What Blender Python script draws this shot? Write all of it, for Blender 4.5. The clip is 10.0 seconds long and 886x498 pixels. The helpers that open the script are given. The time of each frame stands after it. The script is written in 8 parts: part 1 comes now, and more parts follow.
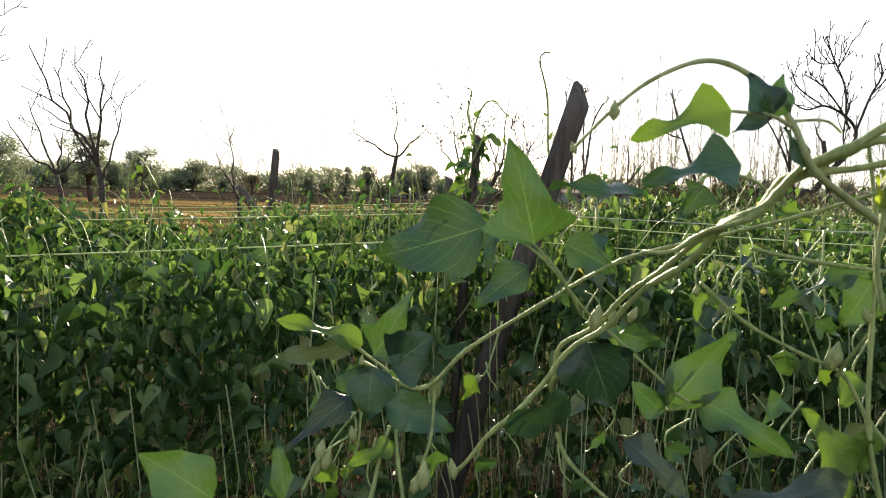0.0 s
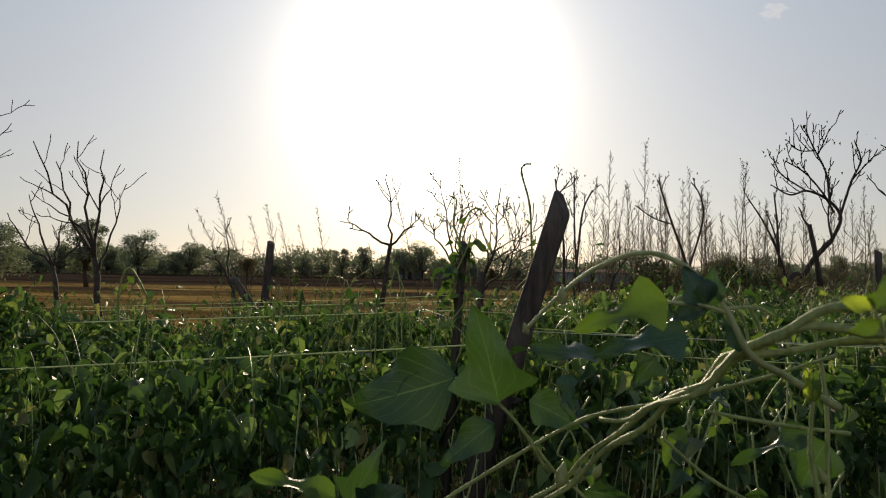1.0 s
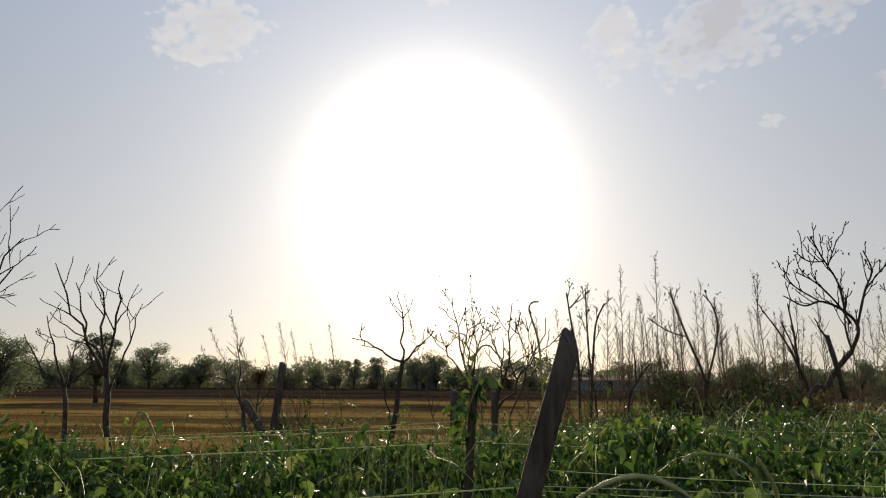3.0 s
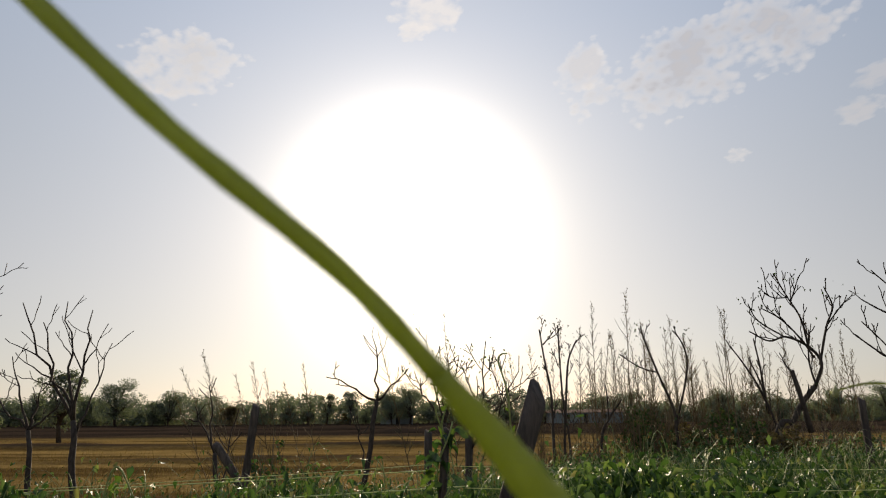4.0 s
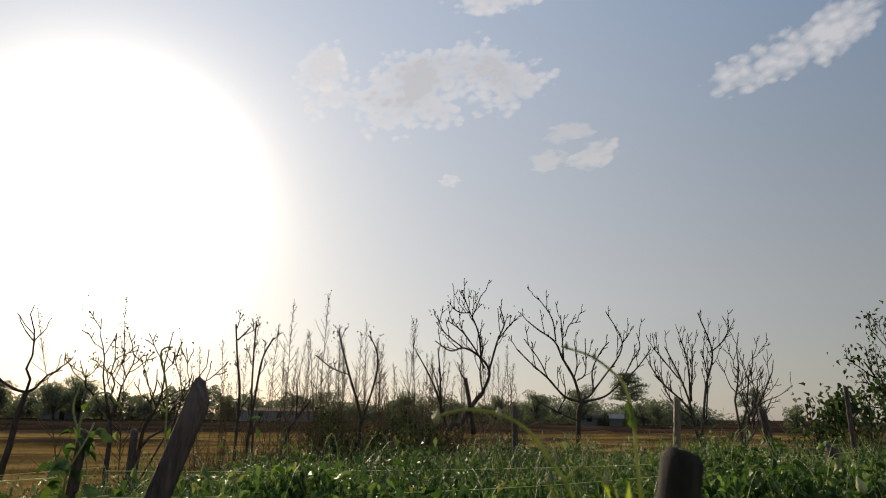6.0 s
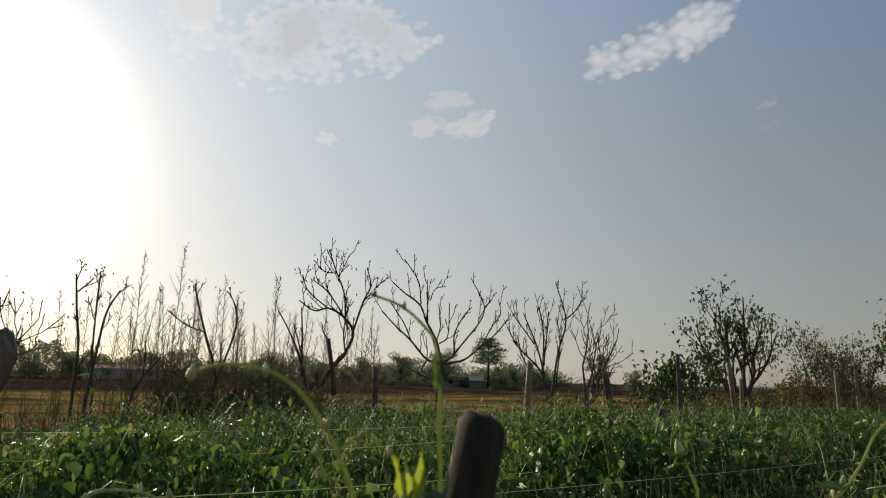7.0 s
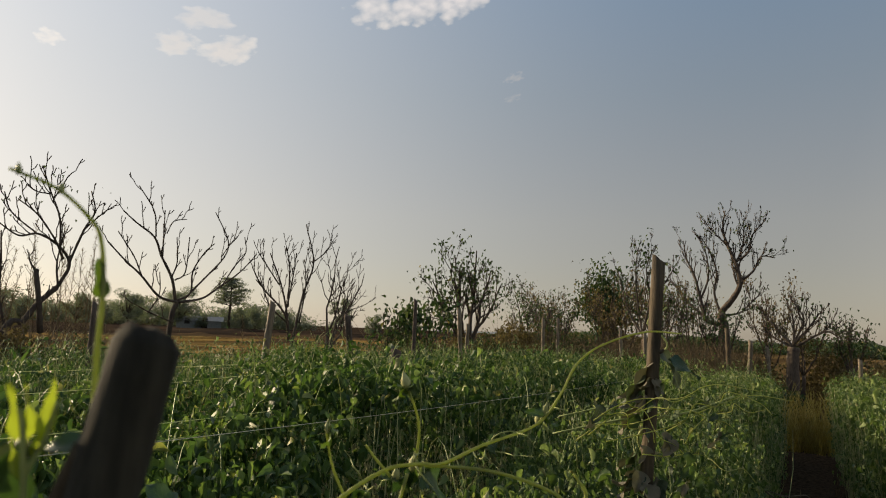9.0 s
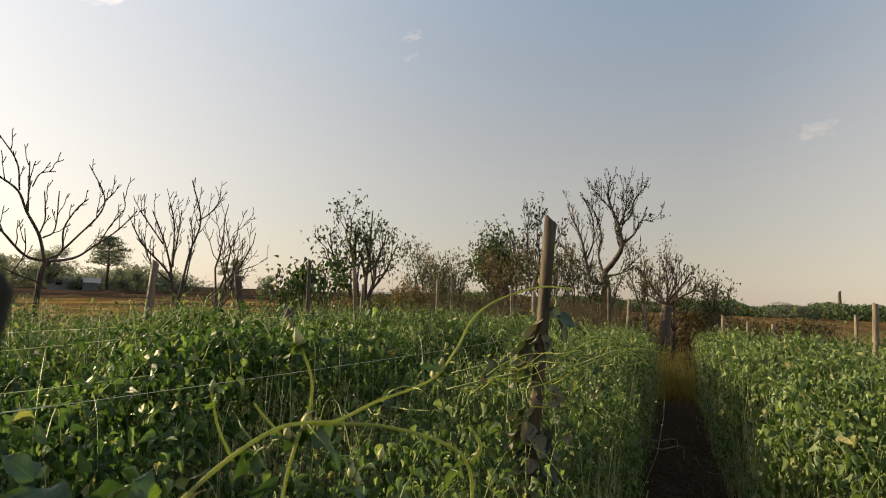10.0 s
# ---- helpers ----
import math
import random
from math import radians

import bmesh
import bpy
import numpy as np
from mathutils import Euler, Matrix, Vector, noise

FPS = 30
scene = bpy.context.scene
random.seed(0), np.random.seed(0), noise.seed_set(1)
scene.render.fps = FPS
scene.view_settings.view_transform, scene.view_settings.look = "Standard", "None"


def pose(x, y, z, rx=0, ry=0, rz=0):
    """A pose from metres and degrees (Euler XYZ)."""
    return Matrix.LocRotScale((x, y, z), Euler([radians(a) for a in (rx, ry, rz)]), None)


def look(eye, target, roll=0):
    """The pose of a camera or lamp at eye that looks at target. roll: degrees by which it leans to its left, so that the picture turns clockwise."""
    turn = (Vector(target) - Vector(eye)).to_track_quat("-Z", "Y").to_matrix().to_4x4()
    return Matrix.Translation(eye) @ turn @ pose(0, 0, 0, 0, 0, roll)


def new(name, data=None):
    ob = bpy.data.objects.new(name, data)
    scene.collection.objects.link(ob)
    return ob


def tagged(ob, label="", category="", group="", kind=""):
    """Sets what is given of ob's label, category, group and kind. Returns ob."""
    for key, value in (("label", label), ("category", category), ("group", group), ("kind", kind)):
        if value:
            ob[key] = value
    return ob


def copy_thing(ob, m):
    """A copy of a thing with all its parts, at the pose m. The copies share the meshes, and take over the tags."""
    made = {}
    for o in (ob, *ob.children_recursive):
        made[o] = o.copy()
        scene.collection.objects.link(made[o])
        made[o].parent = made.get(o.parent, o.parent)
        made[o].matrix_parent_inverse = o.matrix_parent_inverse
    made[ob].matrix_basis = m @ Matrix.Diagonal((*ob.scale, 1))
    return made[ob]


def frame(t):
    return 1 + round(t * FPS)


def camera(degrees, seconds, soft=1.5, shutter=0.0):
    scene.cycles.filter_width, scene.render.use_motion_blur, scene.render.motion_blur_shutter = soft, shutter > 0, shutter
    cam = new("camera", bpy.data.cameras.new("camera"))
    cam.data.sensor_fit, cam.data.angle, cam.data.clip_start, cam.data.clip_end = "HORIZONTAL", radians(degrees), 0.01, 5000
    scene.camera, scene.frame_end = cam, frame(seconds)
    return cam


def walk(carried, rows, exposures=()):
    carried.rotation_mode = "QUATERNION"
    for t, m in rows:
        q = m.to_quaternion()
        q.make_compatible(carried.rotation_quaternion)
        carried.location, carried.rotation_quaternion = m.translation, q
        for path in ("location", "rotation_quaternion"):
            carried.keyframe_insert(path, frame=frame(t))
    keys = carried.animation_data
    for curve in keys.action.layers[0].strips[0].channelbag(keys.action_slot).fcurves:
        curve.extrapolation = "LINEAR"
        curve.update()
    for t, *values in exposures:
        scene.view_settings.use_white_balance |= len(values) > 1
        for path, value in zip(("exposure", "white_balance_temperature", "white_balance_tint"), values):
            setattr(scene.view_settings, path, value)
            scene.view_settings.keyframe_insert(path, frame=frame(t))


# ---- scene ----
cam = camera(68.6, 10.0, soft=1.0)
cam.data.dof.use_dof = True
cam.data.dof.focus_distance = 1.7
cam.data.dof.aperture_fstop = 15.0
PATH = [
    (0, (-0.006, 0.020, 1.309), (-0.155, 2.007, 1.138), 1.6),
    (0.5, (0.006, 0.015, 1.339), (-0.156, 2.008, 1.297), 1.4),
    (1, (0.020, -0.001, 1.379), (-0.124, 1.992, 1.455), 0.9),
    (1.5, (0.035, -0.006, 1.403), (-0.122, 1.979, 1.587), 0.9),
    (2, (0.034, -0.009, 1.420), (-0.147, 1.963, 1.704), 0.6),
    (2.5, (0.031, -0.012, 1.433), (-0.160, 1.948, 1.782), 0.3),
    (4, (0.047, -0.132, 1.503), (-0.056, 1.801, 2.004), -0.5),
    (4.5, (0.066, -0.138, 1.505), (0.090, 1.792, 2.029), -0.3),
    (5, (0.084, -0.116, 1.513), (0.310, 1.802, 2.030), 0.3),
    (5.5, (0.104, -0.082, 1.518), (0.552, 1.795, 2.044), 0.4),
    (5.7, (0.109, -0.068, 1.517), (0.679, 1.775, 2.042), 0.5),
    (6.8, (0.183, -0.012, 1.515), (1.225, 1.646, 1.921), 1.3),
    (7, (0.188, -0.008, 1.515), (1.282, 1.619, 1.910), 1.4),
    (7.5, (0.215, 0.008, 1.510), (1.48, 1.517, 1.870), 2.1),
    (8, (0.224, 0.022, 1.507), (1.618, 1.419, 1.825), 2.4),
    (8.5, (0.232, 0.023, 1.506), (1.752, 1.293, 1.787), 2.6),
    (9, (0.237, 0.023, 1.505), (1.881, 1.134, 1.755), 2.4),
    (9.5, (0.244, 0.026, 1.501), (1.966, 1.025, 1.698), 2.0),
    (10, (0.254, 0.034, 1.499), (2.066, 0.868, 1.642), 2.1),
]
walk(cam, [(t, look(eye, target, roll)) for t, eye, target, roll in PATH],
     [(0, 1.6, 6500, 10), (0.3, 0.78, 6500, 10), (0.6, 0.22, 6550, 10), (1, 0.1, 6650, 11), (2.5, 0.1, 6700, 12), (4, 0.12, 6750, 13), (5.5, 0.1, 6750, 13), (7, 0.18, 6700, 9.5), (8, 0.2, 7020, 10.5), (8.5, 0.26, 7160, 11.5), (9, 0.46, 7300, 12), (9.5, 0.68, 7400, 12.5), (10, 0.95, 7500, 14)])

# ---- light: low evening sun in front, hazy sky ----
SUN_AZ, SUN_EL = radians(-5.9), radians(16.2)
SUN_DIR = Vector((math.sin(SUN_AZ) * math.cos(SUN_EL), math.cos(SUN_AZ) * math.cos(SUN_EL), math.sin(SUN_EL)))
world = bpy.data.worlds.new("hazy_sky")
scene.world = world
world.use_nodes = True
wt = world.node_tree
wt.nodes.clear()
w_out = wt.nodes.new("ShaderNodeOutputWorld")
w_sky = wt.nodes.new("ShaderNodeTexSky")
w_sky.sky_type = "NISHITA"
w_sky.sun_disc = False
w_sky.sun_elevation = SUN_EL
w_sky.sun_rotation = SUN_AZ
w_sky.altitude = 200
w_sky.air_density, w_sky.dust_density, w_sky.ozone_density = 1.0, 0.6, 1.5
w_bg = wt.nodes.new("ShaderNodeBackground")
w_bg.inputs["Strength"].default_value = 0.022
wt.links.new(w_sky.outputs[0], w_bg.inputs[0])
# the dusty air scatters a wide bright aureole round the sun and a pale veil over the rest
w_tc = wt.nodes.new("ShaderNodeTexCoord")
w_dot = wt.nodes.new("ShaderNodeVectorMath")
w_dot.operation = "DOT_PRODUCT"
w_dot.inputs[1].default_value = SUN_DIR
wt.links.new(w_tc.outputs["Generated"], w_dot.inputs[0])
w_cl = wt.nodes.new("ShaderNodeMath")
w_cl.operation = "MAXIMUM"
w_cl.inputs[1].default_value = 0.0
wt.links.new(w_dot.outputs["Value"], w_cl.inputs[0])
w_sep = wt.nodes.new("ShaderNodeSeparateXYZ")
wt.links.new(w_tc.outputs["Generated"], w_sep.inputs[0])
w_ramp = wt.nodes.new("ShaderNodeValToRGB")
w_ramp.color_ramp.elements[0].color = (1.03, 0.98, 0.95, 1)
w_ramp.color_ramp.elements[1].position = 0.55
w_ramp.color_ramp.elements[1].color = (0.54, 0.93, 1.50, 1)
w_mid = w_ramp.color_ramp.elements.new(0.17)
w_mid.color = (1.07, 1.08, 1.08, 1)
w_high = w_ramp.color_ramp.elements.new(0.35)
w_high.color = (0.77, 0.98, 1.22, 1)
w_low = w_ramp.color_ramp.elements.new(0.08)
w_low.color = (1.09, 1.04, 0.99, 1)
wt.links.new(w_sep.outputs[2], w_ramp.inputs[0])
w_neg = wt.nodes.new("ShaderNodeMath")
w_neg.operation = "MULTIPLY"
w_neg.inputs[1].default_value = -1.0
wt.links.new(w_dot.outputs["Value"], w_neg.inputs[0])
w_back = wt.nodes.new("ShaderNodeMath")
w_back.operation = "MAXIMUM"
w_back.inputs[1].default_value = 0.0
wt.links.new(w_neg.outputs[0], w_back.inputs[0])
w_sum = None
for power, gain, cap, tint in ((150.0, 4.25, 1.3, (1.0, 0.94, 0.80, 1)), (30.0, 0.38, 1.0, (1.0, 0.87, 0.64, 1)), (2.4, 0.365, 1.0, (1.0, 0.97, 0.935, 1)), (1.2, 0.34, 1.0, (1.0, 0.93, 0.86, 1)), (0.0, 0.158, 1.0, None)):
    p = wt.nodes.new("ShaderNodeMath")
    p.operation = "POWER"
    p.inputs[1].default_value = power
    wt.links.new((w_back if power == 1.2 else w_cl).outputs[0], p.inputs[0])
    g = wt.nodes.new("ShaderNodeMath")
    g.operation = "MULTIPLY"
    g.inputs[1].default_value = gain
    wt.links.new(p.outputs[0], g.inputs[0])
    c = wt.nodes.new("ShaderNodeMath")
    c.operation = "MINIMUM"
    c.inputs[1].default_value = cap
    wt.links.new(g.outputs[0], c.inputs[0])
    b = wt.nodes.new("ShaderNodeBackground")
    if tint:
        b.inputs["Color"].default_value = tint
    else:
        wt.links.new(w_ramp.outputs[0], b.inputs["Color"])
    wt.links.new(c.outputs[0], b.inputs["Strength"])
    a = wt.nodes.new("ShaderNodeAddShader")
    wt.links.new((w_sum or w_bg).outputs[0], a.inputs[0])
    wt.links.new(b.outputs[0], a.inputs[1])
    w_sum = a
wt.links.new(w_sum.outputs[0], w_out.inputs["Surface"])

sun = new("sun", bpy.data.lights.new("sun", "SUN"))
sun.data.energy, sun.data.angle, sun.data.color = 5.0, radians(0.6), (1.0, 0.84, 0.60)
sun.matrix_world = look(SUN_DIR * 50, (0, 0, 0))


# ---- materials ----
def nodes_of(name):
    m = bpy.data.materials.new(name)
    m.use_nodes = True
    nt = m.node_tree
    return m, nt, nt.nodes["Principled BSDF"], nt.nodes["Material Output"]


def ramp(nt, fac, stops):
    r = nt.nodes.new("ShaderNodeValToRGB")
    while len(r.color_ramp.elements) < len(stops):
        r.color_ramp.elements.new(0.5)
    for e, (pos, col) in zip(r.color_ramp.elements, stops):
        e.position, e.color = pos, (*col, 1)
    nt.links.new(fac, r.inputs[0])
    return r.outputs[0]


def noise_tex(nt, vec, scale, detail=4.0, rough=0.55):
    n = nt.nodes.new("ShaderNodeTexNoise")
    n.inputs["Scale"].default_value, n.inputs["Detail"].default_value, n.inputs["Roughness"].default_value = scale, detail, rough
    if vec is not None:
        nt.links.new(vec, n.inputs["Vector"])
    return n.outputs["Fac"]


def mixc(nt, fac, a, b, mode="MIX"):
    m = nt.nodes.new("ShaderNodeMix")
    m.data_type, m.blend_type = "RGBA", mode
    for sock, v in ((m.inputs[0], fac), (m.inputs[6], a), (m.inputs[7], b)):
        if isinstance(v, bpy.types.NodeSocket):
            nt.links.new(v, sock)
        elif isinstance(v, tuple):
            sock.default_value = (*v, 1)
        else:
            sock.default_value = v
    return m.outputs[2]


def mth(nt, op, a, b=None, clamp=False):
    m = nt.nodes.new("ShaderNodeMath")
    m.operation, m.use_clamp = op, clamp
    for sock, v in zip(m.inputs, (a, b)):
        if isinstance(v, bpy.types.NodeSocket):
            nt.links.new(v, sock)
        elif v is not None:
            sock.default_value = v
    return m.outputs[0]


def bumped(nt, bsdf, height, dist, strength=0.6):
    b = nt.nodes.new("ShaderNodeBump")
    b.inputs["Strength"].default_value, b.inputs["Distance"].default_value = strength, dist
    nt.links.new(height, b.inputs["Height"])
    nt.links.new(b.outputs[0], bsdf.inputs["Normal"])


def coords(nt, which="Object", scale=(1, 1, 1)):
    tc = nt.nodes.new("ShaderNodeTexCoord")
    mp = nt.nodes.new("ShaderNodeMapping")
    mp.inputs["Scale"].default_value = scale
    nt.links.new(tc.outputs[which], mp.inputs[0])
    return mp.outputs[0]


def leaf_material(name, dark, mid, pale, trans=0.4, rough=0.42, veins=False, dry=None, spec=0.25, gaps=0.0):
    """Thin leaf: glossy upper skin, and light that shines through from behind; a spray of leaves has gaps between them."""
    m, nt, bsdf, out = nodes_of(name)
    geo = nt.nodes.new("ShaderNodeNewGeometry")
    col = ramp(nt, geo.outputs["Random Per Island"], [(0.0, dark), (0.64, mid), (0.92, pale), (1.0, dry or pale)])
    vec = coords(nt)
    mottle = noise_tex(nt, vec, 90 if veins else 25, 3)
    col = mixc(nt, mth(nt, "MULTIPLY", mottle, 0.5), col, tuple(c * 0.55 for c in mid))
    if veins:
        oi = nt.nodes.new("ShaderNodeObjectInfo")
        col = mixc(nt, 1.0, col, ramp(nt, oi.outputs["Random"], [(0.0, (0.5, 0.56, 0.6)), (0.5, (0.9, 0.92, 0.9)), (1.0, (1.25, 1.18, 0.9))]), "MULTIPLY")
        uv = nt.nodes.new("ShaderNodeUVMap")
        sep = nt.nodes.new("ShaderNodeSeparateXYZ")
        nt.links.new(uv.outputs[0], sep.inputs[0])
        side = mth(nt, "ABSOLUTE", mth(nt, "SUBTRACT", sep.outputs[0], 0.5))
        rib = mth(nt, "LESS_THAN", side, 0.012)
        lat = mth(nt, "FRACT", mth(nt, "MULTIPLY", mth(nt, "SUBTRACT", sep.outputs[1], mth(nt, "MULTIPLY", side, 0.9)), 6.0))
        lat = mth(nt, "LESS_THAN", lat, 0.075)
        v = mth(nt, "MAXIMUM", rib, mth(nt, "MULTIPLY", lat, 0.55))
        col = mixc(nt, mth(nt, "MULTIPLY", v, 0.5), col, tuple(min(1, c * 1.2 + 0.02) for c in pale))
        bumped(nt, bsdf, mth(nt, "ADD", mth(nt, "MULTIPLY", v, -0.6), noise_tex(nt, vec, 140, 2)), 0.0015, 0.7)
    else:
        bumped(nt, bsdf, noise_tex(nt, vec, 110, 2), 0.004, 0.6)
    nt.links.new(col, bsdf.inputs["Base Color"])
    bsdf.inputs["Roughness"].default_value = rough
    bsdf.inputs["Specular IOR Level"].default_value = spec
    tr = nt.nodes.new("ShaderNodeBsdfTranslucent")
    nt.links.new(mixc(nt, 1.0, col, (1.16, 1.32, 0.66), "MULTIPLY"), tr.inputs["Color"])
    mx = nt.nodes.new("ShaderNodeMixShader")
    mx.inputs[0].default_value = trans
    nt.links.new(bsdf.outputs[0], mx.inputs[1])
    nt.links.new(tr.outputs[0], mx.inputs[2])
    if gaps:
        tp = nt.nodes.new("ShaderNodeBsdfTransparent")
        mg = nt.nodes.new("ShaderNodeMixShader")
        mg.inputs[0].default_value = gaps
        nt.links.new(mx.outputs[0], mg.inputs[1])
        nt.links.new(tp.outputs[0], mg.inputs[2])
        mx = mg
    nt.links.new(mx.outputs[0], out.inputs["Surface"])
    return m


def bark_material(name, dark, pale, scale=18.0, stretch=0.18, rough=0.85, bump=0.006):
    m, nt, bsdf, _ = nodes_of(name)
    vec = coords(nt, "Object", (1, 1, stretch))
    grain = noise_tex(nt, vec, scale * 3, 6, 0.65)
    blot = noise_tex(nt, coords(nt), scale * 0.35, 3)
    f = mth(nt, "ADD", mth(nt, "MULTIPLY", grain, 0.65), mth(nt, "MULTIPLY", blot, 0.35))
    nt.links.new(ramp(nt, f, [(0.36, dark), (0.64, pale)]), bsdf.inputs["Base Color"])
    bsdf.inputs["Roughness"].default_value = rough
    bsdf.inputs["Specular IOR Level"].default_value = 0.25
    bumped(nt, bsdf, grain, bump, 0.8)
    return m


M_LEAF = leaf_material("bean_leaf", (0.028, 0.064, 0.019), (0.070, 0.124, 0.036), (0.22, 0.29, 0.095), 0.33, 0.50, dry=(0.30, 0.25, 0.11), spec=0.32)
M_LEAF_DUSTY = leaf_material("dusty_bean_leaf", (0.046, 0.088, 0.028), (0.126, 0.180, 0.060), (0.27, 0.33, 0.125), 0.34, 0.50, dry=(0.32, 0.27, 0.13), spec=0.32)
M_LEAF_NEAR = leaf_material("bean_leaf_veined", (0.026, 0.056, 0.020), (0.046, 0.090, 0.030), (0.072, 0.125, 0.040), 0.25, 0.40, veins=True, spec=0.5)
M_LEAF_YOUNG = leaf_material("young_leaf", (0.065, 0.115, 0.022), (0.10, 0.155, 0.028), (0.14, 0.19, 0.036), 0.30, 0.5)
# dark copy of the veined bean leaf, shade put into its colour
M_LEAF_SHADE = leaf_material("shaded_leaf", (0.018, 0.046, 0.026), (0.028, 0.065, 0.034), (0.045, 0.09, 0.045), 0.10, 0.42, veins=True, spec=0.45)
M_BUD_LEAF = leaf_material("yellow_bud_leaf", (0.22, 0.27, 0.035), (0.30, 0.34, 0.05), (0.38, 0.40, 0.08), 0.5, 0.5)
M_SHOOT = leaf_material("young_shoot", (0.29, 0.30, 0.11), (0.37, 0.38, 0.15), (0.45, 0.45, 0.21), 0.6, 0.5)
M_LEAF_DULL = leaf_material("dull_leaf", (0.035, 0.065, 0.026), (0.06, 0.095, 0.036), (0.11, 0.13, 0.05), 0.25, 0.65, dry=(0.20, 0.14, 0.06))
M_LEAF_GREY = leaf_material("leaf_underside", (0.045, 0.062, 0.042), (0.07, 0.09, 0.062), (0.11, 0.13, 0.10), 0.12, 0.6, veins=True)
M_LEAF_DRY = leaf_material("withered_leaf", (0.10, 0.09, 0.065), (0.16, 0.145, 0.105), (0.25, 0.23, 0.17), 0.1, 0.8)
M_VINE = bark_material("vine_stem", (0.14, 0.175, 0.05), (0.32, 0.35, 0.13), 60, 0.3, 0.55, 0.001)
M_TENDRIL = bark_material("field_tendril", (0.10, 0.14, 0.045), (0.26, 0.29, 0.11), 60, 0.3, 0.55, 0.001)
M_STEM = bark_material("bean_stem", (0.20, 0.23, 0.09), (0.42, 0.43, 0.22), 40, 0.3, 0.6, 0.001)
M_POST = bark_material("weathered_post", (0.032, 0.025, 0.021), (0.12, 0.094, 0.078), 16, 0.12, 0.9, 0.008)
M_POST_PALE = bark_material("split_wood", (0.030, 0.024, 0.016), (0.112, 0.086, 0.056), 14, 0.12, 0.85, 0.006)
M_SPLIT = bark_material("split_heartwood", (0.026, 0.018, 0.010), (0.085, 0.058, 0.032), 40, 0.12, 0.9, 0.003)
M_STAKE = bark_material("dark_stake", (0.012, 0.011, 0.008), (0.042, 0.038, 0.028), 60, 0.12, 0.95, 0.002)
M_BAMBOO = bark_material("dry_cane", (0.085, 0.066, 0.046), (0.21, 0.17, 0.12), 20, 0.15, 0.7, 0.003)
M_BARK = bark_material("bare_bark", (0.026, 0.020, 0.016), (0.085, 0.066, 0.052), 14, 0.3, 0.9, 0.005)
# bare bark again, colour raised to stand for sun on the farther trees
M_BARK_LIT = bark_material("lit_bark", (0.042, 0.032, 0.025), (0.125, 0.096, 0.072), 14, 0.3, 0.9, 0.005)
M_WEED = bark_material("dry_weed", (0.075, 0.055, 0.032), (0.18, 0.135, 0.075), 30, 0.4, 0.9, 0.002)
M_SEED = leaf_material("seed_head", (0.09, 0.065, 0.035), (0.16, 0.115, 0.06), (0.23, 0.17, 0.09), 0.3, 0.9)
M_STRING = bark_material("nylon_string", (0.55, 0.58, 0.20), (0.72, 0.72, 0.32), 80, 0.5, 0.45, 0.0003)
M_TWINE = bark_material("pale_twine", (0.40, 0.38, 0.28), (0.58, 0.55, 0.42), 80, 0.5, 0.7, 0.0003)
# distant haze is put into the leaf colour as pale grey
M_FAR = leaf_material("hazed_tree_foliage", (0.15, 0.165, 0.14), (0.18, 0.20, 0.165), (0.21, 0.23, 0.18), 0.40, 0.9, dry=(0.12, 0.095, 0.06), spec=0.1, gaps=0.12)
M_FAR_DRY = leaf_material("dry_tree_foliage", (0.092, 0.070, 0.034), (0.150, 0.110, 0.052), (0.22, 0.16, 0.075), 0.25, 0.8)
# yellow grass, lightened so its colour holds the sun at the path's end
M_GRASS = leaf_material("yellowing_grass", (0.26, 0.21, 0.07), (0.36, 0.30, 0.11), (0.46, 0.39, 0.16), 0.4, 0.8)
M_THICKET = bark_material("thicket_twig", (0.050, 0.033, 0.020), (0.15, 0.098, 0.058), 30, 0.4, 0.95, 0.002)
# lighter copy of the straw, with sunlight put into the colour
M_STRAW_SUNLIT = leaf_material("sunlit_straw_blade", (0.24, 0.19, 0.06), (0.40, 0.32, 0.11), (0.52, 0.43, 0.17), 0.45, 0.9, spec=0.0)
M_STRAW = leaf_material("straw_blade", (0.17, 0.105, 0.036), (0.28, 0.18, 0.060), (0.38, 0.26, 0.095), 0.35, 0.9, spec=0.0)


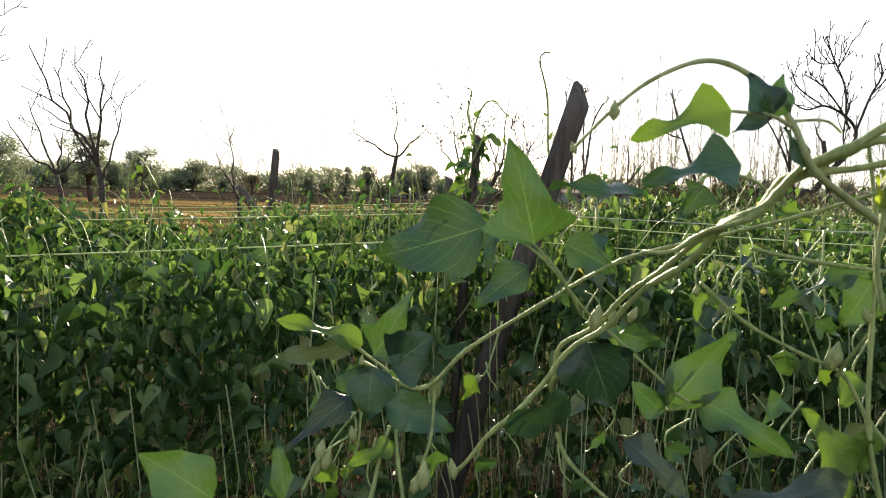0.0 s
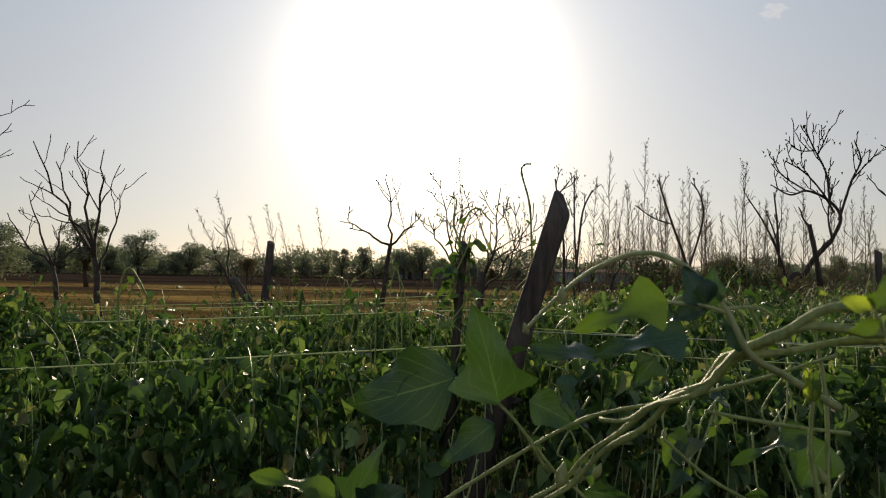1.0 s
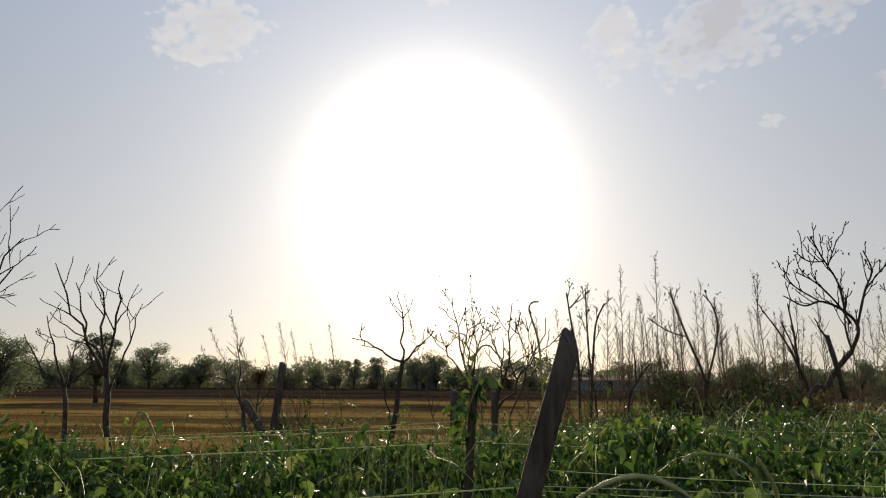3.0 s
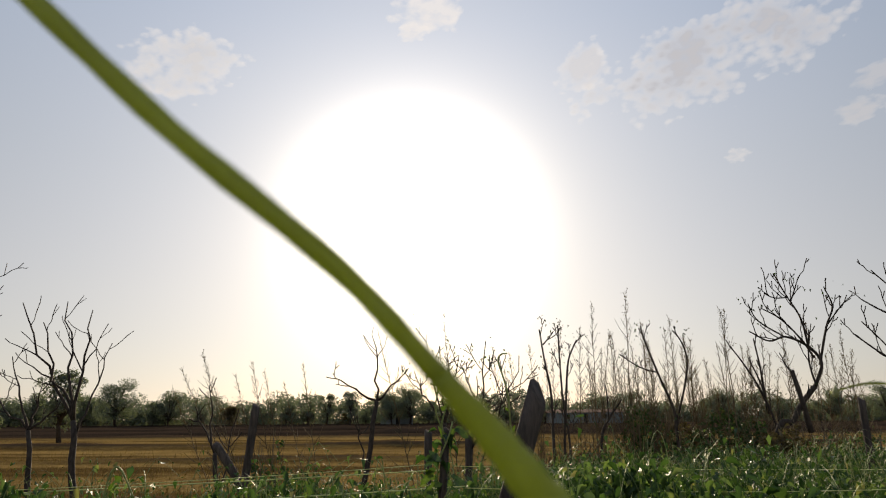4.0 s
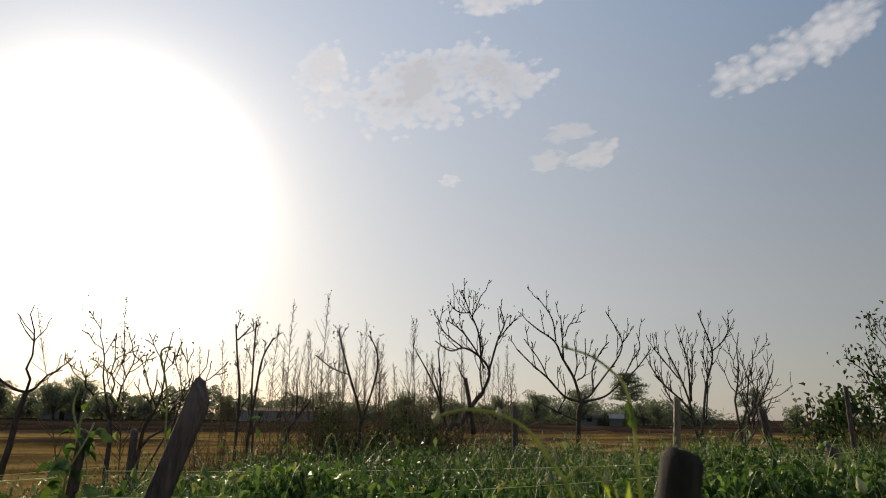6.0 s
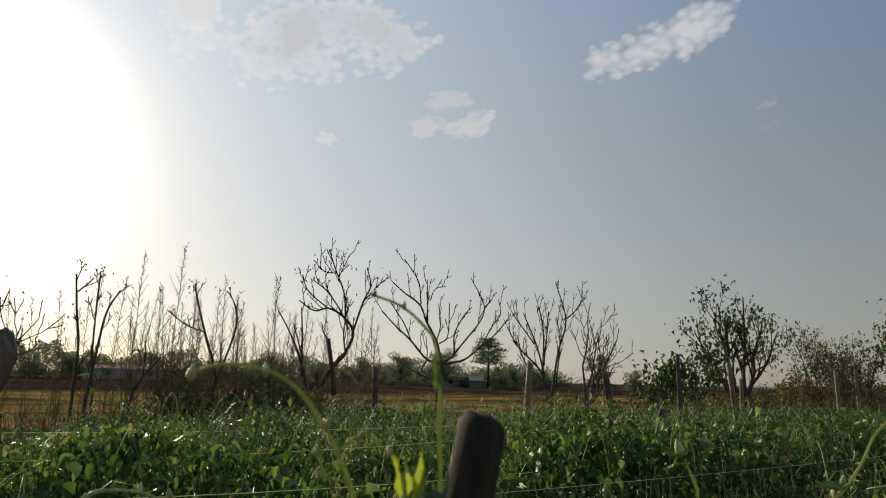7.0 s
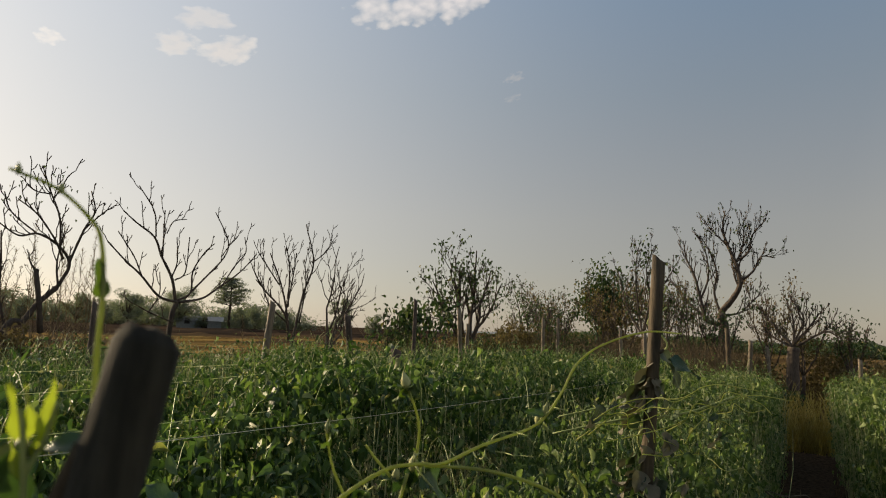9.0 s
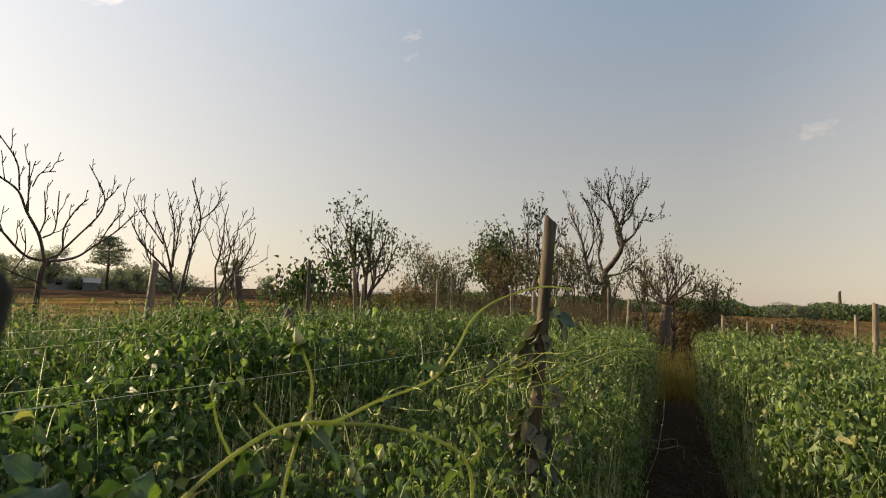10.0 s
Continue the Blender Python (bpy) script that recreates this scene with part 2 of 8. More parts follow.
def ground_material():
    m, nt, bsdf, _ = nodes_of("ground_earth")
    g = nt.nodes.new("ShaderNodeNewGeometry")
    sep = nt.nodes.new("ShaderNodeSeparateXYZ")
    nt.links.new(g.outputs["Position"], sep.inputs[0])
    pos = g.outputs["Position"]
    big = noise_tex(nt, pos, 0.08, 3)
    fine = noise_tex(nt, pos, 3.0, 6, 0.7)
    grit = noise_tex(nt, pos, 22.0, 5, 0.7)
    straw = ramp(nt, mth(nt, "ADD", mth(nt, "MULTIPLY", fine, 0.6), mth(nt, "MULTIPLY", big, 0.4)), [(0.36, (0.15, 0.095, 0.034)), (0.6, (0.31, 0.205, 0.07)), (0.72, (0.25, 0.20, 0.065))])
    # cut stubble lies in long bands, some bare and dark
    mp = nt.nodes.new("ShaderNodeMapping")
    mp.inputs["Scale"].default_value = (0.035, 0.42, 1.0)
    nt.links.new(pos, mp.inputs[0])
    band = ramp(nt, noise_tex(nt, mp.outputs[0], 1.0, 4, 0.6), [(0.40, (0.30, 0.29, 0.30)), (0.56, (1.0, 1.0, 1.0))])
    straw = mixc(nt, 0.85, straw, band, "MULTIPLY")
    earth = ramp(nt, grit, [(0.35, (0.024, 0.016, 0.011)), (0.65, (0.075, 0.05, 0.032))])
    plough = ramp(nt, mth(nt, "ADD", mth(nt, "MULTIPLY", fine, 0.5), mth(nt, "MULTIPLY", big, 0.5)), [(0.38, (0.022, 0.016, 0.012)), (0.62, (0.048, 0.034, 0.024))])
    edge = mth(nt, "ADD", sep.outputs[1], mth(nt, "MULTIPLY", mth(nt, "SUBTRACT", fine, 0.5), 3.0))
    in_straw = mth(nt, "MULTIPLY", mth(nt, "SUBTRACT", edge, 6.4), 1.2, True)
    far_edge = mth(nt, "ADD", sep.outputs[1], mth(nt, "MULTIPLY", mth(nt, "SUBTRACT", big, 0.5), 30.0))
    in_far = mth(nt, "MULTIPLY", mth(nt, "SUBTRACT", far_edge, 55.0), 0.2, True)
    # the path is trodden to its end, dry grass beyond
    east = mth(nt, "MULTIPLY", mth(nt, "SUBTRACT", mth(nt, "ADD", sep.outputs[0], mth(nt, "MULTIPLY", fine, 1.5)), 11.6), 1.0, True)
    brown = mixc(nt, 0.62, straw, earth)
    col = mixc(nt, in_straw, mixc(nt, east, earth, brown), straw)
    east_field = mth(nt, "MULTIPLY", mth(nt, "SUBTRACT", sep.outputs[0], 12.5), 0.5, True)
    near_y = mth(nt, "MULTIPLY", mth(nt, "SUBTRACT", 26.0, sep.outputs[1]), 0.2, True)
    col = mixc(nt, mth(nt, "MULTIPLY", east_field, near_y), col, brown)
    col = mixc(nt, in_far, col, plough)
    # raised field banks are bare earth
    on_bank = mth(nt, "MULTIPLY", mth(nt, "SUBTRACT", sep.outputs[2], 0.07), 9.0, True)
    col = mixc(nt, mth(nt, "MULTIPLY", on_bank, 0.85), col, (0.062, 0.042, 0.028))
    nt.links.new(col, bsdf.inputs["Base Color"])
    bsdf.inputs["Roughness"].default_value = 1.0
    bsdf.inputs["Specular IOR Level"].default_value = 0.0
    bumped(nt, bsdf, mth(nt, "ADD", mth(nt, "MULTIPLY", grit, 0.4), fine), 0.06, 0.8)
    return m


M_GROUND = ground_material()


def cloud_material(name, grey, bright, seed, span, solid):
    """Cumulus, painted backlight: thick middle greyer, thin ragged rim bright, edges thinning to nothing."""
    m, nt, bsdf, out = nodes_of(name)
    nt.nodes.remove(bsdf)
    uv = nt.nodes.new("ShaderNodeUVMap")
    vec = coords(nt, "UV", (2.6 * span[0], 2.6 * span[1], 1))
    sh = nt.nodes.new("ShaderNodeVectorMath")
    sh.inputs[1].default_value = (seed * 3.7, seed * 1.9, seed)
    nt.links.new(vec, sh.inputs[0])
    low = noise_tex(nt, sh.outputs[0], 0.9, 2, 0.45)
    fine = noise_tex(nt, sh.outputs[0], 3.0, 5, 0.55)
    # rounded billows along the rim
    vo = nt.nodes.new("ShaderNodeTexVoronoi")
    vo.feature = "SMOOTH_F1"
    vo.inputs["Scale"].default_value, vo.inputs["Smoothness"].default_value = 4.2, 0.35
    nt.links.new(sh.outputs[0], vo.inputs["Vector"])
    billow = mth(nt, "SUBTRACT", 0.45, vo.outputs["Distance"])
    sep = nt.nodes.new("ShaderNodeSeparateXYZ")
    nt.links.new(uv.outputs[0], sep.inputs[0])
    du = mth(nt, "MULTIPLY", mth(nt, "SUBTRACT", sep.outputs[0], 0.5), 2.0)
    dv = mth(nt, "MULTIPLY", mth(nt, "SUBTRACT", sep.outputs[1], 0.48), 2.0)
    r2 = mth(nt, "ADD", mth(nt, "MULTIPLY", du, du), mth(nt, "MULTIPLY", dv, dv))
    body = mth(nt, "SUBTRACT", mth(nt, "ADD", mth(nt, "MULTIPLY", low, 0.6), 0.21), mth(nt, "MULTIPLY", r2, 0.42))
    broad = span[0] > 1.5
    ragged = mth(nt, "ADD", mth(nt, "MULTIPLY", mth(nt, "SUBTRACT", fine, 0.5), 0.36 if broad else 0.60), mth(nt, "MULTIPLY", billow, 0.20))
    d = mth(nt, "ADD", body, ragged)
    alpha = mth(nt, "MULTIPLY", mth(nt, "SUBTRACT", d, 0.29), 4.2, True)
    soft_body = mth(nt, "ADD", body, mth(nt, "MULTIPLY", ragged, 0.55))
    thick = mth(nt, "MULTIPLY", mth(nt, "SUBTRACT", soft_body, 0.32 if broad else 0.34), 6.5, True)
    # sun in the rim and shade inside are painted as emitted colour
    col = mixc(nt, thick, bright, grey)
    em = nt.nodes.new("ShaderNodeEmission")
    nt.links.new(col, em.inputs[0])
    tp = nt.nodes.new("ShaderNodeBsdfTransparent")
    mx = nt.nodes.new("ShaderNodeMixShader")
    nt.links.new(mth(nt, "MULTIPLY", alpha, solid), mx.inputs[0])
    nt.links.new(tp.outputs[0], mx.inputs[1])
    nt.links.new(em.outputs[0], mx.inputs[2])
    nt.links.new(mx.outputs[0], out.inputs["Surface"])
    return m


# ---- mesh helpers ----
class Geo:
    """Collects vertices and faces of one mesh."""

    def __init__(self):
        self.v, self.f, self.n = [], [], 0

    def add(self, verts, faces):
        self.v.append(np.asarray(verts, float))
        self.f.extend([tuple(i + self.n for i in f) for f in faces])
        self.n += len(verts)

    def tube(self, pts, radii, sides=6, cap=True):
        pts = [Vector(p) for p in pts]
        vs, fs = [], []
        ref = Vector((0.31, 0.87, 0.12))
        for i, p in enumerate(pts):
            d = (pts[min(i + 1, len(pts) - 1)] - pts[max(i - 1, 0)]).normalized()
            a = d.cross(ref)
            if a.length < 1e-3:
                a = d.cross(Vector((1, 0, 0)))
            a.normalize()
            b = d.cross(a)
            for k in range(sides):
                w = 2 * math.pi * k / sides
                vs.append(p + (a * math.cos(w) + b * math.sin(w)) * radii[i])
        for i in range(len(pts) - 1):
            for k in range(sides):
                k2 = (k + 1) % sides
                fs.append((i * sides + k, i * sides + k2, (i + 1) * sides + k2, (i + 1) * sides + k))
        if cap:
            fs.append(tuple(range(sides - 1, -1, -1)))
            fs.append(tuple((len(pts) - 1) * sides + k for k in range(sides)))
        self.add([tuple(v) for v in vs], fs)

    def mesh(self, name, mat, smooth=True):
        me = bpy.data.meshes.new(name)
        me.from_pydata(np.concatenate(self.v) if self.v else [], [], self.f)
        me.materials.append(mat)
        if smooth:
            me.shade_smooth()
        return me


def empty(name, at=(0, 0, 0), rz=0.0):
    ob = new(name)
    ob.empty_display_size = 0.1
    ob.matrix_basis = pose(*at, 0, 0, rz)
    return ob


def part(name, geo, mat, parent=None, label="", smooth=True):
    ob = new(name, geo.mesh(name, mat, smooth) if isinstance(geo, Geo) else geo)
    if parent is not None:
        ob.parent = parent
    return tagged(ob, label)


def spline(pts, per=6):
    """Catmull-Rom curve through a few control points."""
    p = [Vector(q) for q in pts]
    p = [2 * p[0] - p[1]] + p + [2 * p[-1] - p[-2]]
    res = []
    for i in range(1, len(p) - 2):
        for k in range(per):
            t = k / per
            a, b, c, d = p[i - 1], p[i], p[i + 1], p[i + 2]
            res.append(0.5 * ((2 * b) + (c - a) * t + (2 * a - 5 * b + 4 * c - d) * t * t + (3 * b - a - 3 * c + d) * t ** 3))
    res.append(p[-2])
    return res


LEAF_V = np.array([(0, 0, 0), (0.13, 0.33, 0.05), (0.13, -0.33, 0.05), (0.50, 0.34, 0.07), (0.50, -0.34, 0.07), (0.42, 0, -0.03), (1.0, 0, -0.10)])
LEAF_F = [(0, 5, 1), (1, 5, 3), (3, 5, 6), (0, 2, 5), (2, 4, 5), (4, 6, 5)]
ROUND_V = np.array([(0, 0, 0), (0.04, 0.24, 0.04), (0.30, 0.38, 0.09), (0.64, 0.27, 0.05), (1.0, 0, -0.12), (0.64, -0.27, 0.05), (0.30, -0.38, 0.09), (0.04, -0.24, 0.04), (0.42, 0, -0.03)])
ROUND_F = [(i, 8, (i + 1) % 8) for i in range(8)]
DIAMOND_V = np.array([(0, 0, 0), (0.42, 0.30, 0.06), (0.42, -0.30, 0.06), (1.0, 0, -0.08)])
DIAMOND_F = [(0, 2, 1), (1, 2, 3)]


def leaf_cloud(name, places, sizes, mat, rng, droop=0.35, fine=True, loose=0.5, wide=(0.4, 1.0)):
    """One mesh of many leaves at the given places, each turned its own way."""
    tv, tf = ((ROUND_V, ROUND_F) if fine == 2 else (LEAF_V, LEAF_F)) if fine else (DIAMOND_V, DIAMOND_F)
    n, k = len(places), len(tv)
    yaw = rng.uniform(0, 2 * np.pi, n)
    pitch = rng.normal(-droop, loose, n)
    roll = rng.normal(0, 0.6, n)
    cy, sy, cp, sp, cr, sr = np.cos(yaw), np.sin(yaw), np.cos(pitch), np.sin(pitch), np.cos(roll), np.sin(roll)
    wid, fold = rng.uniform(*wide, n), rng.uniform(0.8, 5.0, n)
    ax = np.stack([cp * cy, cp * sy, sp], 1)
    side = np.stack([-sy, cy, np.zeros(n)], 1)
    up = np.cross(ax, side)
    s2 = side * cr[:, None] + up * sr[:, None]
    u2 = up * cr[:, None] - side * sr[:, None]
    v = (places[:, None, :] + sizes[:, None, None] * (tv[None, :, 0, None] * ax[:, None] + tv[None, :, 1, None] * (s2 * wid[:, None])[:, None] + tv[None, :, 2, None] * (u2 * fold[:, None])[:, None])).reshape(-1, 3)
    f = (np.array(tf)[None] + (np.arange(n) * k)[:, None, None]).reshape(-1, 3)
    me = bpy.data.meshes.new(name)
    me.vertices.add(len(v))
    me.vertices.foreach_set("co", v.astype(np.float32).ravel())
    me.loops.add(f.size)
    me.loops.foreach_set("vertex_index", f.astype(np.int32).ravel())
    me.polygons.add(len(f))
    me.polygons.foreach_set("loop_start", np.arange(0, f.size, 3, dtype=np.int32))
    me.update(calc_edges=True)
    me.shade_smooth()
    me.materials.append(mat)
    return me


# ---- ground: one sheet to the horizon, with low field banks ----
BANKS_Y = ((11.5, 0.16, 0.5), (24.0, 0.20, 0.7), (36.0, 0.30, 0.8), (52.0, 0.30, 0.9), (68.0, 0.45, 1.2), (92.0, 0.5, 1.5))
BANKS_X = ((22.0, 0.16, 0.6), (38.0, 0.30, 0.8), (55.0, 0.35, 0.9))


def ground_z(x, y):
    z = np.zeros_like(x)
    for c, h, w in BANKS_Y:
        z += h * np.exp(-(((y - c) + 0.5 * np.sin(x * 0.21 + c) + 0.2 * np.sin(x * 0.9 + c)) / w) ** 2) * (0.75 + 0.25 * np.sin(x * 0.33 + c * 2))
    for c, h, w in BANKS_X:
        z += h * np.exp(-(((x - c) + 0.5 * np.sin(y * 0.23 + c)) / w) ** 2) * np.clip((y - 8) / 3, 0, 1)
    z += 0.02 * np.sin(x * 2.1 + 1.3 * np.sin(y * 1.7)) + 0.015 * np.sin(y * 3.3 + x)
    return z


def build_ground():
    def lines(banks):
        s = set(np.round(np.arange(-12, 30, 0.5), 2)) | set(np.round(np.geomspace(30, 4200, 40), 2)) | set(np.round(-np.geomspace(12, 4200, 40), 2))
        for c, h, w in banks:
            s |= set(np.round(np.linspace(c - 3 * w, c + 3 * w, 13), 2))
        return np.array(sorted(s))
    xs, ys = lines(BANKS_X), lines(BANKS_Y)
    gx, gy = np.meshgrid(xs, ys, indexing="ij")
    v = np.stack([gx, gy, ground_z(gx, gy)], -1).reshape(-1, 3)
    n = len(ys)
    g = Geo()
    g.add(v, [(i * n + j, (i + 1) * n + j, (i + 1) * n + j + 1, i * n + j + 1) for i in range(len(xs) - 1) for j in range(n - 1)])
    tagged(part("ground", g, M_GROUND), "brown earth and dry golden stubble fields with low banks", "ground", kind="structure")


build_ground()


# ---- bean field: rows along x with a trodden path between two of them ----
def row_top(yc, x):
    """Height of the foliage of the row at yc."""
    x = np.asarray(x, float)
    wob = 0.05 * np.sin(x * 2.3 + yc * 5) + 0.035 * np.sin(x * 5.1 + yc * 9) + 0.03 * np.sin(x * 0.9 + yc * 3)
    if yc == 0.62:
        base = np.interp(x, [-9, -0.1, 0.45, 1.3, 2.6, 3.6, 6, 12], [0.5, 0.55, 0.82, 0.92, 1.16, 1.25, 1.15, 1.0])
    elif yc < 0:
        base = np.interp(x, [-9, 1.5, 3.0, 6, 12], [0.8, 0.85, 1.18, 1.15, 1.0])
    elif yc < 3:
        base = np.interp(x, [-9, -2, 1, 3, 8, 12], [1.14, 1.16, 1.18, 1.27, 1.2, 1.1])
    elif yc < 4:
        base = np.interp(x, [-9, -1.5, -0.4, 0.5, 3, 12], [1.0, 1.08, 1.2, 1.23, 1.24, 1.15])
    else:
        base = np.interp(x, [-3, -0.6, 1.0, 3, 12], [0.5, 0.95, 1.12, 1.17, 1.1])
    return base + wob


SLANT = 0.097  # the rows run a little off the x axis


def thin_tubes(name, paths, radius, mat):
    """Many thin three-sided stalks in one mesh; paths is an array of n stalks with m points each."""
    n, m, _ = paths.shape
    off = np.array([(math.cos(a), math.sin(a), 0) for a in (0.3, 2.4, 4.5)])
    taper = np.linspace(1.0, 0.6, m)
    r = (np.asarray(radius).reshape(-1, 1) * taper[None]) if np.ndim(radius) else np.broadcast_to(radius * taper, (n, m))
    v = (paths[:, :, None, :] + off[None, None] * r[:, :, None, None]).reshape(-1, 3)
    i = np.arange(n)[:, None, None] * m * 3 + np.arange(m - 1)[None, :, None] * 3 + np.arange(3)[None, None]
    j = np.arange(n)[:, None, None] * m * 3 + np.arange(m - 1)[None, :, None] * 3 + ((np.arange(3) + 1) % 3)[None, None]
    f = np.stack([i, j, j + 3, i + 3], -1).reshape(-1, 4)
    me = bpy.data.meshes.new(name)
    me.vertices.add(len(v))
    me.vertices.foreach_set("co", v.astype(np.float32).ravel())
    me.loops.add(f.size)
    me.loops.foreach_set("vertex_index", f.astype(np.int32).ravel())
    me.polygons.add(len(f))
    me.polygons.foreach_set("loop_start", np.arange(0, f.size, 4, dtype=np.int32))
    me.update(calc_edges=True)
    me.shade_smooth()
    me.materials.append(mat)
    return me


def bean_row(yc, x0, x1, per_m, seed, side_share, label, half=0.36):
    rng = np.random.default_rng(seed)
    leaf_mat = M_LEAF_DUSTY if yc in (0.62, -0.87) else M_LEAF
    row = empty("bean_row", ((x0 + x1) / 2, yc + SLANT * (x0 + x1) / 2, 0), math.degrees(math.atan(SLANT)))
    tagged(row, label, "bean plants", "rows of bean plants")
    mid = np.array([(x0 + x1) / 2, yc, 0])
    n = int((x1 - x0) * per_m * 1.4)
    # more of the leaves where the path passes close
    x = rng.uniform(x0, x1, n * 2)
    keep = rng.random(n * 2) < np.clip(1.3 - np.abs(x - 2.2) / 11.0, 0.25, 1.0)
    x = x[keep][:n]
    n = len(x)
    u = rng.uniform(-1, 1, n)
    top = row_top(yc, x) * (1 - 0.10 * u * u) + 0.04 * np.sin(x * 13 + u * 4)
    z = top - np.minimum(rng.exponential(0.14, n), 0.8)
    z = np.where(rng.random(n) < 0.07, top + rng.exponential(0.035, n), z)
    s = rng.random(n) < side_share
    u = np.where(s, np.sign(rng.uniform(-1, 1, n)) * (1 + rng.normal(0, 0.10, n)), u)
    z = np.where(s, rng.uniform(0.12, 1.0, n) * top, z)
    yy = yc + half * u * (1 + 0.18 * np.sin(x * 3.1 + z * 4))
    clump = np.sin(x * 9.1 + 3 * np.sin(z * 8 + yc)) * np.sin(z * 13 + 2.3 * np.sin(x * 5.7)) + np.sin(yy * 17 + x * 3)
    keep = (z > 0.06) & (rng.random(n) < np.clip(0.75 + 0.45 * clump, 0.22, 1.0))
    if yc == 1.69:  # the thick post stands clear of the leaves
        keep &= ~((np.abs(x - (-0.25 + 0.29 * z)) < 0.075) & (yy + SLANT * x < 1.76)) & ~((np.abs(x - (-0.14 + 0.058 * z)) < 0.05) & (yy + SLANT * x < 1.87))
    if yc == 1.69:  # and so does the taut string that runs to it
        keep &= ~((x > -0.5) & (x < 0.06) & (z > 1.17 + (x - 0.05) * 0.0574))
    pl = np.stack([x, yy, z], 1)[keep] - mid
    size = (0.016 + 0.058 * rng.random(len(pl)) ** 2.0) * np.interp(pl[:, 0] + mid[0], [-3, 1.2, 3.0, 6.0], [1.15, 1.05, 0.82, 0.9]) * {0.62: 0.66, -0.87: 0.92}.get(yc, 0.88)
    f = part("foliage", leaf_cloud("foliage", pl, size, leaf_mat, rng, 0.85, 2 if yc in (0.62, 1.69, -0.87) else -1.8 < yc < 3, 0.65, (0.4, 1.0) if yc == -0.87 else (0.32, 0.95)), leaf_mat, row)
    f["kind"] = "stuff"
    # climbing stems, and loose pale shoots that stand out of the top
    ns = int((x1 - x0) * (150 if abs(yc) < 2 else 60))
    sx = x0 + (x1 - x0) * rng.random(ns) ** 0.75
    sy = yc + half * np.where(rng.random(ns) < 0.55, np.sign(rng.uniform(-1, 1, ns)) * rng.uniform(0.9, 1.12, ns), rng.uniform(-1, 1, ns))
    t = np.linspace(0, 1, 6)
    h = row_top(yc, sx) * rng.uniform(0.6, 0.96, ns)
    wig = rng.normal(0, 0.028, (ns, 6, 2)).cumsum(1)
    p = np.zeros((ns, 6, 3))
    p[:, :, 0], p[:, :, 1], p[:, :, 2] = sx[:, None] + wig[:, :, 0], sy[:, None] + wig[:, :, 1], h[:, None] * t
    st = part("climbing_stem", thin_tubes("climbing_stem", p - mid, rng.uniform(0.0016, 0.0034, ns), M_STEM), M_STEM, row)
    st["kind"] = "stuff"
    nt_ = int((x1 - x0) * 32)
    sx, sy = rng.uniform(x0, x1, nt_), yc + rng.uniform(-half, half, nt_)
    ang, reach, rise = rng.uniform(0, 2 * np.pi, nt_), rng.uniform(0.05, 0.34, nt_), 0.02 + 0.17 * rng.random(nt_) ** 2
    t = np.linspace(0, 1, 8)
    p = np.zeros((nt_, 8, 3))
    arc = reach[:, None] * t ** 1.5
    p[:, :, 0] = sx[:, None] + arc * np.cos(ang)[:, None]
    p[:, :, 1] = sy[:, None] + arc * np.sin(ang)[:, None]
    p[:, :, 2] = row_top(yc, sx)[:, None] - 0.12 + (rise[:, None] + 0.12) * np.sin(t * rng.uniform(1.4, 3.0, nt_)[:, None])
    sh = part("pale_shoot", thin_tubes("pale_shoot", p - mid, rng.uniform(0.0013, 0.0025, nt_), M_TENDRIL), M_TENDRIL, row, "pale curling shoot tips")
    sh["kind"] = "stuff"
    # small leaves along the shoots
    lp = p[:, 2:8].reshape(-1, 3)[rng.random(nt_ * 6) < 0.35]
    lf = part("shoot_leaf", leaf_cloud("shoot_leaf", lp - mid, rng.uniform(0.010, 0.032, len(lp)), leaf_mat, rng, 0.6, 2 if abs(yc) < 3 else True), leaf_mat, row)
    lf["kind"] = "stuff"
    return row


DENSE = "dense green climbing bean row on strings"
bean_row(0.62, -3.0, 10.7, 7400, 11, 0.58, "green climbing bean row beside the path, partly overgrown")
bean_row(1.69, -6.0, 10.7, 5400, 12, 0.42, DENSE)
bean_row(2.60, -7.0, 10.7, 3400, 13, 0.15, DENSE)
bean_row(3.50, -8.0, 10.7, 3000, 14, 0.10, DENSE)
bean_row(4.35, -2.0, 10.8, 2600, 15, 0.10, DENSE)
bean_row(5.20, -0.8, 13.0, 2200, 16, 0.10, DENSE)
bean_row(5.95, 0.6, 13.0, 2000, 17, 0.10, DENSE)
bean_row(-0.87, 1.6, 12.0, 5600, 18, 0.50, "green climbing bean row lining the trodden path")
bean_row(-0.87, -6.0, 1.6, 1500, 22, 0.4, DENSE)
bean_row(-1.75, -6.0, 12.5, 1800, 19, 0.15, DENSE)
bean_row(-2.65, -6.0, 12.5, 1000, 20, 0.15, DENSE)
bean_row(-3.55, -6.0, 12.5, 900, 21, 0.15, DENSE)


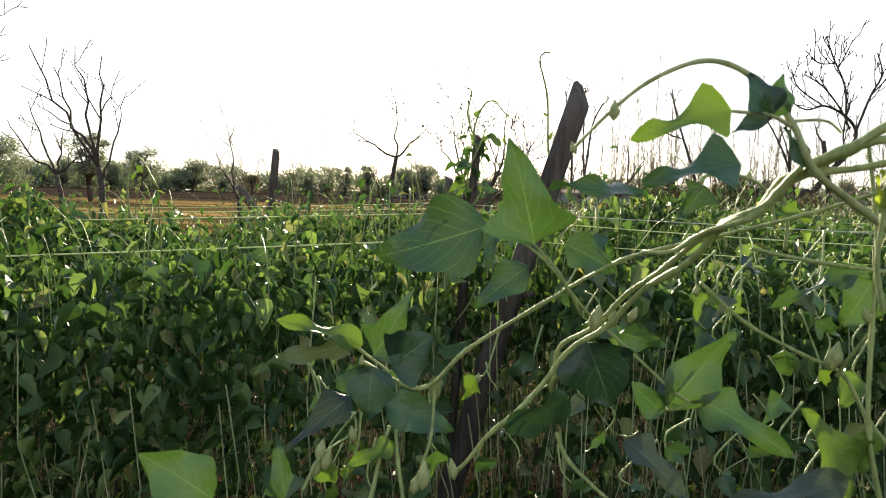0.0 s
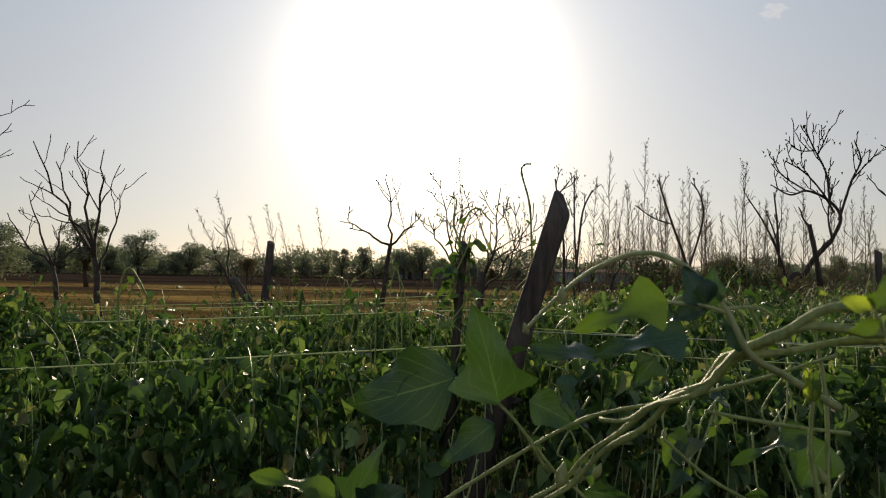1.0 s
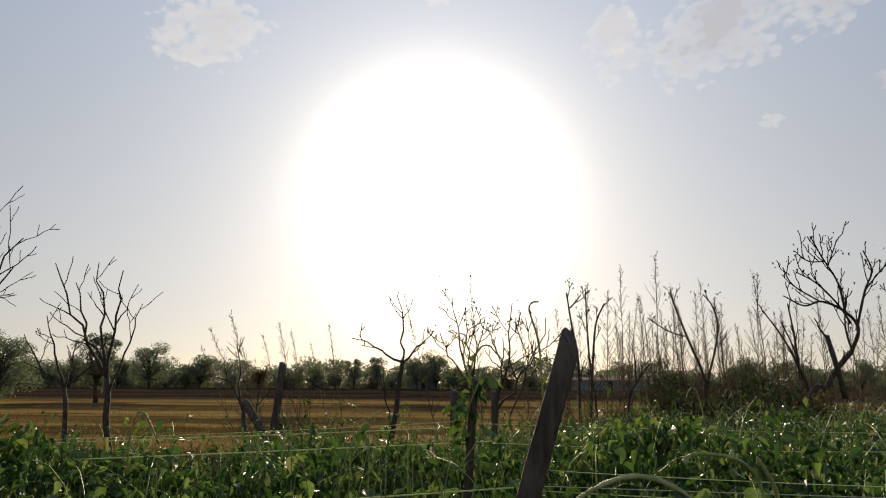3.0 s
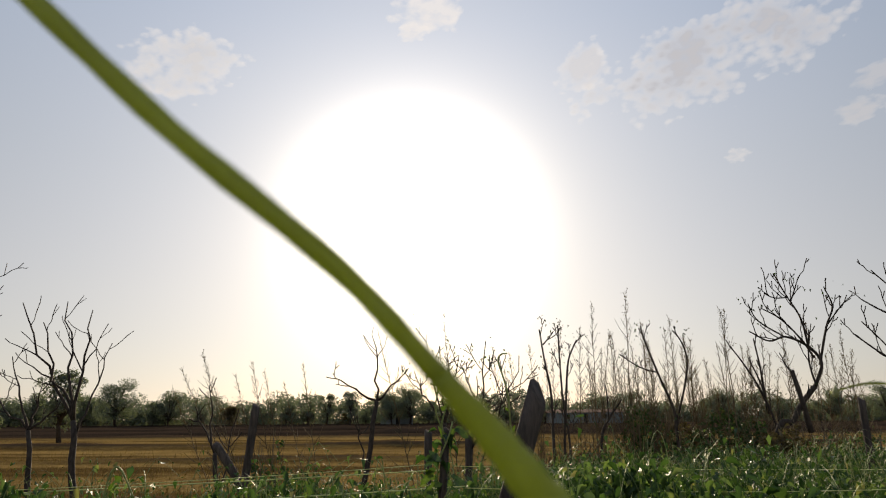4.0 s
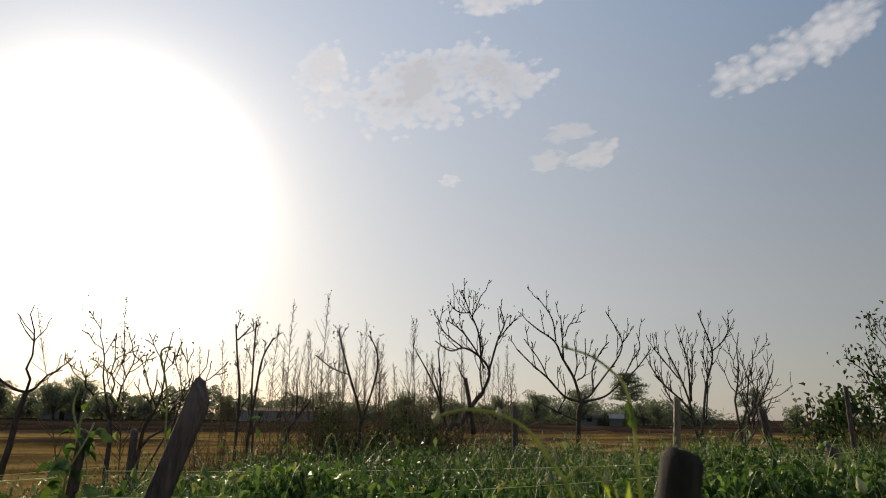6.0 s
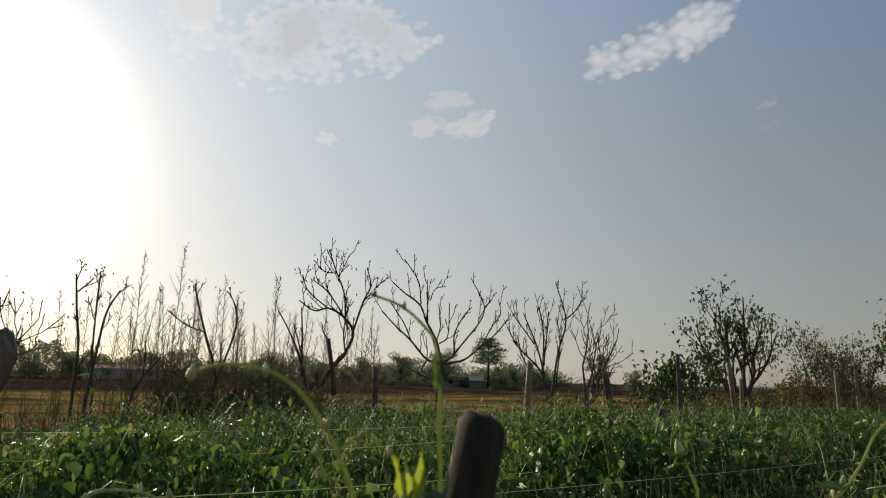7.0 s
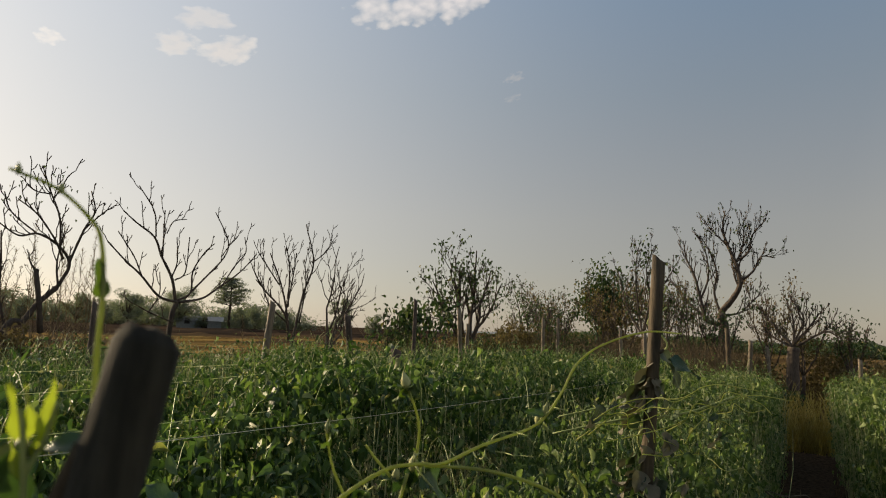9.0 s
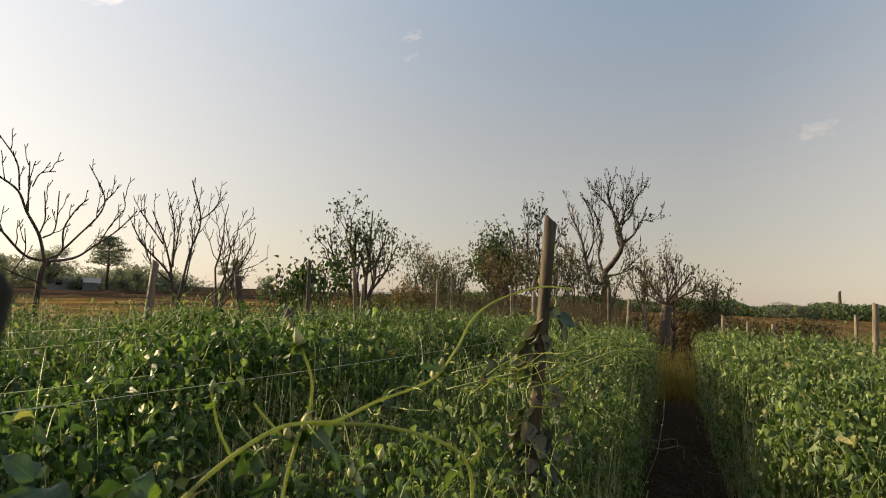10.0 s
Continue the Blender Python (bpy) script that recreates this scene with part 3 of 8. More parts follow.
# ---- posts and canes ----
def post(base, tip, r, mat, label, name="wooden_post", sides=9, seed=0, cut=0.5, knots=True, worn=False):
    """A rough stake: uneven round, tapering a little, with a slanting split end."""
    rng = random.Random(seed)
    b, t = Vector(base), Vector(tip)
    root = empty(name, base)
    g = Geo()
    axis = (t - b).normalized()
    side = axis.cross(Vector((0.2, 1, 0.1))).normalized()
    fwd = axis.cross(side)
    rings = 16
    lobes = [rng.uniform(0.82, 1.15) for _ in range(sides)]
    vs, fs = [], []
    for i in range(rings):
        k = i / (rings - 1)
        if worn and i > rings - 5:
            k = 1 - (1 - k) * 0.035 * (rings - 1 - i)
        c = (t - b) * k + side * 0.12 * r * math.sin(k * 7 + seed) + fwd * 0.12 * r * math.cos(k * 5 + seed)
        for j in range(sides):
            a = 2 * math.pi * j / sides
            q = r * lobes[j] * (1.06 - 0.12 * k) * (1 + 0.05 * rng.uniform(-1, 1))
            if worn and i == rings - 1:
                q *= 0.78
            v = c + (side * math.cos(a) + fwd * math.sin(a)) * q
            if i == rings - 1:
                v += axis * (cut * r * math.cos(a + 0.6) + rng.uniform(-0.25, 0.25) * r)
            vs.append(tuple(v))
    for i in range(rings - 1):
        for j in range(sides):
            j2 = (j + 1) % sides
            fs.append((i * sides + j, i * sides + j2, (i + 1) * sides + j2, (i + 1) * sides + j))
    n = rings * sides
    vs.append(tuple((t - b) - axis * 0.1 * r))
    for j in range(sides):
        fs.append(((rings - 1) * sides + j, (rings - 1) * sides + (j + 1) % sides, n))
    g.add(vs, fs)
    part("shaft", g, mat, root)
    if knots:
        for i in range(2):
            kg = Geo()
            k = rng.uniform(0.6, 0.92)
            p = (t - b) * k
            d = (side * rng.uniform(-1, 1) + fwd * rng.uniform(-1, 1)).normalized()
            kg.tube([p + d * r * 0.7, p + d * r * 1.15 + axis * r * 0.2, p + d * r * 1.5 + axis * r * 0.5], [r * 0.28, r * 0.24, r * 0.16], 6)
            part("knot", kg, mat, root)
    return tagged(root, label, "post", "field posts")


post((-0.25, 1.72, 0.0), (0.205, 1.71, 1.57), 0.034, M_POST, "thick dark weathered leaning post with split top", seed=3, cut=1.0)
stake = post((0.067, 0.300, 0.0), (0.344, 0.193, 1.501), 0.0092, M_STAKE, "grey-brown stake with a split side and rounded top beside the path", seed=5, cut=0.12, knots=False, worn=True)
sg = Geo()
stem = Vector((0.277, -0.107, 1.501))
sg.tube([stem * k + Vector((-0.0050, 0.0072, 0)) for k in (0.2, 0.6, 0.9, 0.955, 0.972, 0.980)], [0.0052, 0.0052, 0.0050, 0.0046, 0.0040, 0.0022], 8)
part("split_slab", sg, M_SPLIT, stake, "split slab of paler wood on the stake")
post((2.139, 0.643, 0.0), (2.139, 0.551, 1.735), 0.0215, M_POST_PALE, "tall upright wooden post wrapped by dry vines", seed=7, cut=0.6)
post((-0.14, 1.84, 0.0), (-0.055, 1.85, 1.47), 0.013, M_POST, "slim dark wooden post in the bean rows", seed=9)
post((-0.30, 4.40, 0.0), (-0.31, 4.40, 1.41), 0.026, M_POST, "short dark wooden post in the bean rows", seed=10)
post((-0.05, 4.90, 0.0), (-0.05, 4.90, 1.40), 0.026, M_POST, "short dark wooden post in the bean rows", seed=11)
post((-1.86, 5.00, 0.0), (-1.70, 5.00, 1.60), 0.032, M_POST, "dark leaning stake at the field edge", seed=12)
post((-1.60, 5.05, 0.70), (-2.00, 5.02, 1.32), 0.035, M_POST, "fallen broken stake propped on a leaning one", seed=13)
post((3.58, 4.00, 0.0), (3.76, 4.00, 1.67), 0.030, M_BAMBOO, "pale leaning cane stake in the bean rows", seed=14)
post((6.1, 5.00, 0.0), (5.74, 5.00, 1.63), 0.034, M_POST, "dark leaning stake at the field edge", seed=15)
post((7.03, 5.00, 0.0), (7.02, 5.00, 1.89), 0.030, M_POST, "slim dark upright stake at the field edge", seed=16)
post((5.92, 3.50, 0.0), (5.71, 3.50, 1.73), 0.024, M_BAMBOO, "thin pale cane stake in the bean rows", seed=17)
post((3.44, 2.62, 0.0), (3.57, 2.60, 1.38), 0.038, M_POST, "blackened stake overgrown by bean vines", seed=18)
post((3.2, 5.6, 0.0), (3.22, 5.6, 1.62), 0.030, M_POST, "dark wooden post at the field edge", seed=19)
for i, (x, y, z, lean, r) in enumerate(((7.0, -1.04, 1.56, 0.0, 0.028), (12.0, -1.6, 1.42, 0.02, 0.03), (12.0, -0.47, 1.23, 0.03, 0.03), (12.0, -0.03, 1.25, -0.04, 0.03),
                                        (12.0, 0.30, 1.33, 0.0, 0.03), (14.0, 2.48, 1.78, 0.05, 0.045), (14.0, 2.18, 1.56, -0.08, 0.040), (14.0, 1.73, 1.46, 0.10, 0.034),
                                        (9.6, 4.4, 1.75, 0.0, 0.03), (10.8, 3.5, 1.65, 0.1, 0.03), (12.2, 5.3, 1.85, 0.0, 0.03), (8.6, 5.2, 1.62, -0.05, 0.026), (9.0, 2.6, 1.6, 0.05, 0.028))):
    post((x, y, 0.0), (x + lean * 0.5, y + lean, z), r, M_BAMBOO if i != 5 else M_POST_PALE, "pale dry wooden stake holding the bean strings", seed=30 + i)



# ---- strings ----
def string(a, b, sag, mat, label, r=0.0017):
    a, b = Vector(a), Vector(b)
    g = Geo()
    pts = [a.lerp(b, k / 16) - Vector((0, 0, sag * 4 * (k / 16) * (1 - k / 16))) for k in range(17)]
    g.tube(pts, [r] * 17, 5)
    ob = part("string", g, mat)
    return tagged(ob, label, "string", "strings between the posts")


TEAL = "thin pale string strung along the bean rows"
YEL = "taut yellow-green nylon string along a bean row"
string((-3, 1.36, 1.03), (0.05, 1.66, 1.205), 0.01, M_STRING, YEL, 0.0022)
string((0.13, 1.72, 1.24), (3.6, 2.02, 1.24), 0.05, M_STRING, YEL, 0.0014)
string((0.10, 1.72, 1.19), (3.6, 2.05, 1.16), 0.04, M_STRING, YEL, 0.0014)
string((-4, 2.2, 1.08), (-0.02, 2.56, 1.24), 0.01, M_STRING, YEL, 0.0026)
string((-0.02, 2.6, 1.23), (3.5, 2.9, 1.28), 0.05, M_STRING, YEL, 0.0016)
string((-5, 3.0, 1.06), (-0.14, 3.46, 1.235), 0.01, M_STRING, YEL, 0.003)
string((-0.10, 3.5, 1.25), (5.8, 4.05, 1.26), 0.05, M_STRING, YEL)
string((-4, 2.70, 1.16), (-0.10, 3.46, 1.27), 0.03, M_STRING, YEL)

string((0.1, 1.21, 1.275), (6.0, 1.78, 1.17), 0.02, M_TWINE, TEAL, 0.0009)


# ---- bare shrubs and trees ----
def grow(geo, start, tip, r0, rng, level, twigs, up=0.35, flat=0.6, segs=7, tips=None):
    """A limb from start to tip that bows and ends upright, with side twigs of its own."""
    a, b = Vector(start), Vector(tip)
    ln = (b - a).length
    bow = Vector((b.x - a.x, b.y - a.y, 0)) * up * rng.uniform(0.3, 1.5)
    pts = []
    jit = [Vector((rng.uniform(-1, 1), rng.uniform(-1, 1) * flat, rng.uniform(-1, 1))) * ln * 0.034 for _ in range(segs + 1)]
    for i in range(segs + 1):
        k = i / segs
        pts.append(a.lerp(b, k) + bow * 4 * k * (1 - k) * 0.45 + (jit[i] if 0 < i < segs else Vector()))
    rad = [max(0.0046, r0 * (1 - 0.72 * i / segs)) for i in range(segs + 1)]
    geo.tube(pts, rad, 6 if level < 2 else 4)
    if tips is not None:
        tips.append(pts[-1])
        if level:
            tips.append(pts[segs // 2])
    if level >= 3 or twigs <= 0:
        return
    for j in range(twigs):
        k = rng.uniform(0.28, 0.95) if j else rng.uniform(0.5, 0.8)
        i = min(segs - 1, int(k * segs))
        p = pts[i].lerp(pts[i + 1], k * segs - i)
        d = (pts[i + 1] - pts[i]).normalized()
        s = 1 if (j + level) % 2 else -1
        out = Vector((d.z, rng.uniform(-0.5, 0.5) * flat, -d.x)) * s
        w = (d * rng.uniform(0.5, 0.8) + out.normalized() * rng.uniform(0.45, 0.8) + Vector((0, 0, rng.uniform(0.15, 0.5)))).normalized()
        l2 = ln * rng.uniform(0.28, 0.48) * (1.15 - 0.5 * k)
        grow(geo, p, p + w * l2, rad[i] * rng.uniform(0.5, 0.7), rng, level + 1, max(0, twigs - 2 + rng.randint(-1, 0)), up, flat, 5, tips)


def bare_tree(name, base, crotch, limbs, r, label, category, seed, twigs=4, mat=None, leaves=0, leaf_mat=None, leaf_size=0.06, spread=0.12, group="hedge shrubs", limb_r=0.62):
    """Trunk from base to crotch, one branch for each limb tip, and leaves about the twig ends where it still has some."""
    rng = random.Random(seed)
    mat = mat or M_BARK
    root = empty(name, base)
    b = Vector(base)
    c = Vector(crotch) - b
    g = Geo()
    n = 7
    pts = [c * (i / n) + Vector((math.sin(i * 1.7 + seed), math.cos(i * 1.3 + seed), 0)) * r * 0.35 * (0 < i < n) for i in range(n + 1)]
    g.tube(pts, [r * (1.25 - 0.5 * i / n) for i in range(n + 1)], 9)
    part("trunk", g, mat, root)
    tips = []
    for k, *tip in limbs:
        bg = Geo()
        st = pts[min(n, int(k * n))]
        grow(bg, st, Vector(tip) - b, r * limb_r * (0.62 if k < 1 else 0.78), rng, 0, twigs + 1, up=0.22, tips=tips)
        part("branch", bg, mat, root)
    if leaves:
        nrng = np.random.default_rng(seed)
        t = np.array([tuple(p) for p in tips])
        pl = t[nrng.integers(0, len(t), leaves)] + nrng.normal(0, spread, (leaves, 3))
        lm = leaf_mat or M_LEAF_DULL
        part("leaves", leaf_cloud("leaves", pl, nrng.uniform(0.6, 1.2, leaves) * leaf_size, lm, nrng, 0.6), lm, root)
    return tagged(root, label, category, group)


def limbed_tree(name, limbs, label, category, seed, twig=0.3, leaves=0, leaf_mat=None, leaf_size=0.06, spread=0.06, sub=3, group="hedge shrubs", mat=None, dense=1):
    """Trunk and bent limbs, each a curve through a few points with its own taper, set with short upturned twigs."""
    rng = random.Random(seed)
    origin = Vector(limbs[0][0][0])
    root = empty(name, tuple(origin))
    tips = []
    for n, (pts, r0, r1, many) in enumerate(limbs):
        g = Geo()
        sp = spline([Vector(p) - origin + (Vector((0, rng.uniform(-0.04, 0.04), 0)) if n else Vector()) for p in pts], 5)
        m = len(sp) - 1
        rad = [(r0 + (r1 - r0) * i / m) * (1 + 0.07 * math.sin(i * 2.3 + n)) for i in range(m + 1)]
        g.tube(sp, rad, 7)
        tips.append(sp[-1])
        many *= dense
        for j in range(many):
            k = min(m - 1, int(m * (0.25 + 0.75 * (j + rng.random()) / many)))
            d = (sp[k + 1] - sp[k]).normalized()
            side = d.cross(Vector((rng.uniform(-0.5, 0.5), 1, rng.uniform(-0.3, 0.3)))).normalized() * (1 if j % 2 else -1)
            if abs(sp[-1].y - sp[0].y) > abs(sp[-1].x - sp[0].x) + 0.01:
                side = d.cross(Vector((1, rng.uniform(-0.5, 0.5), 0))).normalized() * (1 if j % 2 else -1)
            w = (d * 0.7 + side * rng.uniform(0.3, 0.6) + Vector((0, 0, 0.7))).normalized()
            grow(g, sp[k], sp[k] + w * twig * rng.uniform(0.5, 1.25), max(0.006, rad[k] * 0.55), rng, 1, sub, 0.25, 0.8, 5, tips)
        part("trunk" if n == 0 else "branch", g, mat or M_BARK, root)
    if leaves:
        nrng = np.random.default_rng(seed)
        t = np.array([tuple(p) for p in tips])
        pl = t[nrng.integers(0, len(t), leaves)] + nrng.normal(0, spread, (leaves, 3))
        lm = leaf_mat or M_LEAF_DULL
        part("leaves", leaf_cloud("leaves", pl, nrng.uniform(0.6, 1.2, leaves) * leaf_size, lm, nrng, 0.6), lm, root)
    return tagged(root, label, category, group)


bare_tree("bare_shrub", (-4.40, 7.3, 0.0), (-4.60, 7.3, 1.50), [(1, -5.34, 7.2, 2.86), (1, -4.92, 7.4, 2.90), (1, -4.47, 7.2, 2.76), (0.9, -4.36, 7.5, 2.4), (1, -5.05, 7.2, 2.62)], 0.040,
          "leafless dark shrub with slim rising branches", "shrub", 41, 2)
bare_tree("bare_shrub", (-4.95, 7.4, 0.0), (-5.12, 7.3, 1.40), [(1, -5.70, 7.3, 2.02), (1, -5.44, 7.3, 2.24), (1, -5.02, 7.3, 1.92), (1, -4.75, 7.3, 1.75)], 0.032,
          "small leafless dark shrub at the field edge", "shrub", 42, 2)
bare_tree("bare_shrub", (-7.10, 7.0, 0.0), (-6.95, 7.0, 1.6), [(1, -5.80, 7.2, 3.18), (1, -6.20, 7.1, 3.55), (1, -5.95, 7.3, 2.85), (1, -7.6, 7.0, 3.0)], 0.05,
          "leafless dark shrub with upswept branches", "shrub", 43, 3)
bare_tree("bare_shrub", (-1.30, 7.0, 0.0), (-1.06, 7.0, 1.68), [(1, -1.55, 7.0, 1.98), (1, -0.72, 7.0, 2.02), (1, -1.11, 7.0, 2.48), (0.6, -1.30, 7.0, 1.7)], 0.030,
          "slender forked leafless sapling", "sapling", 44, 2)
bare_tree("bare_shrub", (-2.20, 6.0, 0.0), (-2.40, 6.0, 1.2), [(1, -2.50, 6.0, 1.82), (1, -2.62, 6.0, 1.62), (0.8, -2.2, 6.0, 1.6)], 0.026,
          "stunted leafless shrub beside a fallen stake", "shrub", 45, 1)
bare_tree("bare_shrub", (-0.12, 6.5, 0.0), (-0.05, 6.5, 1.2), [(1, 0.34, 6.5, 1.86), (1, 0.12, 6.5, 2.25), (1, 0.02, 6.5, 1.9), (0.8, 0.45, 6.5, 2.1)], 0.030,
          "leafless shrub with drying leaves", "shrub", 46, 3, leaves=60, leaf_size=0.032, spread=0.05)
bare_tree("bare_shrub", (-0.22, 6.4, 0.0), (-0.30, 6.4, 1.45), [(1, -0.48, 6.4, 2.32), (1, -0.34, 6.4, 2.2), (1, -0.15, 6.4, 2.1), (1, -0.6, 6.4, 1.95)], 0.024,
          "leafless shrub with a few drying leaves", "shrub", 47, 3, leaves=80, leaf_size=0.032, spread=0.05)
limbed_tree("bare_shrub", [([(0.83, 7.2, 0.0), (0.83, 7.2, 1.18), (0.827, 7.2, 1.73), (0.772, 7.2, 2.1), (0.729, 7.2, 2.445)], 0.019, 0.008, 3),
             ([(0.763, 7.2, 2.275), (0.84, 7.2, 2.36), (0.889, 7.2, 2.426)], 0.009, 0.006, 1),
             ([(0.93, 7.2, 0.0), (0.947, 7.2, 1.126), (0.996, 7.2, 1.731), (1.041, 7.2, 2.101), (1.131, 7.2, 2.319)], 0.017, 0.008, 5),
             ([(0.98, 7.2, 0.0), (1.007, 7.2, 1.127), (0.957, 7.2, 1.608), (0.943, 7.2, 2.1), (0.94, 7.2, 2.48)], 0.014, 0.007, 6)],
            "clump of dark leafless stems", "shrub", 48, 0.22, 110, leaf_size=0.028, spread=0.05, sub=2)
limbed_tree("bare_shrub", [([(2.20, 7.2, 0.0), (2.142, 7.2, 1.249), (2.132, 7.2, 1.558), (1.996, 7.2, 1.95), (1.88, 7.2, 2.318), (1.85, 7.2, 2.473)], 0.021, 0.007, 4),
             ([(2.15, 7.2, 1.40), (2.273, 7.2, 1.83), (2.327, 7.2, 2.103), (2.272, 7.2, 2.299), (2.182, 7.2, 2.411)], 0.013, 0.006, 3),
             ([(1.996, 7.2, 1.95), (1.80, 7.2, 2.02), (1.60, 7.2, 2.16)], 0.009, 0.006, 2)],
            "leafless shrub with sinuous upswept branches among dry weeds", "shrub", 49, 0.16, 60, leaf_size=0.03, spread=0.06, sub=1)
limbed_tree("bare_shrub", [([(1.30, 7.2, 0.0), (1.336, 7.2, 1.191), (1.433, 7.2, 1.462), (1.588, 7.2, 1.674)], 0.018, 0.007, 2),
             ([(1.433, 7.2, 1.462), (1.423, 7.2, 1.734), (1.408, 7.2, 1.843)], 0.009, 0.006, 1)],
            "small broken leafless sapling in the hedge", "sapling", 61, 0.12, sub=1)
limbed_tree("bare_shrub", [([(3.25, 7.2, 0.0), (3.214, 7.2, 1.188), (3.093, 7.2, 1.686), (2.956, 7.2, 1.984), (2.797, 7.2, 2.238)], 0.018, 0.007, 4),
             ([(3.133, 7.2, 1.508), (3.095, 7.2, 1.984), (3.063, 7.2, 2.311)], 0.014, 0.007, 3),
             ([(3.093, 7.2, 1.686), (3.062, 7.2, 1.834), (2.985, 7.2, 2.074)], 0.011, 0.006, 2)],
            "leafless shrub of slim leaning stems", "shrub", 62, 0.15, sub=1)
bare_tree("bare_shrub", (7.3, 7.0, 0.0), (7.42, 7.0, 1.0), [(1, 7.67, 7.0, 2.74), (1, 8.30, 7.0, 2.38), (1, 8.05, 7.0, 2.2), (1, 8.2, 7.0, 1.85), (1, 7.9, 7.0, 2.5)], 0.045,
          "leafless shrub leaning over the field edge", "shrub", 53, 4, limb_r=0.62)
bare_tree("leafy_shrub", (11.65, 7.1, 0.0), (11.7, 7.1, 1.1), [(1, 11.82, 7.0, 3.2), (1, 10.9, 7.0, 2.8), (1, 10.4, 7.1, 2.45), (1, 12.95, 7.0, 2.6), (1, 12.45, 7.0, 2.85), (1, 11.3, 7.2, 3.05), (1, 12.1, 7.2, 2.55), (1, 10.6, 7.0, 2.05)], 0.09,
          "small half-bare tree with yellowing green leaves", "tree", 54, 6, leaves=1100, leaf_size=0.075, spread=0.09)
bare_tree("leafy_shrub", (9.4, 6.6, 0.0), (9.5, 6.6, 0.9), [(1, 9.1, 6.6, 1.65), (1, 9.7, 6.6, 1.9), (1, 10.1, 6.6, 1.8), (1, 9.3, 6.7, 1.75)], 0.04,
          "low shrub with large drooping green leaves", "shrub", 55, 4, leaves=300, leaf_size=0.12, spread=0.1)
bare_tree("leafy_shrub", (8.8, 6.7, 0.0), (8.8, 6.7, 0.8), [(1, 8.5, 6.7, 1.7), (1, 9.0, 6.7, 1.65), (1, 8.7, 6.7, 1.5)], 0.03,
          "low shrub of drying stalks and leaves", "shrub", 56, 5, leaves=200, leaf_size=0.09, spread=0.12)
bare_tree("leafy_tree", (20.0, 7.15, 0.0), (20.0, 7.15, 1.4), [(1, 20, 7.18, 3.3), (1, 20, 7.7, 2.75), (1, 20, 6.5, 2.75), (1, 20.3, 7.3, 3.0), (1, 19.8, 6.9, 2.4)], 0.1,
          "small round leafy green tree", "tree", 60, 5, leaves=3000, leaf_size=0.12, spread=0.26)
for i, (x, y, h, w) in enumerate(((15.0, 7.2, 2.6, 0.9), (16.8, 7.4, 2.5, 0.9), (18.4, 8.4, 2.8, 1.0), (14.4, 6.4, 2.1, 0.8), (17.2, 4.6, 3.0, 0.9), (19.0, 2.4, 3.1, 0.9), (17.5, 0.6, 2.2, 0.6), (15.6, 5.2, 2.5, 0.9), (17.0, 6.0, 2.9, 1.0), (16.6, 3.2, 2.3, 0.8), (18.8, 5.2, 3.2, 1.0), (20.0, 4.6, 3.0, 1.0), (16.4, 4.4, 2.7, 0.9), (18.2, 1.6, 2.0, 0.8))):
    bare_tree("dry_shrub", (x, y, 0.0), (x, y, 0.8), [(1, x - w * 0.5, y, h * 0.85), (1, x + w * 0.5, y, h * 0.9), (1, x, y + w * 0.6, h), (1, x, y - w * 0.6, h * 0.92), (1, x + 0.1, y + 0.2, h * 0.8)], 0.05,
              "dry brown shrub with thin twigs and withered leaves", "shrub", 70 + i, 6, M_BARK_LIT, leaves=600, leaf_mat=M_FAR_DRY if i % 3 else M_LEAF_DULL, leaf_size=0.065, spread=0.12)


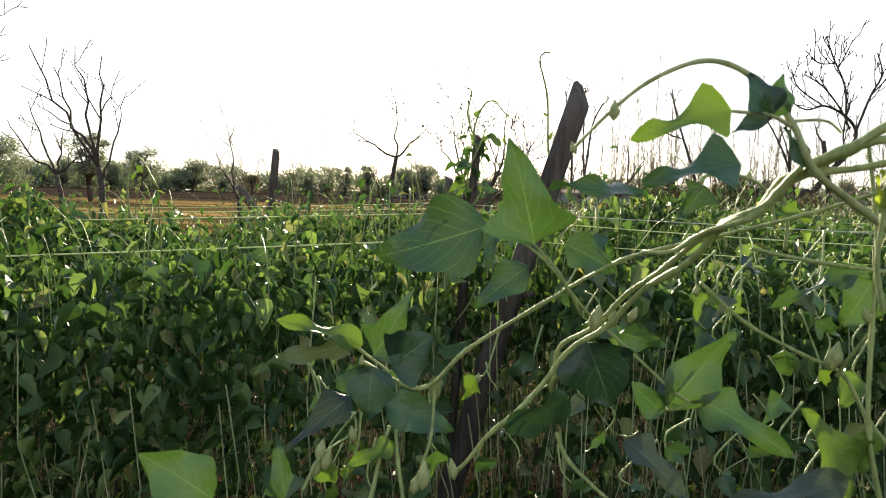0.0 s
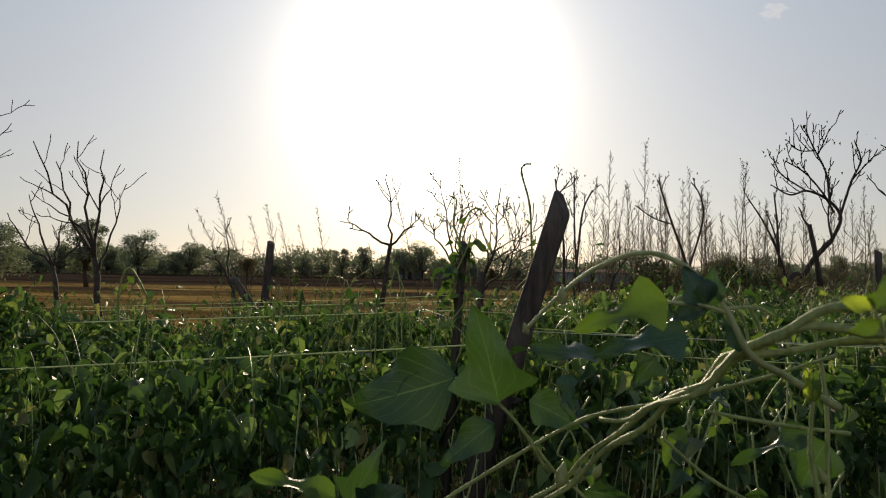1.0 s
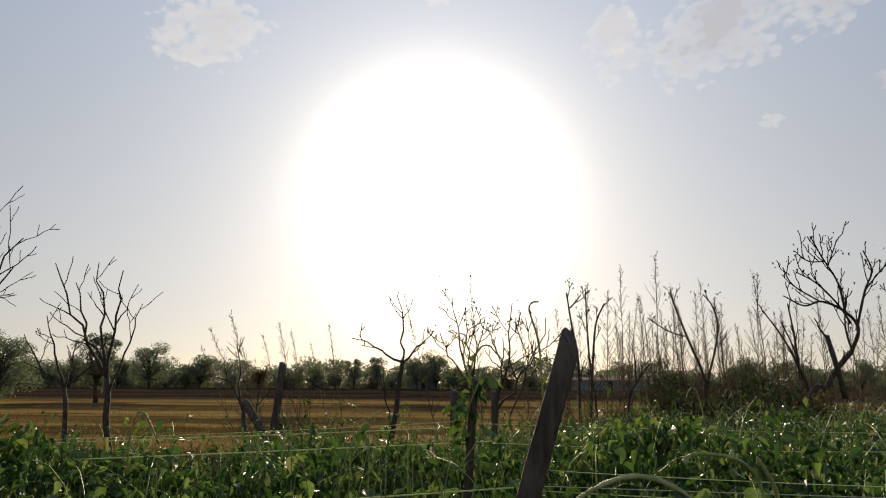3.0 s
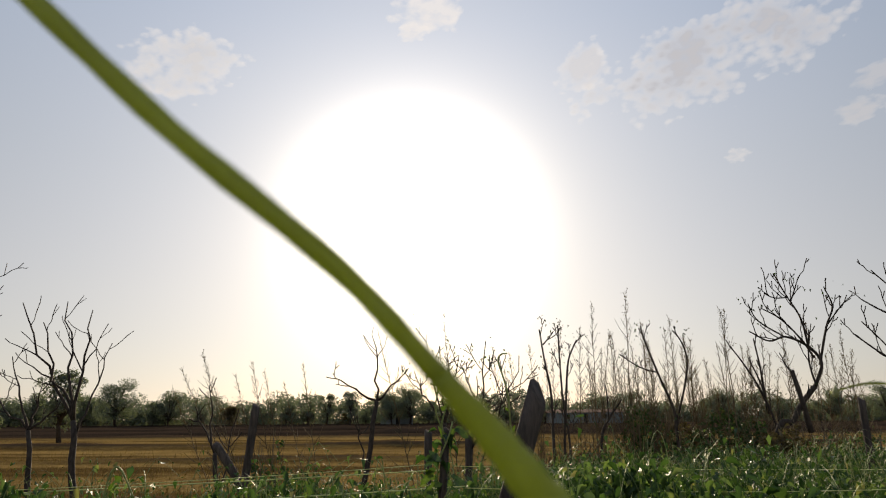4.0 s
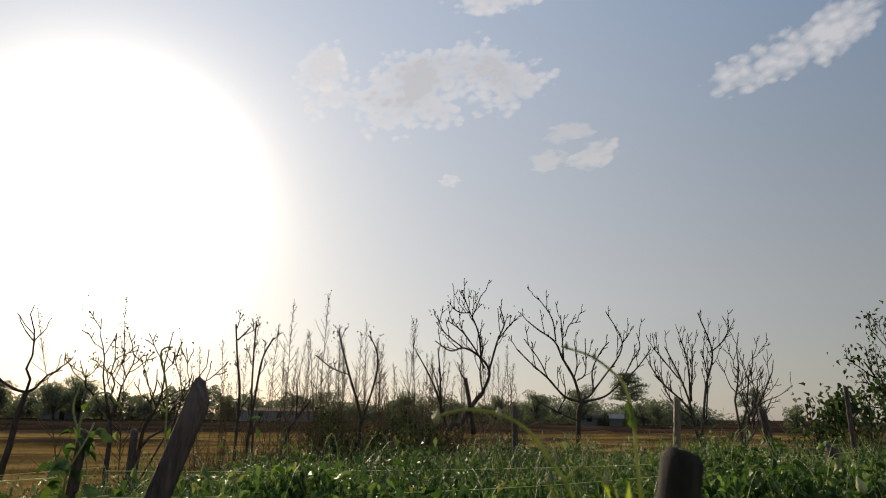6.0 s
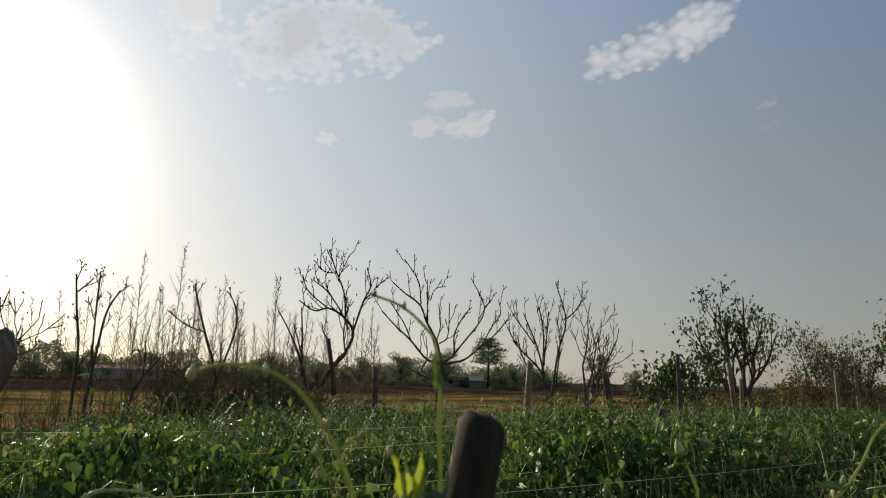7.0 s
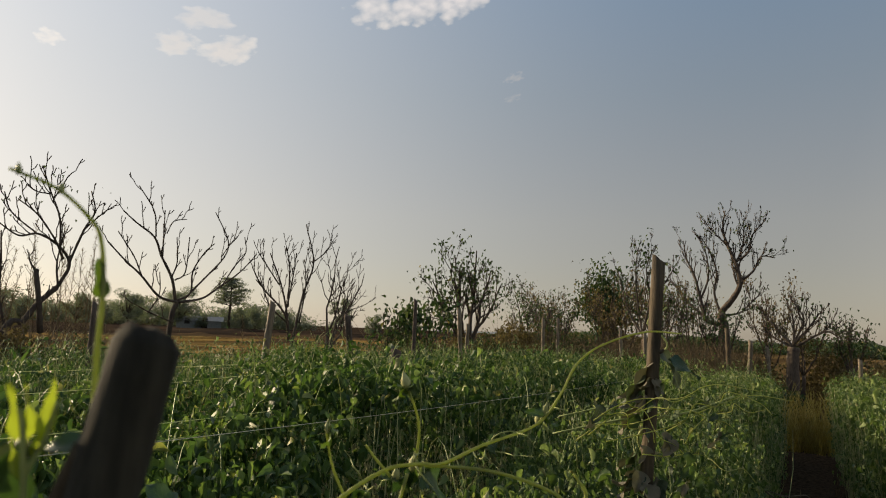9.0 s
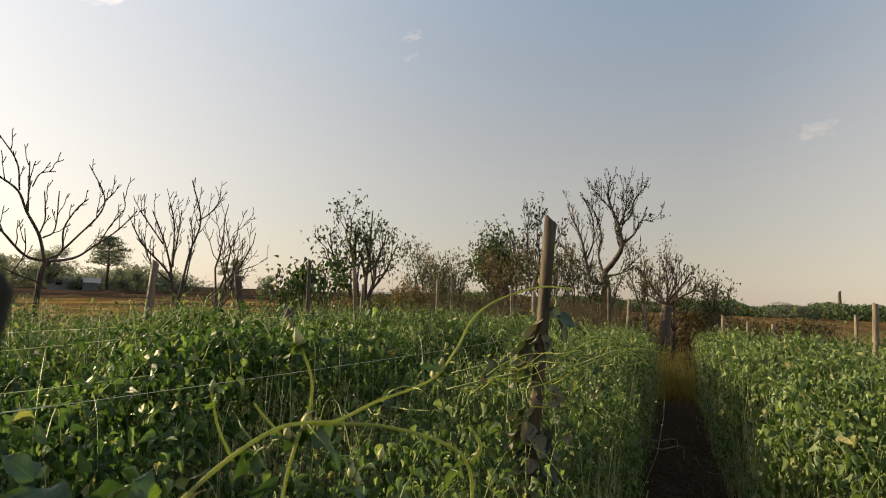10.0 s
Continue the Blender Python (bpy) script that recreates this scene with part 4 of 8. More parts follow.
# ---- dry weeds of the hedge ----
def dry_weed(h, seed, heads, at, label):
    """Tall dead weed: one thin straight stalk, side stalks that rise in a V, and a narrow tasselled seed head."""
    rng = random.Random(seed)
    nrng = np.random.default_rng(seed)
    root = empty("dry_weed", at)
    g = Geo()
    lean = Vector((rng.uniform(-0.06, 0.06), rng.uniform(-0.06, 0.06), 0))
    pts = [Vector((0, 0, h * k / 12)) + lean * h * (k / 12) ** 2 + Vector((rng.uniform(-1, 1), rng.uniform(-1, 1), 0)) * 0.006 * (k > 0) for k in range(13)]
    g.tube(pts, [0.0075 * (1 - 0.78 * k / 12) for k in range(13)], 5)
    part("stalk", g, M_WEED, root)

    def at_height(k):
        i = min(11, int(k * 12))
        return pts[i].lerp(pts[i + 1], k * 12 - i)
    sg, ends = Geo(), []
    for j in range(heads):
        k = 0.28 + 0.56 * (j + rng.random()) / heads
        p = at_height(k)
        a = rng.uniform(0, 6.28)
        l = h * rng.uniform(0.07, 0.15) * (1.35 - k)
        q = p + Vector((math.cos(a) * 0.62, math.sin(a) * 0.62, rng.uniform(0.75, 0.95))) * l
        mid = p.lerp(q, 0.55) + Vector((math.cos(a), math.sin(a), -0.4)) * l * 0.05
        sg.tube([p, mid, q], [0.0030, 0.0023, 0.0014], 4)
        if rng.random() < 0.5:
            ends.append((mid.lerp(q, 0.4), q, 5))
    # the tassel: short upright spikelets closing towards the tip
    for j in range(13):
        k = 0.80 + 0.19 * j / 12
        p = at_height(k)
        a = j * 2.4 + rng.uniform(-0.4, 0.4)
        l = h * rng.uniform(0.018, 0.05) * (1.5 - (k - 0.8) * 4.5)
        q = p + Vector((math.cos(a) * 0.45, math.sin(a) * 0.45, 0.9)) * l
        sg.tube([p, q], [0.0022, 0.0012], 4)
        ends.append((p, q, 8))
    ends.append((pts[11], pts[12], 14))
    part("side_stalk", sg, M_WEED, root)["kind"] = "stuff"
    pl = np.array([tuple(a.lerp(b, rng.random()) + Vector((rng.gauss(0, 1), rng.gauss(0, 1), rng.gauss(0, 1))) * 0.008) for a, b, n in ends for _ in range(n)])
    part("seed_head", leaf_cloud("seed_head", pl, nrng.uniform(0.009, 0.021, len(pl)), M_SEED, nrng, 0.2, False), M_SEED, root)["kind"] = "stuff"
    return tagged(root, label, "weed", "dry weeds in the hedge")


WEED = "tall dry brown weed with thin seed heads"
weeds = [dry_weed(2.3, 80 + i, 14 + 5 * i, (0.7 + 0.62 * i, 7.5 + 0.1 * i, 0), WEED) for i in range(5)]
wr = random.Random(5)
spots = [(1.66, 7.2, 1.25), (1.27, 7.2, 1.18), (2.62, 7.2, 1.15), (2.18, 7.2, 1.11), (1.92, 7.2, 1.10), (0.95, 7.2, 1.11), (2.83, 7.2, 1.15), (1.10, 7.2, 1.07), (0.35, 7.6, 1.0), (2.05, 7.5, 1.02), (2.45, 7.5, 1.05), (1.42, 7.5, 0.98), (3.0, 7.6, 1.0), (3.2, 7.7, 1.0), (3.9, 7.6, 1.12), (4.1, 7.4, 1.05),
         (4.0, 7.8, 0.95), (3.6, 7.6, 1.1), (1.75, 7.7, 0.98), (0.6, 7.8, 0.9), (4.6, 7.6, 0.85), (6.4, 7.5, 0.7), (9.3, 6.9, 0.75), (11.4, 6.9, 0.85), (13.2, 6.8, 0.8)]
for n, (x, y, s) in enumerate(spots + [(wr.uniform(0.4, 4.4), wr.uniform(7.2, 8.4), wr.uniform(0.5, 1.0)) for _ in range(84)] + [(wr.uniform(1.2, 3.4), wr.uniform(7.2, 8.0), wr.uniform(0.75, 1.08)) for _ in range(46)]):
    lean = 2 if n < 10 else 6
    w = copy_thing(wr.choice(weeds), pose(x, y, 0, wr.uniform(-lean, lean), wr.uniform(-lean, lean), wr.uniform(0, 360)))
    w.scale = (s, s, s)
for x, y, s, lean in ((-2.05, 6.6, 1.05, -27), (-1.75, 6.6, 0.95, -17), (-1.45, 6.7, 0.92, -14), (-2.3, 6.5, 0.8, -20), (-0.1, 6.6, 1.1, -8), (-0.4, 6.6, 1.05, -12), (-2.12, 6.62, 1.0, -29), (-2.0, 6.55, 0.92, -23), (-1.82, 6.66, 0.9, -19), (-1.68, 6.58, 0.88, -15), (-1.5, 6.64, 0.86, -16), (-2.2, 6.5, 0.86, -25)):
    w = copy_thing(weeds[wr.randint(1, 4)], pose(x, y, 0, wr.uniform(-9, 9), lean + wr.uniform(-5, 5), 0) @ pose(0, 0, 0, 0, 0, wr.uniform(0, 360)))
    w.scale = (s, s, s)


def low_bush(at, w, h, n, seed, mat, label, size=0.05):
    """Low tangle of twigs and small leaves."""
    rng, nrng = random.Random(seed), np.random.default_rng(seed)
    root = empty("low_bush", at)
    g = Geo()
    for _ in range(26):
        a, r = rng.uniform(0, 6.28), rng.uniform(0.2, 1.0)
        tip = Vector((math.cos(a) * w * r * 0.5, math.sin(a) * w * 0.35 * r, h * rng.uniform(0.7, 1.15)))
        base = Vector((rng.uniform(-0.2, 0.2) * w, rng.uniform(-0.1, 0.1), 0))
        g.tube([base, base.lerp(tip, 0.5) + Vector((0, 0, 0.1 * h)), tip], [0.008, 0.006, 0.002], 4)
    part("twig", g, M_WEED, root)["kind"] = "stuff"
    d = nrng.normal(0, 1, (n, 3))
    d /= np.linalg.norm(d, axis=1)[:, None]
    rad = nrng.uniform(0.35, 1.0, n) ** 0.5
    lump = 1 + 0.25 * np.sin(d[:, 0] * 6 + seed) * np.cos(d[:, 2] * 5)
    pl = np.stack([d[:, 0] * w * 0.5 * rad * lump, d[:, 1] * w * 0.3 * rad * lump, np.abs(d[:, 2]) * h * rad * lump], 1)
    part("leaves", leaf_cloud("leaves", pl, nrng.uniform(0.6, 1.3, n) * size, mat, nrng), mat, root)["kind"] = "stuff"
    return tagged(root, label, "bush", "hedge bushes")


low_bush((2.75, 7.4, 0), 1.5, 1.55, 7000, 91, M_LEAF_DULL, "dark dense low bush in the hedge")
low_bush((3.1, 6.75, 0), 1.2, 1.40, 5000, 107, M_FAR_DRY, "dry brown tangled bush round a gnarled shrub")
low_bush((3.9, 6.95, 0), 1.3, 1.25, 4600, 108, M_LEAF_DULL, "dark dense low bush in the hedge")
low_bush((1.85, 7.5, 0), 1.0, 1.65, 3000, 92, M_LEAF_DULL, "low leafy bush in the hedge")
low_bush((3.3, 7.6, 0), 1.6, 1.4, 5600, 93, M_FAR_DRY, "dry brown tangled bush in the hedge")
low_bush((1.1, 7.6, 0), 1.3, 0.9, 1800, 94, M_FAR_DRY, "dry brown tangled bush in the hedge")
low_bush((2.2, 7.75, 0), 1.8, 1.5, 5600, 111, M_FAR_DRY, "dry brown tangled bush in the hedge")
low_bush((4.5, 7.45, 0), 1.6, 1.2, 4600, 112, M_FAR_DRY, "dry brown tangled bush in the hedge")
low_bush((0.75, 7.7, 0), 1.0, 0.9, 1600, 113, M_LEAF_DULL, "low leafy bush in the hedge")
low_bush((-1.7, 5.6, 0), 0.8, 1.25, 1080, 95, M_LEAF_DULL, "low green bush at the field edge")
low_bush((9.4, 7.0, 0), 2.4, 1.5, 4600, 96, M_LEAF_DULL, "low green tangled bush in the hedge")
low_bush((13.3, 6.8, 0), 2.8, 1.8, 7000, 97, M_FAR_DRY, "dry brown bush in the hedge", 0.07)
low_bush((15.5, 6.4, 0), 3.0, 1.6, 5760, 98, M_LEAF_DULL, "dark green bush in the hedge", 0.08)
low_bush((17.5, 5.6, 0), 3.0, 1.7, 4800, 99, M_FAR_DRY, "dry brown bush in the hedge", 0.08)
low_bush((20.5, -1.6, 0), 3.0, 1.3, 4200, 105, M_FAR_DRY, "dry brown bush beyond the rows", 0.08)
low_bush((22.5, -0.2, 0), 3.0, 1.2, 4200, 106, M_FAR_DRY, "dry brown bush beyond the rows", 0.08)
low_bush((19.5, 1.0, 0), 3.5, 1.5, 4800, 100, M_FAR_DRY, "dry brown bush at the end of the rows", 0.09)
low_bush((15.0, 1.9, 0), 2.4, 0.7, 2400, 102, M_LEAF_DULL, "low growth closing the end of the path", 0.10)
low_bush((14.3, 4.6, 0), 2.4, 1.15, 3200, 109, M_FAR_DRY, "dry brown tangle at the end of the rows", 0.07)
low_bush((16.4, 2.4, 0), 2.6, 1.2, 3600, 110, M_FAR_DRY, "dry brown tangle between the stakes", 0.07)
low_bush((15.6, 3.4, 0), 2.4, 1.2, 3900, 103, M_LEAF_DULL, "low green growth at the end of the rows", 0.07)
low_bush((13.4, -0.6, 0), 2.6, 0.85, 3360, 104, M_LEAF_DULL, "low green growth at the end of the rows", 0.07)
low_bush((10.3, 7.2, 0), 2.0, 1.35, 3600, 114, M_LEAF_DULL, "low green tangled bush in the hedge")
low_bush((12.3, 7.0, 0), 2.0, 1.45, 4000, 115, M_LEAF_DULL, "dark green bush in the hedge", 0.06)
low_bush((14.6, 5.7, 0), 2.2, 1.25, 3600, 116, M_LEAF_DULL, "dark green bush at the end of the rows", 0.07)
low_bush((11.2, 7.0, 0), 2.2, 1.5, 4400, 101, M_FAR_DRY, "dry brown bush in the hedge", 0.06)


# ---- dry grass and stubble ----
def grass(name, n, seed, sampler, h0, h1, mat, label):
    rng = np.random.default_rng(seed)
    x, y = sampler(rng, n)
    h = rng.uniform(h0, h1, n)
    a = rng.uniform(0, 2 * np.pi, n)
    b = h * rng.uniform(0.1, 0.5, n)
    t = np.linspace(0, 1, 4)
    p = np.zeros((n, 4, 3))
    p[:, :, 0] = x[:, None] + (b * np.cos(a))[:, None] * t ** 2
    p[:, :, 1] = y[:, None] + (b * np.sin(a))[:, None] * t ** 2
    p[:, :, 2] = ground_z(x, y)[:, None] - 0.02 + h[:, None] * t
    tagged(part(name, thin_tubes(name, p, rng.uniform(0.0025, 0.0065, n), mat), mat), label, "grass", kind="stuff")


grass("stubble", 42000, 201, lambda r, n: (r.uniform(-22, 34, n), 7.0 + r.exponential(6, n)), 0.05, 0.18, M_STRAW, "golden dry rice stubble in the fields")
grass("dry_grass", 9000, 202, lambda r, n: (r.uniform(-12, 14, n), r.normal(7.4, 0.5, n)), 0.2, 0.75, M_STRAW, "long dry grass along the hedge")
grass("hedge_grass", 9000, 205, lambda r, n: (0.3 + 4.3 * r.random(n) ** 0.7, r.normal(7.6, 0.35, n)), 0.3, 1.15, M_THICKET, "tall brown dead grass under the hedge shrubs")
grass("dry_grass", 3600, 203, lambda r, n: (11.1 + r.exponential(0.9, n), r.uniform(-2, 5, n)), 0.25, 0.85, M_GRASS, "long yellowing grass at the end of the path")
grass("straw_litter", 3500, 206, lambda r, n: (11.0 + r.exponential(0.5, n), r.uniform(-1, 3, n)), 0.08, 0.34, M_STRAW_SUNLIT, "short golden straw at the end of the path")
grass("dry_thicket", 9000, 207, lambda r, n: (r.uniform(12.9, 18.5, n), 2.4 + 5.6 * r.random(n)), 0.5, 1.6, M_WEED, "thin warm brown dead stalks between the shrubs")
grass("path_weeds", 1500, 204, lambda r, n: (r.uniform(2.0, 12, n), r.normal(0.0, 0.22, n)), 0.03, 0.14, M_WEED, "small dry weeds on the trodden path")


# ---- distance: trees, woods, buildings ----
def far_tree(h, w, seed, mat, label, leaves=1500, trunk=0.18, leaf=0.34):
    """Full tree: tapered trunk, limbs, and a crown of leaf clumps with gaps."""
    rng, nrng = random.Random(seed), np.random.default_rng(seed)
    root = empty("tree")
    g = Geo()
    g.tube([(0, 0, -0.1), (0.03 * h, 0, h * trunk), (0.01 * h, 0.01 * h, h * 0.6)], [h * 0.032, h * 0.024, h * 0.012], 7)
    clumps = []
    for i in range(26):
        a, r = rng.uniform(0, 6.28), rng.uniform(0.15, 0.95)
        z = h * (trunk + 0.02 + (0.90 - trunk) * rng.random() * (1.1 - 0.40 * r))
        c = Vector((math.cos(a) * r * w * 0.48, math.sin(a) * r * w * 0.48, z))
        g.tube([(0.02 * h, 0, h * (trunk * 0.9 + 0.1 * rng.random())), tuple(c * 0.6 + Vector((0, 0, 0.32 * z))), tuple(c)], [h * 0.013, h * 0.009, h * 0.003], 5)
        clumps.append((c, rng.uniform(0.10, 0.21) * w))
    part("trunk", g, M_BARK, root)
    per = leaves // len(clumps)
    pl = []
    for c, r in clumps:
        d = nrng.normal(0, 1, (per, 3))
        d /= np.linalg.norm(d, axis=1)[:, None]
        pl.append(np.array(tuple(c)) + d * (nrng.uniform(0.3, 1.0, per) ** 0.5 * r)[:, None] * np.array([1.1, 1.1, 0.75]))
    pl = np.concatenate(pl)
    part("crown", leaf_cloud("crown", pl, nrng.uniform(0.6, 1.3, len(pl)) * leaf, mat, nrng, 0.2, False), mat, root)
    return tagged(root, label, "tree", "distant trees")


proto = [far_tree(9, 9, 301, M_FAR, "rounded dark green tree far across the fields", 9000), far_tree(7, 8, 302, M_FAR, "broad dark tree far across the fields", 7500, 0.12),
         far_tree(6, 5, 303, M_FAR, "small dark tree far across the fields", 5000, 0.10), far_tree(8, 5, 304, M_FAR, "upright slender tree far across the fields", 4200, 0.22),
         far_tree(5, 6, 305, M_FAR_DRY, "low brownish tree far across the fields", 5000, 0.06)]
tr = random.Random(9)
first = True
trees = [(0, -83.8, 150, 1.22), (1, -71.3, 150, 1.12), (2, -76, 152, 1.0), (2, -64, 151, 0.9), (1, -44, 150, 0.75), (2, -39, 151, 0.9), (3, -34.6, 150, 0.95), (3, -29.3, 150, 1.02), (2, -26, 152, 0.6), (1, -19.5, 148, 1.0), (0, -15.7, 150, 1.0), (2, -11.5, 152, 0.9),
         (2, -3.6, 150, 0.95)] + [(2, 6, 150, 0.85), (1, 13, 152, 0.7), (1, -95, 155, 1.0), (1, -104, 150, 1.1), (2, -52, 153, 0.8), (4, -57, 150, 0.9), (0, -32.7, 40, 0.55), (3, -29.0, 45, 0.68),
         (2, 76.6, 94.0, 0.72), (2, 73.0, 100, 0.45), (0, 66, 112, 0.75), (1, 60, 118, 0.8), (0, 71, 104, 0.85), (1, 83, 98, 0.6), (3, 87, 80, 0.9), (2, 92, 76, 0.7), (1, 100, 74, 0.7), (1, 45, 128, 0.9), (2, 52, 120, 0.8)]
for k, x, y, s in trees:
    c = copy_thing(proto[k], pose(x, y, 0, 0, 0, tr.uniform(0, 360)))
    c.scale = (s, s, s)
for i in range(34):
    x = -120 + 7.2 * i + tr.uniform(-2, 2)
    c = copy_thing(proto[tr.choice((1, 2, 4, 4))], pose(x, 168 + tr.uniform(-6, 14) - max(0, x) * 0.25, 0, 0, 0, tr.uniform(0, 360)))
    s = tr.uniform(0.55, 0.85)
    c.scale = (s, s, s * 0.9)
for i in range(22):
    y = -60 + 6.5 * i + tr.uniform(-2, 2)
    x = tr.uniform(105, 135) if y < 20 else tr.uniform(115, 150)
    c = copy_thing(proto[tr.choice((0, 1, 2))], pose(x, y, -0.3, 0, 0, tr.uniform(0, 360)))
    s = tr.uniform(0.5, 0.85)
    c.scale = (s * 1.1, s * 1.1, s * 0.46)
for k, ob in enumerate(proto):
    ob.matrix_basis = pose(-150 + 11 * k, 176, 0)


def woods(name, seed, n, sampler, size, label, mat):
    """Continuous far scrub: clumps of leaves."""
    rng = np.random.default_rng(seed)
    x, y, h = sampler(rng, n)
    z = h * rng.random(n) ** 0.8
    pl = np.stack([x, y, z], 1)
    tagged(part(name, leaf_cloud(name, pl, rng.uniform(0.6, 1.3, n) * size, mat, rng, 0.1, False), mat), label, "woods", kind="stuff")


def scrub_north(r, n):
    x = r.uniform(-170, 130, n)
    return x, 172 + r.normal(0, 4, n) - np.maximum(x, 0) * 0.3, 6.0 + 1.2 * np.sin(x * 0.23) + 0.9 * np.sin(x * 0.71 + 1) + 0.7 * np.sin(x * 1.9) - 1.6 * np.clip((x - 15) / 30, 0, 1)


def scrub_east(r, n):
    y = r.uniform(-70, 60, n)
    return 122 + r.normal(0, 7, n), y, 1.9 + 0.5 * np.sin(y * 0.31) + 0.35 * np.sin(y * 0.9)


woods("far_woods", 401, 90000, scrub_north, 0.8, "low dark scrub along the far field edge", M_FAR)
woods("far_woods", 402, 60000, scrub_east, 0.6, "green scrub along the eastern field edge", M_LEAF_DULL)


def plain_mat(name, dark, pale, rough=0.85, scale=2.0):
    return bark_material(name, dark, pale, scale, 0.6, rough, 0.01)


M_WALL = plain_mat("lime_wall", (0.12, 0.14, 0.14), (0.20, 0.22, 0.22))
M_ROOF = plain_mat("tin_roof", (0.16, 0.17, 0.18), (0.28, 0.29, 0.30), 0.7)
M_TILE = plain_mat("clay_roof", (0.16, 0.08, 0.05), (0.28, 0.15, 0.09))
M_DARK = plain_mat("dark_opening", (0.012, 0.011, 0.01), (0.03, 0.028, 0.025))


def box(g, x0, y0, z0, x1, y1, z1):
    g.add([(x0, y0, z0), (x1, y0, z0), (x1, y1, z0), (x0, y1, z0), (x0, y0, z1), (x1, y0, z1), (x1, y1, z1), (x0, y1, z1)],
          [(3, 2, 1, 0), (4, 5, 6, 7), (0, 1, 5, 4), (1, 2, 6, 5), (2, 3, 7, 6), (3, 0, 4, 7)])


def house(at, rz, l, d, h, roof_h, roof_mat, doors, label):
    root = empty("house", at, rz)
    g = Geo()
    box(g, -l / 2, -d / 2, 0, l / 2, d / 2, h)
    part("wall", g, M_WALL, root, smooth=False)
    g = Geo()
    e = 0.4
    g.add([(-l / 2 - e, -d / 2 - e, h + 0.01), (l / 2 + e, -d / 2 - e, h + 0.01), (l / 2 + e, d / 2 + e, h + 0.01), (-l / 2 - e, d / 2 + e, h + 0.01), (-l / 2 - e, 0, h + roof_h), (l / 2 + e, 0, h + roof_h)],
          [(0, 1, 5, 4), (2, 3, 4, 5), (0, 4, 3), (1, 2, 5), (3, 2, 1, 0)])
    part("roof", g, roof_mat, root, smooth=False)
    for i, x in enumerate(doors):
        g = Geo()
        tall = i == 0
        box(g, x - 0.45, -d / 2 - 0.05, 0.0 if tall else 0.9, x + 0.45, -d / 2 + 0.02, 2.0 if tall else 1.8)
        part("door" if tall else "window", g, M_DARK, root, smooth=False)
    return tagged(root, label, "building", "far farm buildings")


house((74.5, 103, 0), -38, 7.5, 4, 1.5, 0.8, M_ROOF, (1.0, -2.0), "long low whitewashed shed with a pale tin roof")
house((-19.5, 157, 0), 0, 7, 5, 2.4, 1.4, M_TILE, (0.5, -2.2), "small pale house with a tiled roof")
house((23.0, 150, 0), 2, 16, 5, 2.2, 0.7, M_TILE, (0.0, -4, 4), "long low building at the field edge")


def pine(at, h):
    """Tree with flat tiers of foliage."""
    nrng = np.random.default_rng(77)
    root = empty("tiered_tree", at)
    g = Geo()
    g.tube([(0, 0, 0), (0.1, 0, h * 0.5), (0, 0, h * 0.97)], [0.28, 0.2, 0.06], 7)
    pl = []
    for i, w in enumerate((3.6, 2.4, 3.9, 3.0, 3.4, 2.2, 2.4, 1.3)):
        z = h * (0.50 + 0.063 * i)
        for k, a in enumerate((0.1, 3.3, 1.9 + i, 4.6 + i)):
            q = w * nrng.uniform(0.6, 1.05)
            dx, dy = math.cos(a) * q, math.sin(a) * q * (0.5 if k > 1 else 1)
            g.tube([(0, 0, z - 0.3), (dx * 0.6, dy * 0.6, z + 0.05), (dx, dy, z + 0.25)], [0.08, 0.05, 0.02], 5)
            for m in (0.55, 0.95):
                pl.append(np.array([dx * m, dy * m, z + 0.28]) + nrng.normal(0, 1, (70, 3)) * np.array([0.55, 0.55, 0.12]))
    part("trunk", g, M_BARK, root)
    pl = np.concatenate(pl)
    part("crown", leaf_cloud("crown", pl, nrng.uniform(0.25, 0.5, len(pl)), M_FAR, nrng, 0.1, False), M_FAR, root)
    return tagged(root, "tall tree with flat tiers of dark foliage", "tree", "distant trees")


pine((75, 95.5, 0), 9.3)


def chimney(at, h):
    root = empty("brick_chimney", at)
    g = Geo()
    g.tube([(0, 0, 0), (0, 0, h * 0.97), (0, 0, h * 0.97), (0, 0, h)], [0.95, 0.55, 0.68, 0.62], 12)
    part("stack", g, plain_mat("chimney_brick", (0.25, 0.2, 0.17), (0.38, 0.33, 0.29)), root)
    return tagged(root, "tall pale tapering brick kiln chimney", "chimney")


chimney((300, -35.5, 0), 9.0)


def hills(az0, az1, dist, h, seed, label):
    """Low far ridge."""
    g = Geo()
    n = 90
    rng = random.Random(seed)
    ph = [rng.uniform(0, 6.28) for _ in range(4)]
    vs, fs = [], []
    for i in range(n + 1):
        k = i / n
        a = radians(az0 + (az1 - az0) * k)
        z = h * math.sin(math.pi * k) ** 0.5 * (0.6 + 0.25 * math.sin(7 * k + ph[0]) + 0.15 * math.sin(17 * k + ph[1]) + 0.06 * math.sin(41 * k + ph[2]))
        for r, zz in ((0.0, -2.0), (0.12, z * 0.55), (0.25, z), (0.5, -2.0)):
            vs.append((math.sin(a) * dist * (1 + r), math.cos(a) * dist * (1 + r), zz))
    for i in range(n):
        for j in range(3):
            fs.append((i * 4 + j, (i + 1) * 4 + j, (i + 1) * 4 + j + 1, i * 4 + j + 1))
    g.add(vs, fs)
    # the blue-grey base colour carries the haze over the ridge
    tagged(part("hills", g, plain_mat("hazed_hill_woods", (0.10, 0.12, 0.13), (0.15, 0.17, 0.18), 1.0, 0.02)), label, "hills", kind="structure")


